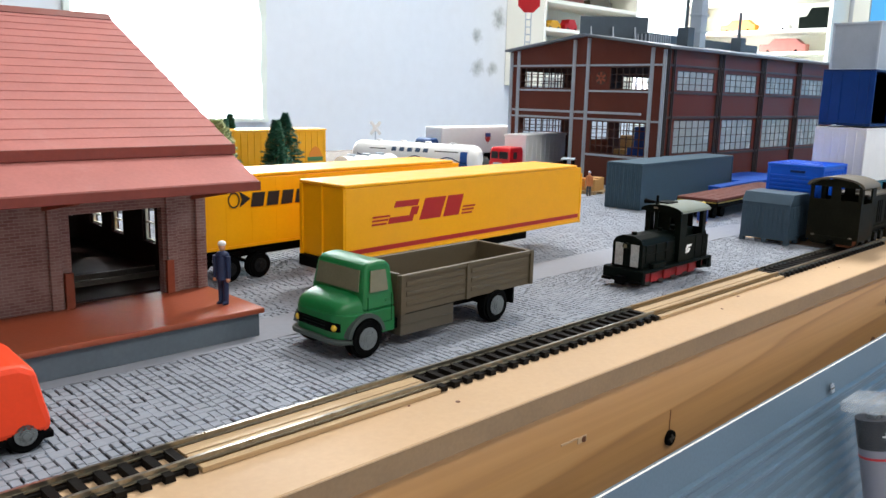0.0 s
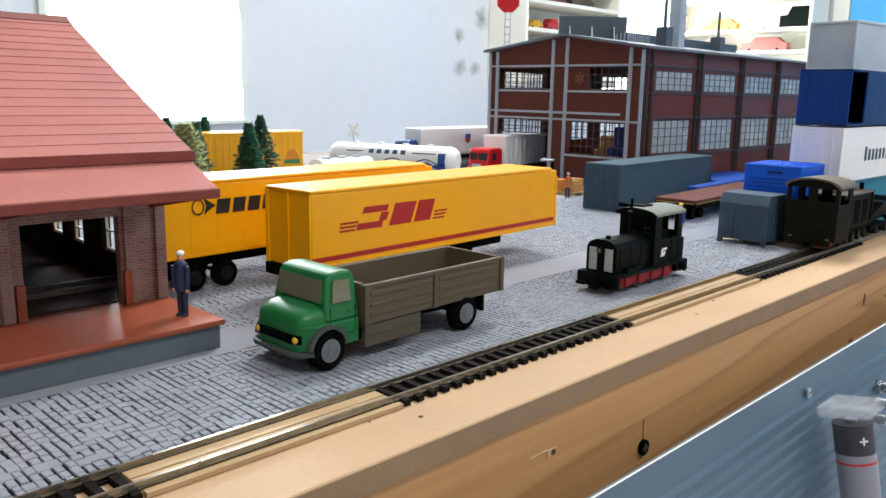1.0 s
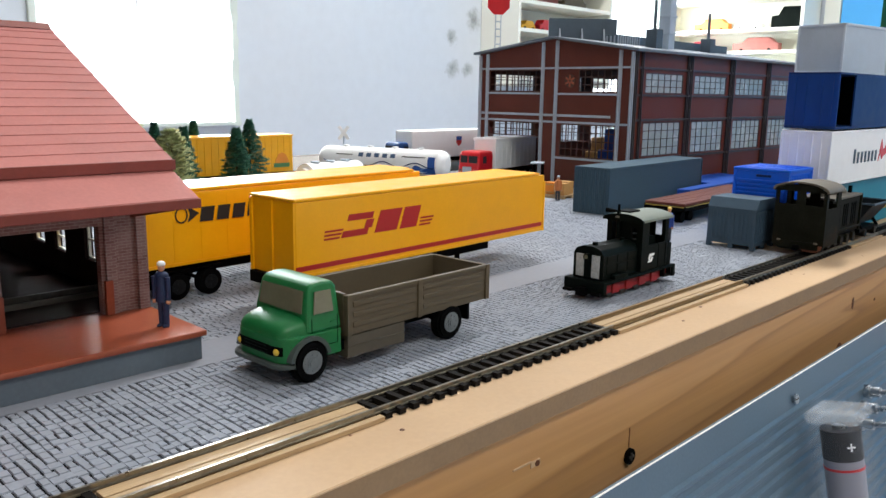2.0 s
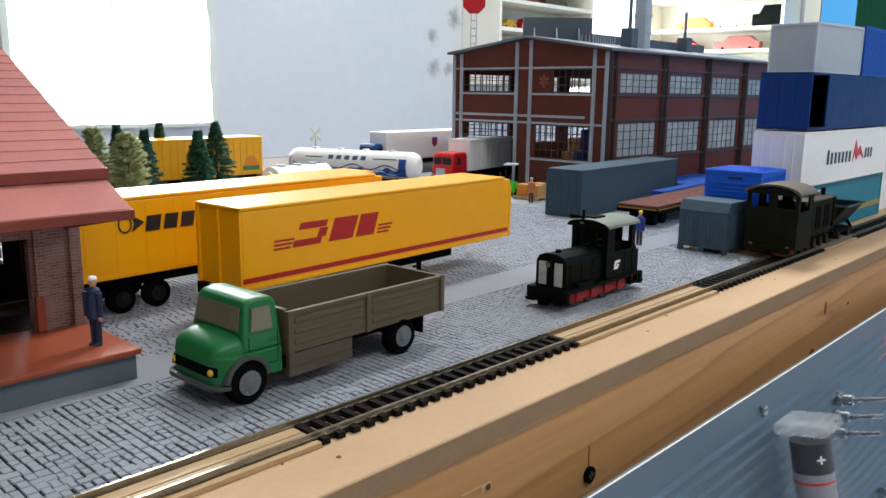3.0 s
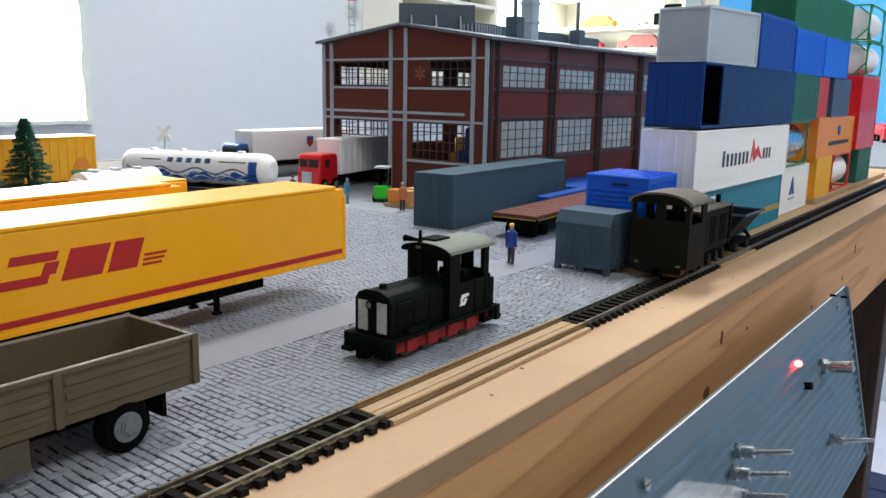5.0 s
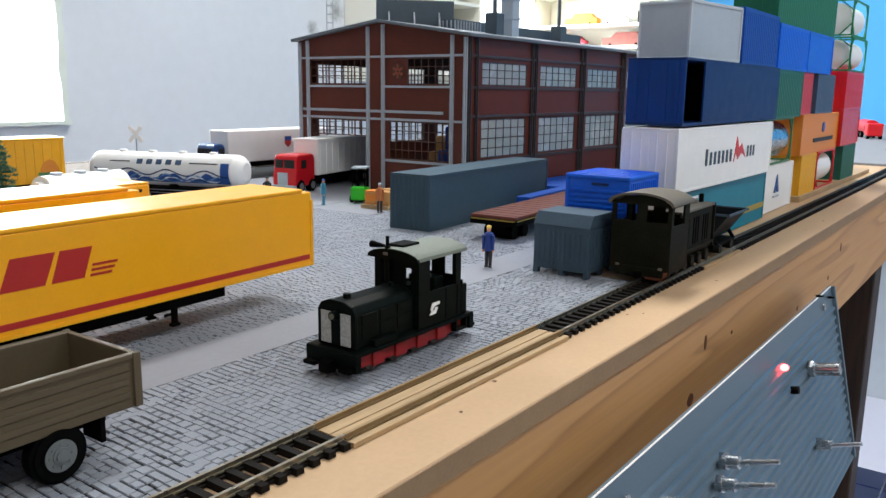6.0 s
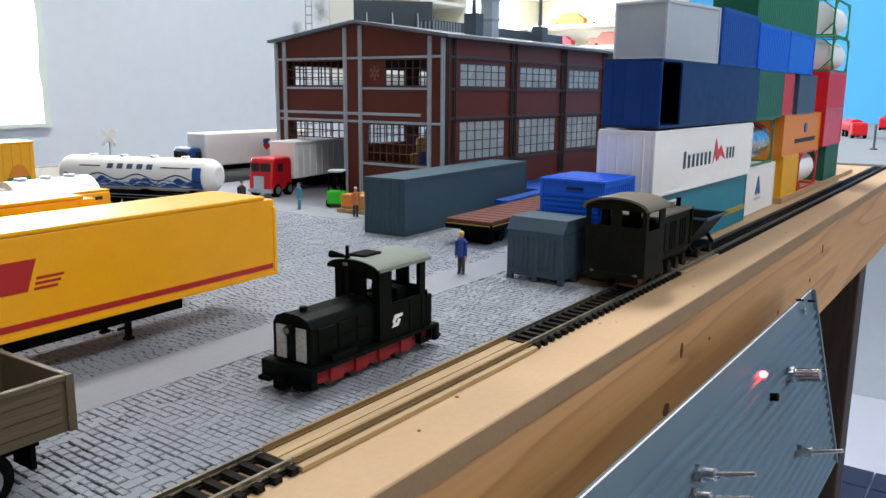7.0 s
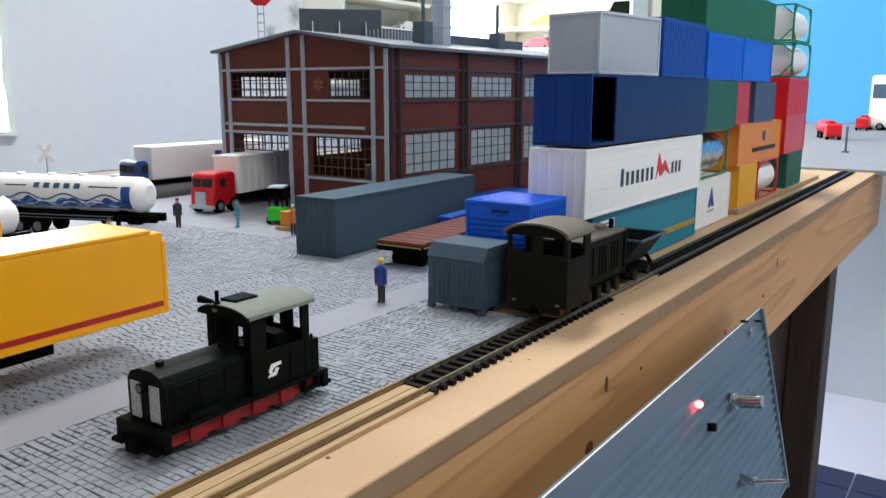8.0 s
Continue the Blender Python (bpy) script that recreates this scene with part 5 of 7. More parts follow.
lamp = part("lamp", cyl(bmesh.new(), (1.2, 0, 16.8), 1.3, 1.8, "x", 18), M_DGREEN, dz)
part("lamp_glass", cyl(bmesh.new(), (0.25, 0, 16.8), 0.85, 0.2, "x", 16), M_SMOKE, lamp)
part("filler_cap", cyl(bmesh.new(), (6.5, 0, 21.3), 1.1, 1.4, "z", 14), M_DGREEN, dz)
part("filler_cap", cyl(bmesh.new(), (24.5, -1, 21.3), 0.9, 1.2, "z", 14), M_DGREEN, dz)
for k in range(3):
    for sy in (-1, 1):
        part("hood_panel", boxes((5 + k * 7.6, 11.4 + k * 7.6, min(sy * 6.55, sy * 6.85), max(sy * 6.55, sy * 6.85), 10, 13.6), (5 + k * 7.6, 11.4 + k * 7.6, min(sy * 6.55, sy * 6.85), max(sy * 6.55, sy * 6.85), 14.2, 17.2), bev=0.12), M_DGREEN, dz)
for sy in (-1, 1):
    part("step_locker", boxes((8, 18, min(sy * 6.8, sy * 8.8), max(sy * 6.8, sy * 8.8), 7.8, 9.6), bev=0.2), M_DGREEN, dz)
# open cab
part("cab_lower_wall", boxes((28, 49.5, -8.4, -7.6, 7.8, 18.4), (28, 49.5, 7.6, 8.4, 7.8, 18.4), (28, 28.8, -7.6, 7.6, 7.8, 18.4), (48.7, 49.5, -7.6, 7.6, 7.8, 18.4), bev=0.12), M_DGREEN, dz, "dark green cab wall")
for py in (-7.9, 7.9):
    part("cab_post", boxes((28, 33.4, py - 0.5, py + 0.5, 18.4, 29.2)), M_DGREEN, dz)
    part("cab_post", boxes((46.8, 49.5, py - 0.5, py + 0.5, 18.4, 29.2)), M_DGREEN, dz)
part("front_wall", wall_with("y", 28, 28.7, -7.4, 7.4, 18.4, 30.4, [(-5.6, -3.2, 21, 26), (3.4, 6.2, 20, 27.4)]), M_DGREEN, dz, "dark cab front with small windows")
part("rear_wall", wall_with("y", 48.8, 49.5, -7.4, 7.4, 18.4, 30.4, [(-5.6, -2.4, 20.6, 27), (2.4, 5.6, 20.6, 27)]), M_DGREEN, dz)
part("rear_locker", boxes((49.6, 53.4, -8.2, 8.2, 7.8, 17.4), bev=0.4), M_DGREEN, dz)
arc = [(-9.4, 28.4)] + [(9.4 * math.sin(a), 28.8 + 2.6 * (math.cos(a) - 0.0) * 1.0) for a in np.linspace(-1.35, 1.35, 12)] + [(9.4, 28.4)]
part("cab_roof", prism(bmesh.new(), arc, 26.4, 51.2, "x"), mat("diesel_roof_grey", "6e766c", 0.6, var=0.12, dirt="5c6158", dirt_at=0.58), dz, "dusty pale grey arched roof")
part("roof_edge", prism(bmesh.new(), [(y * 1.02, z - 0.15) for y, z in arc], 26.0, 26.9, "x"), M_DGREEN, dz)
part("roof_hatch", boxes((30, 38, -1, 5, 31.0, 32.0), bev=0.3), M_BLACK, dz, "black roof hatch")
pipe = part("exhaust_pipe", cyl(bmesh.new(), (27.0, 2.6, 26), 0.85, 12, "z", 14), M_DGREEN, dz)
part("pipe_top", cyl(bmesh.new(), (27.0, 2.6, 33.2), 0.55, 3.4, "z", 12), M_BLACK, pipe)
part("pipe_collar", cyl(bmesh.new(), (27.0, 2.6, 29.8), 1.4, 0.8, "z", 14), M_ROOFGREY, pipe)
part("horn", cyl(bmesh.new(), (25.5, 5.0, 32.2), 0.5, 5, "y", 12, 1.1), M_BLACK, dz, "black horn")
part("seat", boxes((40, 45, -5, 5, 16, 21), bev=0.4), M_DGREEN, dz)
part("control_desk", boxes((29, 32, -5, 5, 14, 21), bev=0.3), M_BLACK, dz)
bm = prism(bmesh.new(), [(33.2, 11.2), (36.2, 11.2), (37.4, 13.0), (36.2, 13.3), (35.6, 12.3), (34.6, 12.3), (35.4, 13.5), (38.2, 13.9), (38.2, 14.7), (34.6, 14.7), (33.6, 12.8), (34.2, 12.1)], -8.62, -8.38, "y")
part("emblem", bm, M_WHITE, dz, "small white emblem")
part("door_seam", boxes((41.5, 41.8, -8.55, -8.38, 8.4, 18), (47.5, 47.8, -8.55, -8.38, 8.4, 18)), M_BLACK, dz)
part("rear_steps", boxes((46, 52, -9.4, -6.4, 3.2, 4.0), (46, 46.7, -9.4, -6.4, 3.2, 7), (51.3, 52, -9.4, -6.4, 3.2, 7)), M_DGREEN, dz)
part("handrail", boxes((50.4, 50.9, -8.2, -7.7, 8, 19)), M_BLACK, dz)

# ---- weathered loco and tipper on the rails ----
lx = 0.431
lo = thing("weathered_locomotive", lx, 0.1412, 0.0, 0, "weathered dark olive narrow gauge locomotive with arched roof", "locomotive")
W2 = 12.8
part("underframe", boxes((1, 64, -7.5, 7.5, 5.2, 8.0), bev=0.2), M_BLACK, lo)
for k in range(6):
    part("wheelset", cyl(bmesh.new(), (9 + k * 9.4, -5.0, 4.25), 2.15, 9.4, "y", 18), M_WHEEL, lo)
    part("axle_box", boxes((6.8 + k * 9.4, 11.2 + k * 9.4, -9.6, -8.2, 3.6, 7.4), bev=0.4), M_OLIVE, lo)
part("buffer_beam", boxes((-0.8, 1.0, -10.5, 10.5, 3.6, 7.2), bev=0.3), M_OLIVE, lo)
part("skirt", prism(bmesh.new(), [(-W2, 5.55), (-W2 + 0.6, 4.4), (-9.4, 2.6), (-2.4, 2.6), (-1.6, 3.8), (1.6, 3.8), (2.4, 2.8), (9.0, 2.9), (W2 - 0.4, 4.6), (W2, 5.55)], 0.02, 0.85, "x"), M_OLIVE, lo)
part("rust_plate", prism(bmesh.new(), [(-W2 + 0.3, 6.2), (-W2 + 0.8, 4.4), (-9.4, 2.5), (-2.8, 2.5), (-2.2, 5.4)], -0.25, 0.0, "x"), mat("rusty_coupling", "6b3a22", 0.7, var=0.25), lo, "rusty brown patch on the skirt")
part("coupling", boxes((-2.6, -0.3, -1.4, 1.4, 3.0, 5.6), bev=0.5), M_BLACK, lo, "black hook coupling")
for sy in (-1, 1):
    part("end_lamp", ball(bmesh.new(), (-0.5, sy * 9.2, 7.2), 0.7, 1.1, 0.6), M_ROOFGREY, lo)


def cab_wall_x(x0, x1, holes):
    bm, y = bmesh.new(), -W2
    for a, b in holes:
        box(bm, x0, x1, y, a, 26, 32.6)
        y = b
    box(bm, x0, x1, y, W2, 26, 32.6)
    box(bm, x0, x1, -W2, W2, 32.6, 33)
    box(bm, x0, x1, -W2, W2, 5.6, 26)
    prism(bm, [(-W2, 33), (W2, 33), (W2 * 0.6, 35.6), (0, 36.8), (-W2 * 0.6, 35.6)], x0, x1, "x")
    return bm


part("cab_front", cab_wall_x(0, 0.9, ((-11.0, -2.2), (2.2, 11.0))), M_OLIVE, lo, "worn olive cab front with two windows")
part("cab_back", cab_wall_x(19.2, 20, ((-11.0, -2.6), (2.6, 11.0))), M_OLIVE, lo)
for sy in (-1, 1):
    a, b = sorted((sy * (W2 - 0.9), sy * W2))
    part("cab_side", boxes((0.9, 19.2, a, b, 5.6, 24.6), (0.9, 2.4, a, b, 24.6, 33.2), (14.6, 19.2, a, b, 24.6, 33.2), (2.4, 14.6, a, b, 32.2, 33.2)), M_OLIVE, lo, "olive cab side with open window")
arc = [(-14, 33.0)] + [(14 * math.sin(a), 33.2 + 4.6 * math.cos(a)) for a in np.linspace(-1.5, 1.5, 14)] + [(14, 33.0), (13, 32.6)] + [(13 * math.sin(a), 32.6 + 4.4 * math.cos(a)) for a in np.linspace(1.45, -1.45, 14)] + [(-13, 32.6)]
part("cab_roof", prism(bmesh.new(), arc, -1.6, 21.6, "x"), M_ROOFGREY, lo, "dusty brown grey arched cab roof")
part("hood", boxes((20, 63, -8.8, 8.8, 8, 27), bev=0.6), M_OLIVE, lo, "louvred olive hood")
part("hood_top", boxes((20.2, 63.6, -9.6, 9.6, 27, 28.2), bev=0.3), M_ROOFGREY, lo)
for g in range(3):
    for k in range(3):
        x = 25 + g * 12.4 + k * 3
        part("louvre", boxes((x, x + 1.5, -9.1, -8.7, 12, 24), bev=0.1), M_BLACK, lo)
for x, r in ((28, 3.6), (42, 3.2), (54, 4.2)):
    part("hood_fitting", cyl(bmesh.new(), (x, 0, 29), r, 1.8, "z", 18), M_ROOFGREY, lo)
part("chimney_stub", cyl(bmesh.new(), (60, -4, 30), 1.1, 4, "z", 12), M_BLACK, lo)
part("end_post", boxes((63.2, 64.6, -9.6, -8, 8, 28), (63.2, 64.6, 8, 9.6, 8, 28)), M_OLIVE, lo)
part("side_pipe", cyl(bmesh.new(), (42, -9.4, 10.4), 0.6, 42, "x", 10), M_OLIVE, lo)

tip = thing("tipper_wagon", lx + 0.068, 0.1385, 0, 0, "dark grey V-shaped tipper wagon on the rails", "rail wagon")
bm = bmesh.new()
outer = [(-11.5, 21.5), (-2.6, 9), (2.6, 9), (11.5, 21.5), (10.7, 21.5), (2.2, 10), (-2.2, 10), (-10.7, 21.5)]
prism(bm, outer, 2, 31, "x")
prism(bm, [(-11.4, 21.4), (-2.5, 9.1), (2.5, 9.1), (11.4, 21.4)], 1.6, 2.4, "x")
prism(bm, [(-11.4, 21.4), (-2.5, 9.1), (2.5, 9.1), (11.4, 21.4)], 30.6, 31.4, "x")
part("tub", bm, mat("tipper_grey", "1b1f23", 0.6, var=0.2, spec=0.15, dirt="2c241e", dirt_at=0.6), tip, "dark grey steel tub")
part("tub_rim", boxes((1, 32, -12.2, -11.2, 20.9, 22), (1, 32, 11.2, 12.2, 20.9, 22), (1, 2, -11.2, 11.2, 20.9, 22), (31, 32, -11.2, 11.2, 20.9, 22), bev=0.15), M_UIC, tip)
part("underframe", boxes((0, 33, -6, 6, 5, 7), bev=0.2), M_BLACK, tip)
for ex in (3.2, 29.8):
    part("end_frame", prism(bmesh.new(), [(-7, 7), (-1.4, 15), (1.4, 15), (7, 7), (5.4, 7), (0, 13), (-5.4, 7)], ex - 0.6, ex + 0.6, "x"), M_BLACK, tip)
for wx in (8, 25):
    part("wheelset", cyl(bmesh.new(), (wx, -2.3, 4.25), 2.15, 9.4, "y", 18), M_WHEEL, tip)
part("coupler", boxes((-3.4, 0, -1.4, 1.4, 4.4, 6.4), (33, 35.6, -1.4, 1.4, 4.4, 6.4), bev=0.3), M_BLACK, tip)


# ---- containers ----
def container(x, y, z, rz, L, W, H, material, label, ribs=0, name="container", doors=True, frame=None, rib_depth=0.35):
    t = thing(name, x, y, z, rz, label, "container", "stacked model containers")
    part("body", boxes((0.5, L - 0.5, 0.5, W - 0.5, 0.3, H - 0.9), bev=0.15), material, t)
    part("roof", boxes((0.2, L - 0.2, 0.2, W - 0.2, H - 0.85, H), bev=0.25), material, t)
    fr = frame or material
    for px, py in ((0, 0), (L - 1.3, 0), (0, W - 1.3), (L - 1.3, W - 1.3)):
        part("corner_post", boxes((px, px + 1.3, py, py + 1.3, 0, H - 0.9), bev=0.12), fr, t)
    part("side_rail", boxes((1.3, L - 1.3, 0.1, 0.9, 0, 1.2), (1.3, L - 1.3, 0.1, 0.9, H - 2.0, H - 0.9), (1.3, L - 1.3, W - 0.9, W - 0.1, 0, 1.2)), fr, t)
    part("end_rail", boxes((0.1, 0.9, 1.3, W - 1.3, 0, 1.2), (0.1, 0.9, 1.3, W - 1.3, H - 2.0, H - 0.9), (L - 0.9, L - 0.1, 1.3, W - 1.3, 0, 1.2)), fr, t)
    if ribs:
        part("side_panel", corrugate(1.4, L - 1.4, 0.45, 1.2, H - 2.0, (L - 2.8) / ribs, rib_depth), material, t)
    if doors:
        for a, b in ((1.6, W / 2 - 0.2), (W / 2 + 0.2, W - 1.6)):
            d = part("door", boxes((0.25, 0.55, a, b, 1.4, H - 2.2), bev=0.1), material, t)
            part("lock_bar", boxes((-0.1, 0.25, a + (b - a) * 0.3, a + (b - a) * 0.3 + 0.45, 1.2, H - 2.0), (-0.1, 0.25, a + (b - a) * 0.7, a + (b - a) * 0.7 + 0.45, 1.2, H - 2.0)), fr, d)
    return t


g1 = container(0.4728, 0.2806, 0, 3.2, 147, 27.4, 31.4, M_GREYC, "dark blue grey ribbed container on the paving", 0, doors=False)
bm = corrugate(1.3, 26.1, 0.4, 1.2, 29.4, 3.1, 0.5)
bmesh.ops.rotate(bm, verts=bm.verts, cent=(0, 0, 0), matrix=Matrix.Rotation(radians(-90), 3, "Z"))
bmesh.ops.translate(bm, verts=bm.verts, vec=(0, 27.4, 0))
part("end_panel", bm, M_GREYC, g1)

teal = container(0.503, 0.1512, 0, 0, 152, 28, 30.0, M_TEAL, "teal container with gold band and white poster", 0)
part("gold_band", boxes((7, 150, -0.08, 0.44, 7.4, 10.6)), M_GOLD, teal, "gold band with unreadable print")
part("band_print", boxes(*[(12 + k * 4.4, 14.6 + k * 4.4, -0.16, -0.06, 8.2, 9.8) for k in range(18)]), M_OLIVEGREEN, teal)
po = part("poster", boxes((9, 25, -0.16, 0.44, 13, 26.4)), M_WHITE, teal, "white poster with dark sheep-like blot")
bl = ball(bmesh.new(), (16.5, -0.2, 18.8), 4.6, 0.12, 2.9, 14)
ball(bl, (12.2, -0.2, 20.2), 1.8, 0.12, 1.6, 10)
for k in (13.5, 15.2, 18.2, 19.9):
    box(bl, k, k + 0.9, -0.28, -0.14, 14.2, 17)
part("blot", bl, M_INK, po)
part("poster_line", boxes((10, 24, -0.24, -0.14, 24.4, 25.2)), M_BLUEPRINT, po)

hw = container(0.4905, 0.1496, 0.0302, -0.6, 158, 28.6, 30.8, M_WHITE, "white ribbed container with grey lettering bars and red emblem", 0)
part("side_rib", boxes(*[(5, 153, 0.22, 0.3, 3 + k * 3.1, 3.15 + k * 3.1) for k in range(8)]), M_WHITE, hw)
lettering(hw, [(39.5 + k * 6.4, 42.6 + k * 6.4, 11, 19.4 if k == 0 else 17.6, 0) for k in range(7)], M_UIC, 0.3, "marking", "dark grey brand bar")
lettering(hw, [(108.5 + k * 5.6, 111.2 + k * 5.6, 12, 18.2, 0) for k in range(3)], M_UIC, 0.3, "marking", "dark grey brand bar")
part("emblem", prism(bmesh.new(), [(85, 10.5), (89, 24), (93.5, 17), (98, 20), (106, 12), (98.5, 15), (91.5, 11.5), (88.5, 16)], 0.1, 0.46, "y"), M_REDP, hw, "red flag shaped emblem")

# open navy container with its side door pushed back
nv = thing("container", 0.4935, 0.1495, 0.0620, 0, "navy container with an open dark doorway", "container", "stacked model containers")
part("floor_plate", boxes((0, 165, 0, 28.5, 0, 1.4), bev=0.2), M_NAVY, nv)
part("roof", boxes((0, 165, 0, 28.5, 30.4, 31.6), bev=0.2), M_NAVY, nv)
part("far_wall", boxes((1, 165, 27.5, 28.5, 1.4, 30.4)), M_NAVY, nv)
part("near_wall", boxes((27, 165, 0, 1, 1.4, 30.4), bev=0.15), M_NAVY, nv)
part("end_wall", boxes((164, 165, 1, 27.5, 1.4, 30.4)), M_NAVY, nv)
# black partition added so the open doorway looks unlit inside
part("shade_wall", boxes((60, 61, 1, 27.5, 1.4, 30.4)), M_BLACK, nv, "black partition standing in for interior shade")
d = part("door", boxes((0, 1, 0, 28.5, 1.4, 30.4), bev=0.15), M_NAVYDOOR, nv, "ribbed blue end door")
part("door_rib", boxes((-0.5, 0.0, 3, 5, 2.4, 29.4), (-0.5, 0.0, 8.6, 10.6, 2.4, 29.4), (-0.5, 0.0, 17.6, 19.6, 2.4, 29.4), (-0.5, 0.0, 23.4, 25.4, 2.4, 29.4)), M_NAVYDOOR, d)

# pale grey open box on top
gb = thing("container", 0.5190, 0.1580, 0.0937, -8.5, "pale grey panelled half container with light rim", "container", "stacked model containers")
part("body", boxes((0.6, 55.4, 0.6, 28.4, 0.4, 27.4)), M_LGREY, gb)
part("rim_bar", boxes((0, 56, 0, 1.2, 0, 1.4), (0, 56, 0, 1.2, 27, 28.4), (0, 1.2, 0, 29, 27, 28.4), (0, 1.2, 0, 29, 0, 1.4), (0, 1.2, 0, 1.2, 0, 28.4), (54.8, 56, 0, 1.2, 0, 28.4), (0, 1.2, 27.8, 29, 0, 28.4), (0, 56, 27.8, 29, 27, 28.4), bev=0.15), M_LGREY_RIM, gb, "light grey rim")
part("fork_pocket", boxes((14, 22, -0.1, 0.3, -0.9, 0.2), (34, 42, -0.1, 0.3, -0.9, 0.2)), M_INK, gb)
tb = container(0.5830, 0.1510, 0.0938, 0, 71, 28, 30.0, M_BLUE2, "plain mid blue ribbed container", 18, doors=False)

# second stack
lgx = container(0.6555, 0.1545, 0, 0, 84, 28, 31.2, M_WHITE, "white container with small blue emblem", 0, doors=False)
part("emblem", prism(bmesh.new(), [(36, 12), (42, 24), (48, 12), (44, 12), (42, 17), (40, 12)], -0.1, 0.45, "y"), M_BLUEPRINT, lgx, "small blue triangle emblem")
part("marking", boxes((35, 49, -0.1, 0.45, 8.6, 10)), M_LGREY, lgx)


def tank_container(x, y, z, L, frame_mat, tank_mat, label, H=30.0, W=28.0):
    t = thing("tank_container", x, y, z, 0, label, "container", "stacked model containers")
    part("tank", cyl(bmesh.new(), (L / 2, W / 2, H / 2), H * 0.42, L * 0.86, "x", 32), tank_mat, t)
    part("tank_end", ball(bmesh.new(), (L * 0.08, W / 2, H / 2), 2.5, H * 0.4, H * 0.4, 18), tank_mat, t)
    k = 1.4
    part("frame", boxes((0, k, 0, k, 0, H), (0, k, W - k, W, 0, H), (L - k, L, 0, k, 0, H), (L - k, L, W - k, W, 0, H), (k, L - k, 0, k, 0, k), (k, L - k, 0, k, H - k, H), (k, L - k, W - k, W, 0, k), (k, L - k, W - k, W, H - k, H), (0, k, k, W - k, 0, k), (0, k, k, W - k, H - k, H), (L - k, L, k, W - k, 0, k), bev=0.15), frame_mat, t)
    bm = bmesh.new()
    for a, b in (((k, H - 8), (9, H - k)), ((k, 8), (9, k)), ((L - k, H - 8), (L - 9, H - k)), ((L - k, 8), (L - 9, k))):
        prism(bm, [a, (a[0], a[1] + 1.4), (b[0] + 1.4, b[1]), b], 0.1, 1.2, "y")
    for (a, b) in (((k, H - 9), (9, H - k)), ((W - k, H - 9), (W - 9, H - k)), ((k, 9), (9, k)), ((W - k, 9), (W - 9, k))):
        prism(bm, [a, (a[0], a[1] + 1.4), (b[0] + 1.4, b[1]), b], 0.1, 1.2, "x")
    part("brace", bm, frame_mat, t)
    return t


tank_container(0.6575, 0.1545, 0.0316, 70, M_OLIVEGREEN, M_SILVER, "silver tank in olive green frame", H=30.6)
container(0.6555, 0.1500, 0.0626, 0, 70, 28, 30.2, M_CGREEN2, "dark green finely ribbed container", 16, doors=False)
container(0.6620, 0.1520, 0.0932, 0, 78, 28, 28.0, M_BLUE, "bright blue ribbed container", 18, doors=False)
container(0.7420, 0.1520, 0.0932, 0, 80, 28, 28.0, M_BLUE, "plain bright blue container", 0, doors=False)
container(0.6640, 0.1550, 0.1215, 0, 172, 28, 30.0, M_CGREEN, "green ribbed container at the top of the stack", 34, doors=True)
plank = solo("plank", boxes((0, 300, 0, 32, -0.5, 3.6), bev=0.4), M_STRIP, (0.752, 0.151, 0), "pale wooden plank under the containers", "plank")
container(0.756, 0.1530, 0.0036, 0, 50, 28, 30.0, M_CYEL, "yellow ribbed container on the plank", 10, doors=True)
tank_container(0.8100, 0.1530, 0.0036, 66, M_REDP, M_WHITE, "white tank in red frame", H=30.0)
og = container(0.7490, 0.1530, 0.0338, 0, 128, 28, 29.6, M_CORANGE, "orange container with dark lettering bars", 0, doors=False)
part("marking", boxes((40, 110, -0.1, 0.45, 8, 11)), M_INK, og)
part("emblem", cyl(bmesh.new(), (72, 0.1, 19), 4, 0.8, "y", 18), M_BLUEPRINT, og)
container(0.7270, 0.1530, 0.0636, 0, 42, 28, 29.5, M_PINKRED, "faded red ribbed container", 8, doors=False)
container(0.7850, 0.1530, 0.0636, 0, 62, 28, 29.5, M_SLATE, "slate blue ribbed container", 14, doors=True)
container(0.905, 0.1520, 0.0036, 0, 60, 28, 31.0, M_CGREEN2, "dark green container on the plank", 12)
container(0.878, 0.1500, 0.0348, 0, 80, 28, 31.0, M_REDP, "red container with pale marking", 0)
container(0.878, 0.1500, 0.0660, 0, 80, 28, 31.5, M_REDP, "red container with pale panel", 16)
tank_container(0.884, 0.1500, 0.0977, 72, M_TFRAME, M_WHITE, "white tank in bright green frame", H=28.5)
tank_container(0.879, 0.1500, 0.1264, 66, M_TFRAME, M_WHITE, "white tank in bright green frame", H=29.5)

# boxes beside the track
ub = thing("storage_container", 0.4235, 0.1600, 0, 0, "grey ribbed swap box with sloped roof edges", "container")
part("body", boxes((0.4, 25.6, 0.4, 26.6, 2.2, 21.4), bev=0.2), M_UIC, ub)
part("roof", prism(bmesh.new(), [(0, 21.3), (3.6, 26.6), (22.6, 26.6), (26.0, 21.3)], 0.1, 26.9, "y", 0.2), M_UIC, ub, "slate grey sloped roof")
for k in range(10):
    part("end_rib", boxes((0.05, 0.45, 2 + k * 2.4, 3.4 + k * 2.4, 5 if k % 5 else 3, 19), bev=0.1), M_UIC, ub)
    part("side_rib", boxes((2.2 + k * 2.4, 3.2 + k * 2.4, -0.1, 0.45, 4, 20.4), bev=0.1), M_UIC, ub)
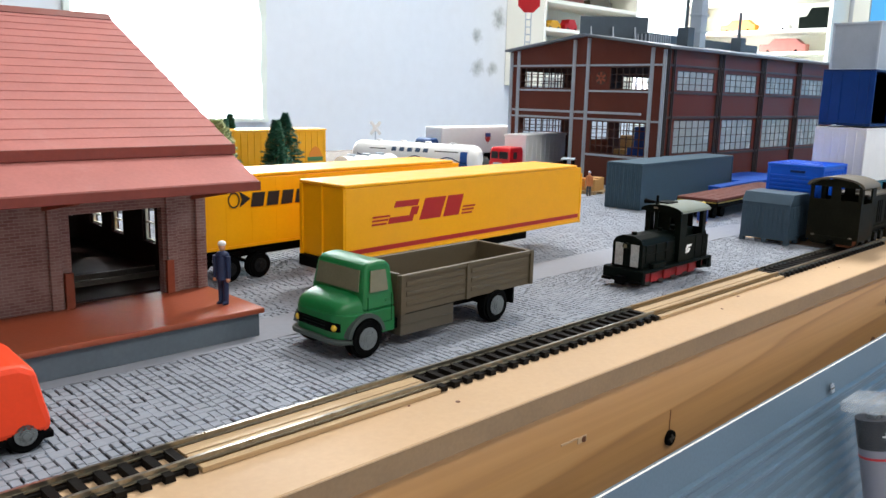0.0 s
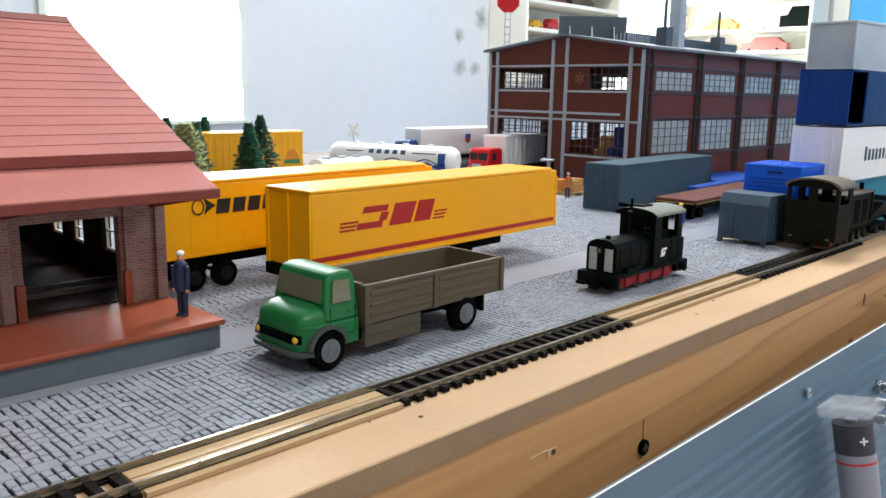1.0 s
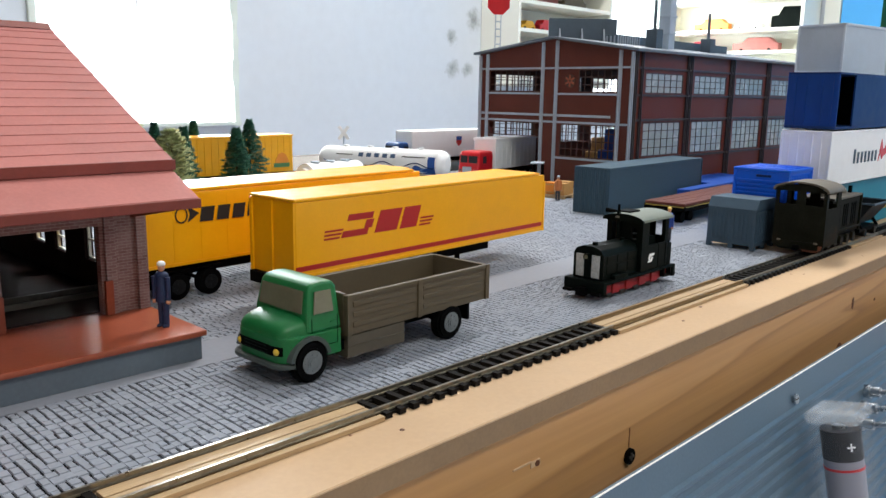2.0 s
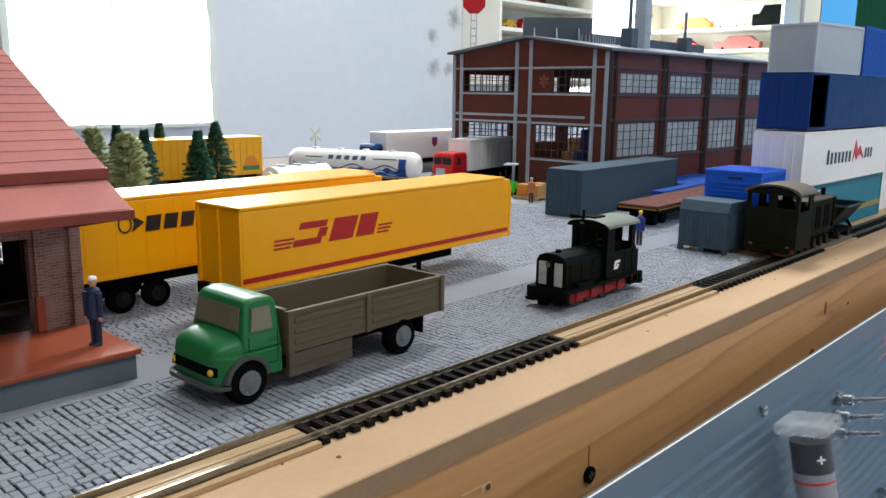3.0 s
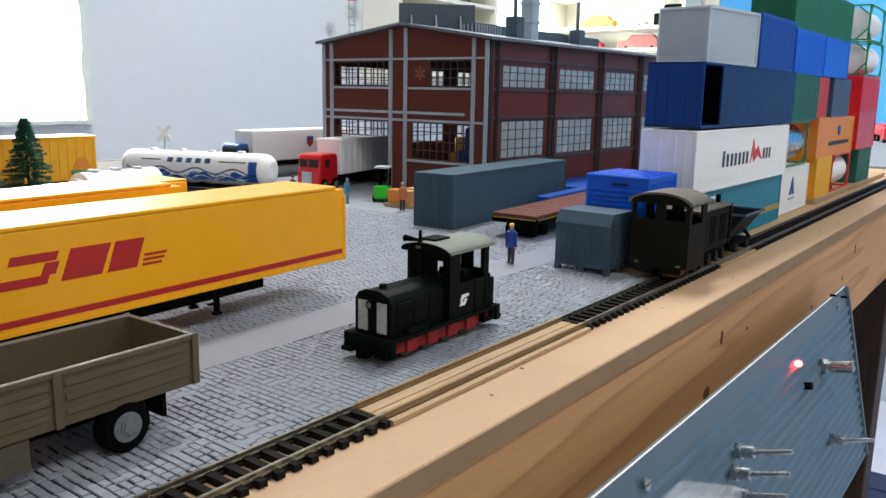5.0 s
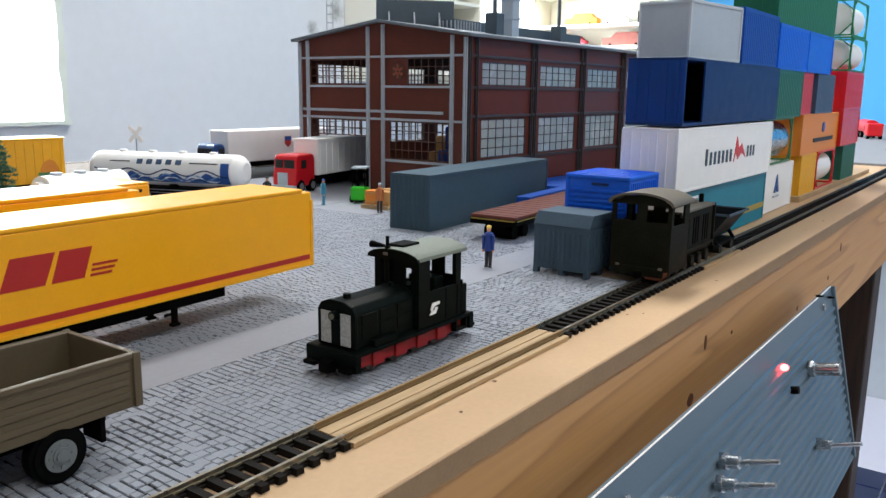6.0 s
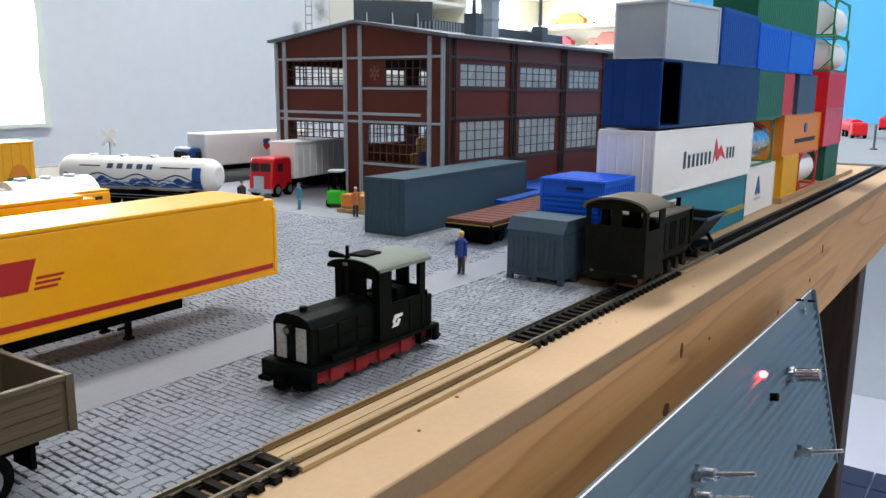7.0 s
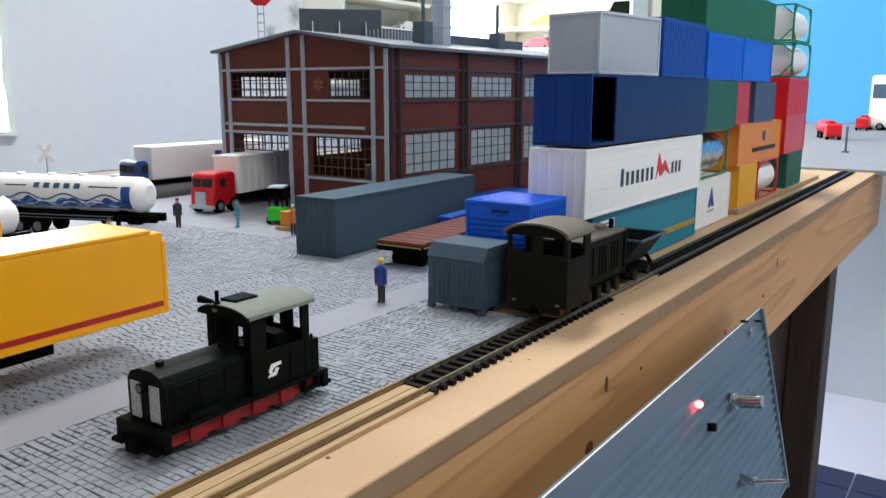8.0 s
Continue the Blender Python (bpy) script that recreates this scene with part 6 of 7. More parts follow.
for px, py in ((0.2, 0.2), (23.4, 0.2), (0.2, 24.2), (23.4, 24.2), (11.5, 0.2), (0.2, 12)):
    part("foot", boxes((px, px + 2.4, py, py + 2.4, 0, 2.3), bev=0.1), M_UIC, ub)
part("door_bar", boxes((-0.5, -0.1, 7, 11, 7, 7.6), (-0.5, -0.1, 15, 19, 6, 6.6), (-0.5, -0.1, 16.6, 17.3, 4, 20)), M_UIC, ub)

bb = thing("storage_container", 0.4520, 0.1560, 0, 0, "bright blue ribbed box with louvred top", "container")
part("body", boxes((0.4, 32.6, 0.4, 30.6, 0.4, 39.6), bev=0.2), M_BLUE, bb)
part("lid", boxes((-0.2, 33.2, -0.2, 31.2, 39.2, 41), bev=0.4), M_BLUE, bb)
for k in range(6):
    part("louvre", boxes((-0.5, 0.42, 2, 29, 22 + k * 2.3, 23.2 + k * 2.3), bev=0.2), M_BLUE, bb)
for k in range(13):
    part("side_rib", boxes((2 + k * 2.3, 3.1 + k * 2.3, -0.2, 0.42, 2, 38), bev=0.1), M_BLUE, bb)
    part("roof_rib", boxes((1.2 + k * 2.4, 2.2 + k * 2.4, 1, 30, 40.95, 41.3)), M_BLUE, bb)
part("handle_slot", boxes((-0.3, 0.42, 10, 18, 36.4, 37.6)), M_NAVY, bb)
for px, py in ((-0.1, -0.1), (31.7, -0.1), (-0.1, 29.6)):
    part("corner_post", boxes((px, px + 1.4, py, py + 1.4, 0, 39.2), bev=0.1), M_BLUE, bb)

# flat wagon with wooden deck
fw = thing("flat_wagon", 0.4755, 0.2270, 0, 3.5, "black flat wagon with reddish brown plank deck", "rail wagon")
for k in range(34):
    ob = part("deck_plank", boxes((k * 4.0, k * 4.0 + 3.8, 0, 27, 11.6, 13.2 + 0.15 * (k % 2)), bev=0.12), M_BROWNW, fw)
part("side_beam", boxes((0, 136, -0.4, 0.6, 8.6, 11.5), (0, 136, 26.4, 27.4, 8.6, 11.5)), M_BLACK, fw)
part("end_beam", boxes((-0.6, 0.4, 0, 27, 8.2, 11.5)), M_BLACK, fw)
part("yellow_line", boxes((-0.75, -0.6, 0.4, 26.6, 10.7, 11.3), (0.5, 135, -0.55, -0.4, 10.7, 11.3)), M_GOLD, fw, "thin yellow edge line")
part("underframe", boxes((2, 134, 8, 19, 5, 8.6)), M_BLACK, fw)
for wx in (9, 21, 114, 126):
    part("wheelset", cyl(bmesh.new(), (wx, 13.5, 3.6), 3.6, 17, "y", 18), M_BLACK, fw)
part("side_wheel", cyl(bmesh.new(), (62, -0.9, 7.6), 3.2, 0.8, "y", 20), M_BLACK, fw, "black brake wheel")
fl = thing("storage_container", 0.560, 0.268, 0, 4, "low blue flat container lying on the paving", "container")
part("body", boxes((0, 70, 0, 9.5, 0, 12), bev=0.5), M_BLUE2, fl)
solo("loading_plate", boxes((0, 90, 0, 45, 0, 9), bev=0.6), M_BLUE2, (0.648, 0.286, 0), "low blue flat rack on the paving", "rack")

# forklift, crates
fk = thing("forklift", 0.536, 0.384, 0, 30, "bright green forklift with dark canopy", "forklift")
part("body", boxes((0, 14, 0, 11, 2.4, 10), bev=1.4), M_FORK, fk)
part("counterweight", boxes((-3, 3, 0.6, 10.4, 2, 11.5), bev=1.3), M_FORK, fk)
part("canopy", boxes((1, 15, 0.4, 10.6, 23.4, 24.6), bev=0.3), M_LGREY, fk, "grey canopy")
part("canopy_post", boxes((1.4, 2.1, 0.8, 1.5, 9, 23.4), (13.8, 14.5, 0.8, 1.5, 9, 23.4), (1.4, 2.1, 9.5, 10.2, 9, 23.4), (13.8, 14.5, 9.5, 10.2, 9, 23.4)), M_BLACK, fk)
part("mast", boxes((15, 16.4, 1.5, 3, 1, 24), (15, 16.4, 8, 9.5, 1, 24)), M_BLACK, fk)
part("fork", boxes((16.4, 26, 2, 3.2, 0.6, 1.2), (16.4, 26, 7.6, 8.8, 0.6, 1.2)), M_BLACK, fk)
for wx, wy in ((2, 0.6), (2, 10.4), (12, 0.6), (12, 10.4)):
    wheel(fk, wx, wy, 2.7, 2.2, -1 if wy < 5 else 1)
for x, y, z, s, c in ((0.5215, 0.3520, 0.0025, 9, M_CRATE), (0.5215, 0.3625, 0.0025, 9, M_CORANGE), (0.5315, 0.356, 0.0025, 9.5, M_CRATE)):
    b = thing("crate", x, y, z, 5, "small tan crate on a pale pallet", "crate", "crates on the pallet")
    part("side_board", boxes((0, s, 0, s, 0, s), bev=0.2), c, b)
    part("batten", boxes((-0.3, 0, 0, s, 1, 2), (-0.3, 0, 0, s, s - 2, s - 1)), M_CRATE, b)
pl = thing("pallet", 0.519, 0.350, 0, 5, "pale wooden pallet on the paving", "pallet")
part("board", boxes(*[(0, 26, k * 4.6, k * 4.6 + 3.4, 1.7, 2.5) for k in range(5)]), M_STRIP, pl)
part("bearer", boxes((0, 2.5, 0, 21.8, 0, 1.7), (12, 14.5, 0, 21.8, 0, 1.7), (23.5, 26, 0, 21.8, 0, 1.7)), M_STRIP, pl)
gr = thing("barrow", 0.478, 0.458, 0, 20, "small bright green cart", "cart")
part("tray", boxes((0, 15, 0, 10, 3, 9), bev=1.5), M_FORK, gr)
part("wheel", cyl(bmesh.new(), (4, 5, 2), 2, 10, "y", 14), M_TYRE, gr)
part("wheel", cyl(bmesh.new(), (11, 5, 2), 2, 10, "y", 14), M_TYRE, gr)

# far vehicles on the grey road
for x, y, rz, m, lab in ((1.74, 0.235, 20, M_REDP, "red toy tank lorry on the far road"), (2.15, 0.246, 0, M_REDP, "red toy lorry on the far road")):
    t = thing("toy_lorry", x, y, 0.002, rz, lab, "lorry", "far toy lorries")
    part("cab", boxes((0, 26, 0, 26, 5, 28), bev=3), m, t)
    part("load", cyl(bmesh.new(), (66, 13, 20), 13, 72, "x", 24), m, t)
    for wx in (8, 60, 86):
        wheel(t, wx, 3, 6, 5, -1)
        wheel(t, wx, 23, 6, 5, 1)
bus = thing("toy_bus", 2.20, 0.12, 0.002, 80, "white toy coach with dark glazing on the far road", "bus")
part("body", boxes((0, 130, 0, 32, 6, 120), bev=6), M_WHITE, bus)
part("window_band", boxes((6, 124, -0.6, -0.02, 70, 100), (6, 124, 32.02, 32.6, 70, 100), (-0.6, -0.02, 4, 28, 66, 104), bev=0.1), M_SLATE, bus)
for wx in (24, 104):
    wheel(bus, wx, 3, 9, 6, -1)
    wheel(bus, wx, 29, 9, 6, 1)
pst = thing("bollard", 1.423, 0.182, 0.002, 0, "small grey post on the far road", "post")
part("post", cyl(bmesh.new(), (0, 0, 18), 1.6, 36, "z", 12), M_FROOFD, pst)
part("foot", cyl(bmesh.new(), (0, 0, 1), 5, 2, "z", 14), M_FROOFD, pst)
# ---- factory ----
fac = thing("factory_building", 0.587, 0.336, 0, 0, "two-storey brown factory with steel framing and grid windows", "model building")
FW, FL, EAVE, APEX, RY = 164.0, 352.0, 114.0, 125.5, 79.0


def grid_window(parent, axis, face, a0, a1, z0, z1, cols, rows, m, glass, skip=()):
    """Mullions and panes filling an opening in the wall plane 'face'."""
    def bx(u0, u1, w0, w1, d0, d1):
        return (u0, u1, face + d0, face + d1, w0, w1) if axis == "x" else (face + d0, face + d1, u0, u1, w0, w1)
    win = part("window", boxes(bx(a0, a1, z0, z0 + 0.8, 0.1, 1.3), bx(a0, a1, z1 - 0.8, z1, 0.1, 1.3), bx(a0, a0 + 0.8, z0, z1, 0.1, 1.3), bx(a1 - 0.8, a1, z0, z1, 0.1, 1.3)), m, parent)
    part("mullion", boxes(*[bx(a0 + (a1 - a0) * i / cols - 0.35, a0 + (a1 - a0) * i / cols + 0.35, z0, z1, 0.25, 1.1) for i in range(1, cols)], *[bx(a0, a1, z0 + (z1 - z0) * j / rows - 0.3, z0 + (z1 - z0) * j / rows + 0.3, 0.35, 1.05) for j in range(1, rows)]), m, win)
    if glass:
        du, dw = (a1 - a0) / cols, (z1 - z0) / rows
        for i in range(cols):
            for j in range(rows):
                if (i, j) in skip:
                    continue
                part("pane", boxes(bx(a0 + i * du + 0.3, a0 + (i + 1) * du - 0.3, z0 + j * dw + 0.25, z0 + (j + 1) * dw - 0.25, 0.6, 0.85)), glass, win)
    return win


bm = wall_with("y", 0, 2.5, 0, FW, 0, EAVE, [(15, 70, 26.5, 54.5), (15, 70, 81, 100), (91.5, 152, 0, 54.5), (91.5, 152, 81, 100)])
prism(bm, [(0, EAVE), (FW, EAVE), (RY, APEX)], 0, 2.5, "x")
part("wall", bm, M_FBRICK, fac, "glossy brown front wall")
bays = [9 + 82.5 * k for k in range(4)]
side_holes = []
for b in bays:
    side_holes += [(b + 9, b + 71, 29.5, 57.5), (b + 9, b + 71, 81, 97.5)]
part("wall", wall_with("x", 0, 2.5, 2.5, FL, 0, EAVE, side_holes), M_FBRICK, fac, "glossy brown side wall")
part("wall", wall_with("x", FW - 2.5, FW, 2.5, FL, 0, EAVE, side_holes), M_FBRICK, fac)
bm = wall_with("y", FL, FL + 2.5, 0, FW, 0, EAVE, [(15, 70, 26.5, 54.5), (15, 70, 81, 100), (91.5, 148, 10, 54.5), (91.5, 148, 81, 100)])
part("wall", bm, M_FBRICK, fac)
part("upper_floor", boxes((2.6, FL, 2.6, FW - 2.6, 62, 64)), M_FDARK, fac)
# front steelwork
for y in (1.2, 12.5, 75.5, 90.3, 153.8, 162.6):
    top = EAVE + (APEX - EAVE) * (y / RY if y < RY else (FW - y) / (FW - RY)) - 1.0
    part("column", boxes((-1.4, -0.02, y - 1.5, y + 1.5, 0, top), (-2.2, -1.4, y - 0.5, y + 0.5, 0, top), bev=0.1), M_FGREY, fac, "pale grey steel column")
for z0, z1, y0, y1 in ((100.4, 102.0, 0, FW), (78.8, 80.4, 14, 74), (78.8, 80.4, 92, 152.5), (54.9, 56.6, 0, FW), (60.4, 62.4, 20, 75), (60.4, 62.4, 76, 160), (24.4, 26.2, 12.5, 75.5)):
    part("beam", boxes((-1.2, -0.02, y0, y1, z0, z1), bev=0.1), M_FGREY, fac, "pale grey steel beam")
grid_window(fac, "y", 0, 15, 70, 26.5, 54.5, 9, 4, M_FMULL, None)
grid_window(fac, "y", 0, 15, 53, 81, 100, 6, 3, M_FMULL, None)
fan = part("fan_panel", boxes((0.2, 1.6, 53, 70, 81, 100)), M_FBRICK, fac, "brown panel with a round fan")
bm = bmesh.new()
cyl(bm, (0.0, 61.5, 90.5), 5.6, 0.6, "x", 24)
part("fan_ring", bm, M_FMULL, fan)
for k in range(6):
    q = boxes((-0.7, -0.3, -0.8, 0.8, 1, 5))
    bmesh.ops.rotate(q, verts=q.verts, cent=(0, 0, 0), matrix=Matrix.Rotation(k * math.tau / 6, 3, "X"))
    bmesh.ops.translate(q, verts=q.verts, vec=(0, 61.5, 90.5))
    part("fan_blade", q, M_PLATTOP, fan)
grid_window(fac, "y", 0, 91.5, 152, 42, 54.5, 9, 2, M_FMULL, None)
grid_window(fac, "y", 0, 91.5, 152, 81, 100, 9, 3, M_FMULL, None)
# side bays
for b in bays:
    grid_window(fac, "x", 0, b + 9, b + 71, 29.5, 57.5, 6, 4, M_FDARK, M_GLASS)
    grid_window(fac, "x", 0, b + 9, b + 71, 81, 97.5, 6, 3, M_FDARK, M_GLASS)
    grid_window(fac, "x", FW - 2.5, b + 9, b + 71, 29.5, 57.5, 6, 4, M_FDARK, None)
    grid_window(fac, "x", FW - 2.5, b + 9, b + 71, 81, 97.5, 6, 3, M_FDARK, None)
for x in [2.0] + [v for b in bays for v in (b + 1.5, b + 78)] + [FL - 2]:
    part("column", boxes((x - 1.6, x + 1.6, -1.4, -0.02, 0, EAVE - 0.5), (x - 0.5, x + 0.5, -2.2, -1.4, 0, EAVE - 0.5), bev=0.1), M_FDARK, fac, "dark steel column")
for z0, z1 in ((100.2, 102), (78.6, 80.4), (58.6, 60.6), (26.6, 28.6)):
    part("beam", boxes((2, FL, -1.2, -0.02, z0, z1), bev=0.1), M_FDARK, fac, "dark steel beam")
# roof
for ya, yb, za, zb in ((-4, RY, EAVE - 0.2, APEX + 0.3), (RY, FW + 4, APEX + 0.3, EAVE - 0.2)):
    part("roof", prism(bmesh.new(), [(ya, za), (yb, zb), (yb, zb + 2.0), (ya, za + 2.0)], -5, FL + 5, "x"), M_FROOF, fac, "grey sheet roof")
part("gutter", boxes((-5, FL + 5, -5.4, -4.02, EAVE - 0.6, EAVE + 1.6), bev=0.3), M_FROOF, fac)
# roof light with props, vents, stacks
q = boxes((0, 62, 0, 2, -1, 25), bev=0.2)
bmesh.ops.rotate(q, verts=q.verts, cent=(0, 0, 0), matrix=Matrix.Rotation(radians(-46), 3, "Z"))
bmesh.ops.translate(q, verts=q.verts, vec=(34, 112, 122))
sk = part("roof_light", q, M_FROOFD, fac, "slate grey roof screen with props")
for k in range(3):
    c, s = math.cos(radians(-46)), math.sin(radians(-46))
    d = 10 + k * 20
    q = prism(bmesh.new(), [(0, 0), (0, 16), (1, 16), (11, 0), (9.6, 0), (1, 13.5), (1, 0)], -0.5, 0.5, "x")
    bmesh.ops.rotate(q, verts=q.verts, cent=(0, 0, 0), matrix=Matrix.Rotation(radians(134), 3, "Z"))
    bmesh.ops.translate(q, verts=q.verts, vec=(34 + d * c, 112 + d * s, 122))
    part("prop", q, M_FGREY, sk)
part("ridge_vent", boxes((70, 290, 62, 96, 124.5, 133), bev=0.4), M_FROOFD, fac, "slate grey ridge vent")
part("vent_slat", boxes(*[(70 + k * 4, 71.4 + k * 4, 61.2, 61.95, 125, 132) for k in range(10)], *[(69.2, 69.95, 64 + k * 4, 65.4 + k * 4, 125, 132) for k in range(8)]), M_FGREY, fac)
part("chimney", boxes((115, 126, 36, 47, 116, 190), (114, 127, 35, 48, 150, 152), (114, 127, 35, 48, 135, 137), bev=0.2), M_LGREY, fac, "pale square chimney")
for x, y, h in ((84, 33, 175), (222, 51, 162)):
    pc = part("pipe_base", boxes((x - 5.5, x + 5.5, y - 5.5, y + 5.5, 117, 137), bev=0.4), M_FROOFD, fac)
    part("vent_pipe", cyl(bmesh.new(), (x, y, (137 + h) / 2), 1.7, h - 137, "z", 14, 1.4), M_FROOFD, pc)

# things inside the factory, seen through the front windows
for x, y, z, sx, sy, sz, m, lab in ((0.66, 0.37, 0.0, 40, 45, 48, M_BLUE2, "blue machine inside the factory"), (0.72, 0.44, 0.0, 60, 30, 36, M_CRATE, "tan machine inside the factory")):
    mc = thing("machine", x, y, z, 0, lab, "machine")
    part("housing", boxes((0, sx, 0, sy, 0, sz * 0.6), bev=1), m, mc)
    part("cover", boxes((4, sx - 8, 4, sy - 4, sz * 0.6, sz), bev=1.5), m, mc)

# ---- control panel on the bench front ----
cp = thing("control_panel", 0, 0.0978, -0.0272, 0, "grey ribbed control panel leaning on the bench", "control panel")
cp.matrix_basis = pose(0, 0.0978, -0.0272, -12, 0, 0)
pts = [(0, 0), (0, -9)]
z = -9.0
while z > -95:
    pts += [(0, z), (0, z - 1.6), (-1.1, z - 2.4), (-1.1, z - 3.6), (0, z - 4.6)]
    z -= 5.0
pts = pts + [(2.0, z), (2.0, 0)]
part("sheet", prism(bmesh.new(), pts, 60, 602, "x"), M_ALU, cp, "blue grey ribbed sheet")
part("end_trim", boxes((600.5, 603, -2.0, 2.2, -98, 0.3), bev=0.3), M_ALU, cp)
# thin white strip paints the highlight along the sheet's top edge
part("edge_highlight", boxes((60, 602, -0.15, 0.55, 0.02, 0.3), bev=0.08), M_WHITE, cp, "white strip painted as an edge highlight")


def toggle(x, z, length=14):
    nut = part("switch_nut", cyl(bmesh.new(), (x, -2.0, z), 3.2, 2.6, "y", 6), M_SILVER, cp, "bright hexagonal nut")
    part("switch_bush", cyl(bmesh.new(), (x, -5.2, z), 2.4, 4.4, "y", 18), M_SILVER, nut)
    q = cyl(bmesh.new(), (0, 0, 0), 0.9, length, "y", 14, 1.3)
    bmesh.ops.rotate(q, verts=q.verts, cent=(0, 0, 0), matrix=Matrix.Rotation(radians(-6), 3, "X"))
    bmesh.ops.translate(q, verts=q.verts, vec=(x, -7 - length / 2, z + 0.6))
    part("switch_lever", q, M_SILVER, nut, "bright steel toggle lever")


toggle(396, -24.0)
toggle(389, -29.5)
toggle(383, -35.0)
toggle(527, -64)
toggle(438, -82)
kn = part("shaft_nut", cyl(bmesh.new(), (529, -2.2, -27), 4.0, 3.0, "y", 6), M_SILVER, cp)
part("knurled_shaft", cyl(bmesh.new(), (529, -9, -27), 2.9, 12, "y", 20), M_SILVER, kn, "knurled steel shaft")
part("shaft_groove", boxes(*[(529 + 2.9 * math.cos(a) - 0.2, 529 + 2.9 * math.cos(a) + 0.2, -15, -5, -27 + 2.9 * math.sin(a) - 0.2, -27 + 2.9 * math.sin(a) + 0.2) for a in np.linspace(0, math.tau, 12, endpoint=False)]), M_RAILDARK, kn)
part("led", ball(bmesh.new(), (486, -1.6, -14.6), 1.6, 1.9, 1.6, 16), M_LED, cp, "glowing red light")
part("button", cyl(bmesh.new(), (495, -2.4, -27.5), 1.8, 3.4, "y", 16), M_BLACK, cp, "small black push button")
for sx, sz in ((320, -7.5), (575, -6), (150, -7)):
    sc = part("screw", cyl(bmesh.new(), (sx, -1.2, sz), 2.0, 0.8, "y", 16), M_SILVER, cp, "small bright screw")
    part("slot", boxes((sx - 1.5, sx + 1.5, -1.75, -1.6, sz - 0.25, sz + 0.25)), M_RAILDARK, sc)
for cx, cz in ((566, 1.5), (590, -4)):
    part("wire_tie", boxes((cx - 0.4, cx + 0.4, -3.5, 0, cz - 0.4, cz + 0.4), (cx - 2, cx - 1.3, -2.6, 0, cz + 0.5, cz + 1.2), bev=0.15), M_BLACK, cp, "dark twisted wire end")

bt = thing("battery_case", 0.327, 0.0815, -0.0430, 0, "clear plastic case with a dark battery inside", "battery case")
bt.matrix_basis = pose(0.327, 0.0815, -0.0388, -12, 0, 0)
case = boxes((-9, 9, -9, 9, -78, 0), bev=2.5)
part("case", case, M_CASE, bt, "clear plastic sleeve")
part("lid", boxes((-9.6, 9.6, -9.6, 9.6, -1.5, 3.2), bev=1.6), clear("clear_lid_plastic", (0.72, 0.76, 0.8), 0.1, 0.24), bt, "frosted clear lid")
bb2 = part("battery", cyl(bmesh.new(), (0, 0, -30.5), 7.1, 50, "z", 28), M_BATTW, bt, "pale and dark battery")
part("battery_top", cyl(bmesh.new(), (0, 0, -10.4), 7.2, 11.4, "z", 28), M_BATT, bb2)
part("battery_band", cyl(bmesh.new(), (0, 0, -19.5), 7.25, 0.9, "z", 28), M_REDP, bb2, "red band")
part("battery_cap", cyl(bmesh.new(), (0, 0, -4.4), 2.8, 2.0, "z", 18), M_SILVER, bb2)
plus = boxes((-5.9, -4.9, -5.6, -4.8, -16.4, -13.4))
bmesh.ops.delete(plus, geom=plus.verts[:], context="VERTS")
for u0, u1, z0, z1 in ((-1.5, 1.5, -10.8, -10.2), (-0.3, 0.3, -12, -9)):
    box(plus, u0, u1, -7.45, -7.1, z0, z1)
bmesh.ops.rotate(plus, verts=plus.verts, cent=(0, 0, 0), matrix=Matrix.Rotation(radians(-45), 3, "Z"))
part("plus_mark", plus, M_WHITE, bb2, "white plus sign")
part("case_clip", boxes((-7, 7, 9.05, 13.5, -40, -30), bev=0.5), M_CASE, bt)

# ---- pavement setts ----
rng = np.random.default_rng(5)


def setts(x0, x1, y0, y1, w, l0, l1, along_y, keep=None):
    """Courses of setts as rows (cx, cy, sx, sy)."""
    out = []
    u, uend = (x0, x1) if along_y else (y0, y1)
    while u < uend - 0.4:
        cw = w * rng.uniform(0.88, 1.12)
        v, vend = (y0, y1) if along_y else (x0, x1)
        v += rng.uniform(-l0, 0) * 0.5
        while v < vend:
            ln = rng.uniform(l0, l1)
            a, b = max(v, y0 if along_y else x0), min(v + ln, vend)
            if b - a > 0.7:
                out.append((u + cw / 2, (a + b) / 2, cw, b - a) if along_y else ((a + b) / 2, u + cw / 2, b - a, cw))
            v += ln
        u += cw
    return out


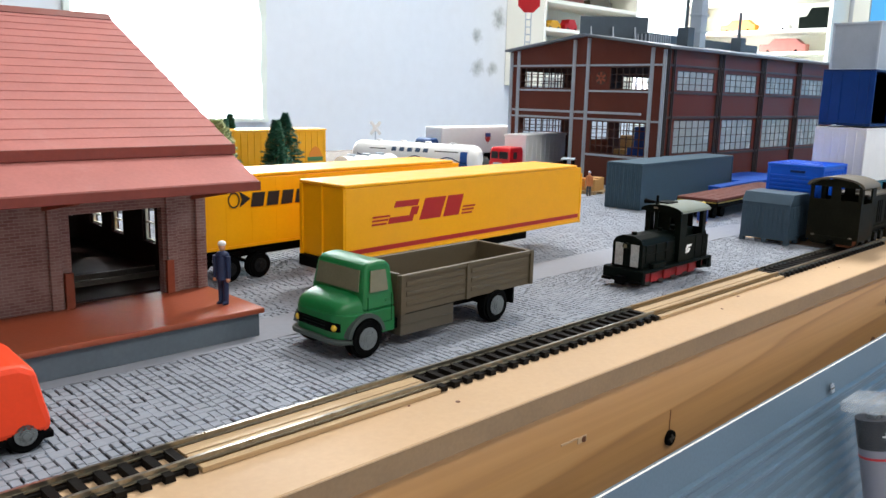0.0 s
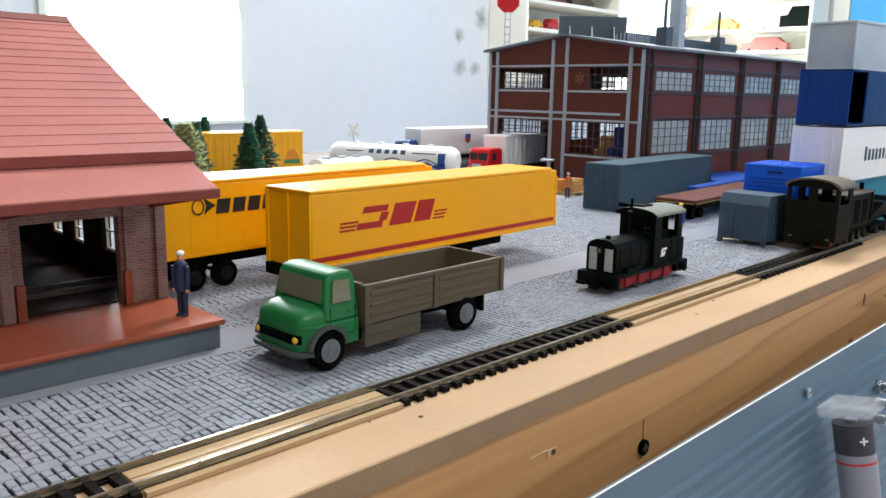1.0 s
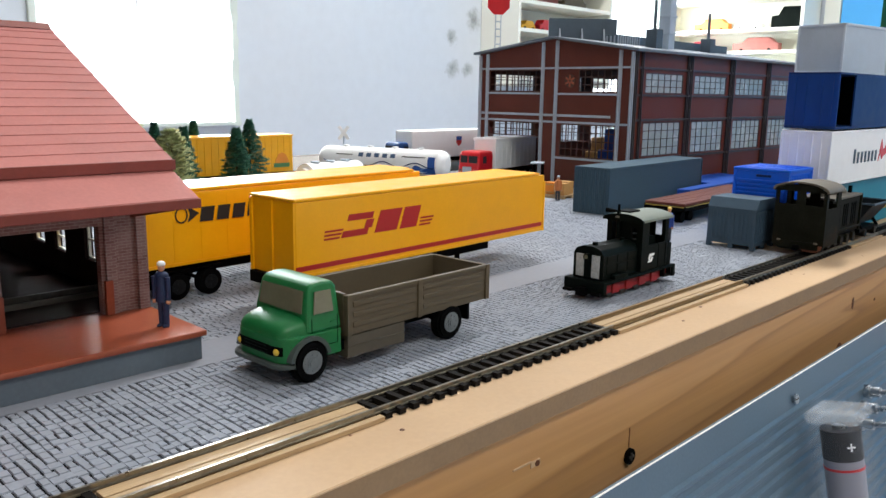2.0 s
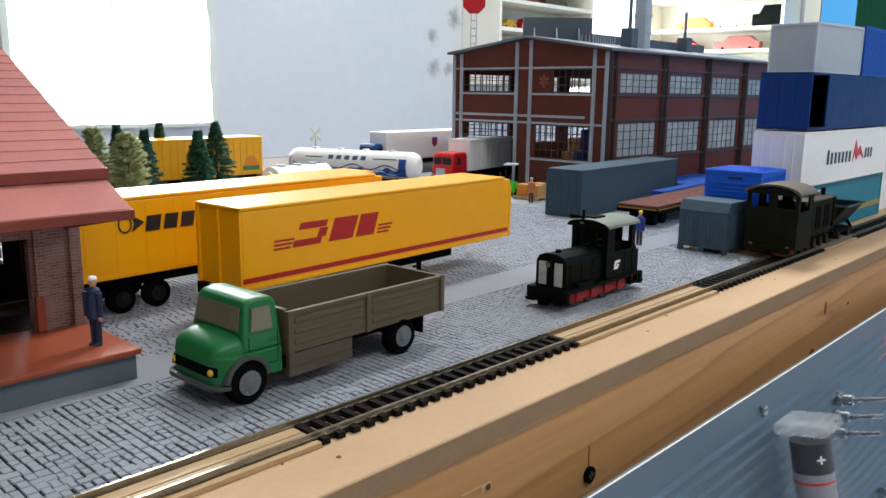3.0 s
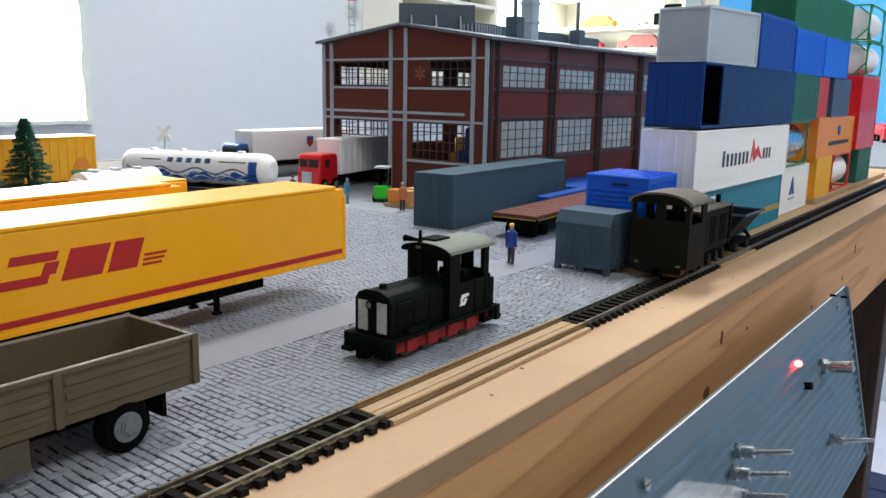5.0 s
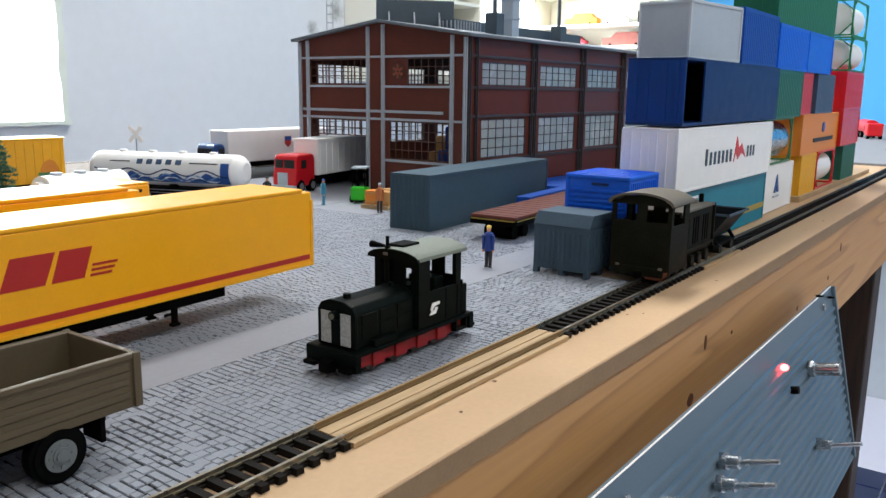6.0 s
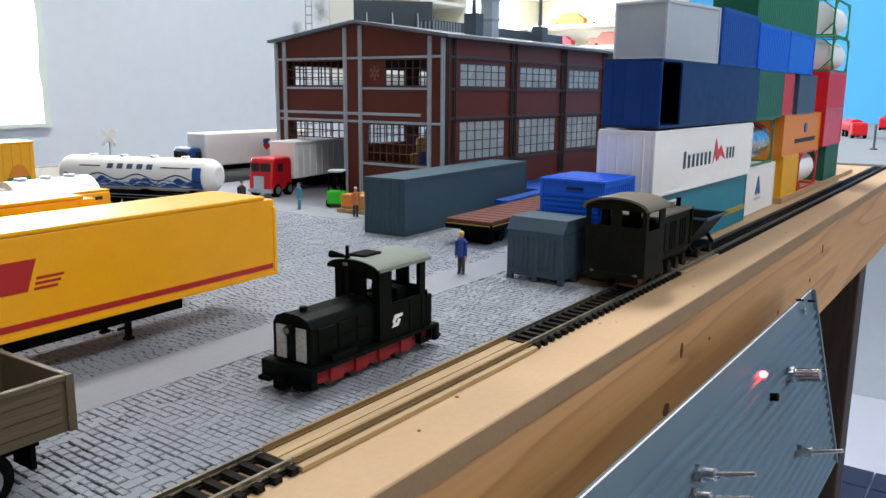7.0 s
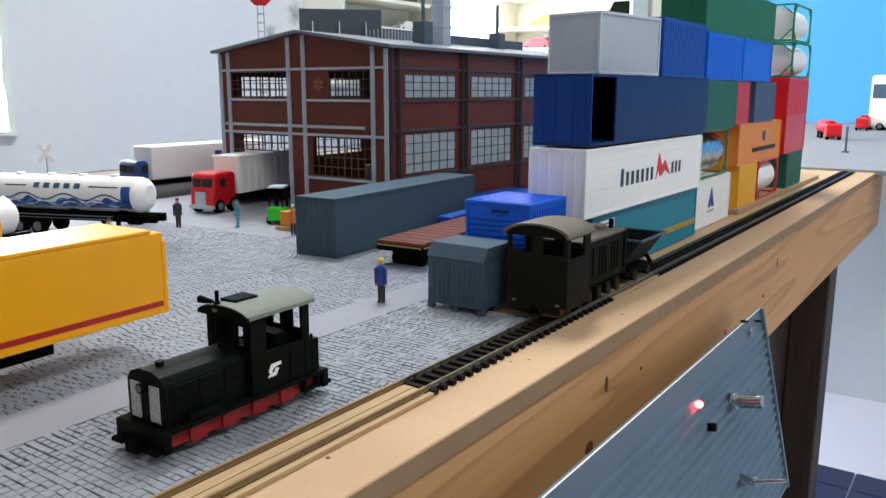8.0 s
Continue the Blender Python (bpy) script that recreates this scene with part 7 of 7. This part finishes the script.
def setts_mesh(rows, name, gap=0.3):
    r = np.array(rows)
    n = len(r)
    hx = (r[:, 2] - np.where(rng.random(n) < 0.2, -0.34, gap * rng.uniform(0.7, 1.9, n))) / 2
    hy = (r[:, 3] - np.where(rng.random(n) < 0.24, -0.34, gap * rng.uniform(0.7, 1.9, n))) / 2
    r[:, :2] += rng.normal(0, 0.07, (n, 2))
    top = rng.uniform(-0.09, 0.0, n)
    corners = ((-1, -1), (1, -1), (1, 1), (-1, 1))
    V = np.zeros((n, 8, 3))
    for k, (a, b) in enumerate(corners):
        V[:, k] = np.stack([r[:, 0] + a * hx, r[:, 1] + b * hy, np.full(n, -0.36)], 1)
        V[:, 4 + k] = np.stack([r[:, 0] + a * (hx - 0.16), r[:, 1] + b * (hy - 0.16), top + rng.uniform(-0.03, 0.03, n)], 1)
    F = np.array([(4, 5, 6, 7), (0, 1, 5, 4), (1, 2, 6, 5), (2, 3, 7, 6), (3, 0, 4, 7)])
    faces = (F[None] + 8 * np.arange(n)[:, None, None]).reshape(-1, 4)
    me = bpy.data.meshes.new(name)
    me.from_pydata((V.reshape(-1, 3) * 0.001).tolist(), [], faces.tolist())
    me.materials.append(M_PAVE)
    return me


fields = setts(-120, 434, 144, 194, 2.35, 2.5, 3.7, True) + setts(-120, 434, 215, 287.5, 2.35, 2.5, 3.7, False) + setts(-60, 496.5, 288.5, 461, 2.4, 2.5, 3.7, True)
fields += setts(434, 470, 193, 287.5, 2.35, 2.5, 3.7, True) + setts(470, 700, 193, 287.5, 2.6, 3, 5, True) + setts(496.5, 720, 288.5, 346.5, 2.5, 2.8, 4.8, False)
near = [s for s in fields if 236 < s[0] < 312 and 144 < s[1] < 181][:300]
chosen = set(near)
pav = tagged(new("pavement", setts_mesh([s for s in fields if s not in chosen], "pavement")), "grey stone sett pavement with dark joints", "", "", "structure")
one = bpy.data.meshes.new("sett")
one.from_pydata([(a * 0.5, b * 0.5, -0.00036) for a, b in ((-1, -1), (1, -1), (1, 1), (-1, 1))] + [(a * 0.43, b * 0.45, -0.00003) for a, b in ((-1, -1), (1, -1), (1, 1), (-1, 1))], [], [(4, 5, 6, 7), (0, 1, 5, 4), (1, 2, 6, 5), (2, 3, 7, 6), (3, 0, 4, 7)])
one.materials.append(M_PAVE)
for cx, cy, sx, sy in near:
    ob = new("sett", one)
    ob.parent = pav
    ob.location = (cx * 0.001, cy * 0.001, -0.00003 * float(rng.uniform(0, 2)))
    ob.scale = ((sx - (-0.25 if rng.random() < 0.3 else rng.uniform(0.15, 0.4))) * 0.001, (sy - (-0.25 if rng.random() < 0.3 else rng.uniform(0.15, 0.4))) * 0.001, 1)
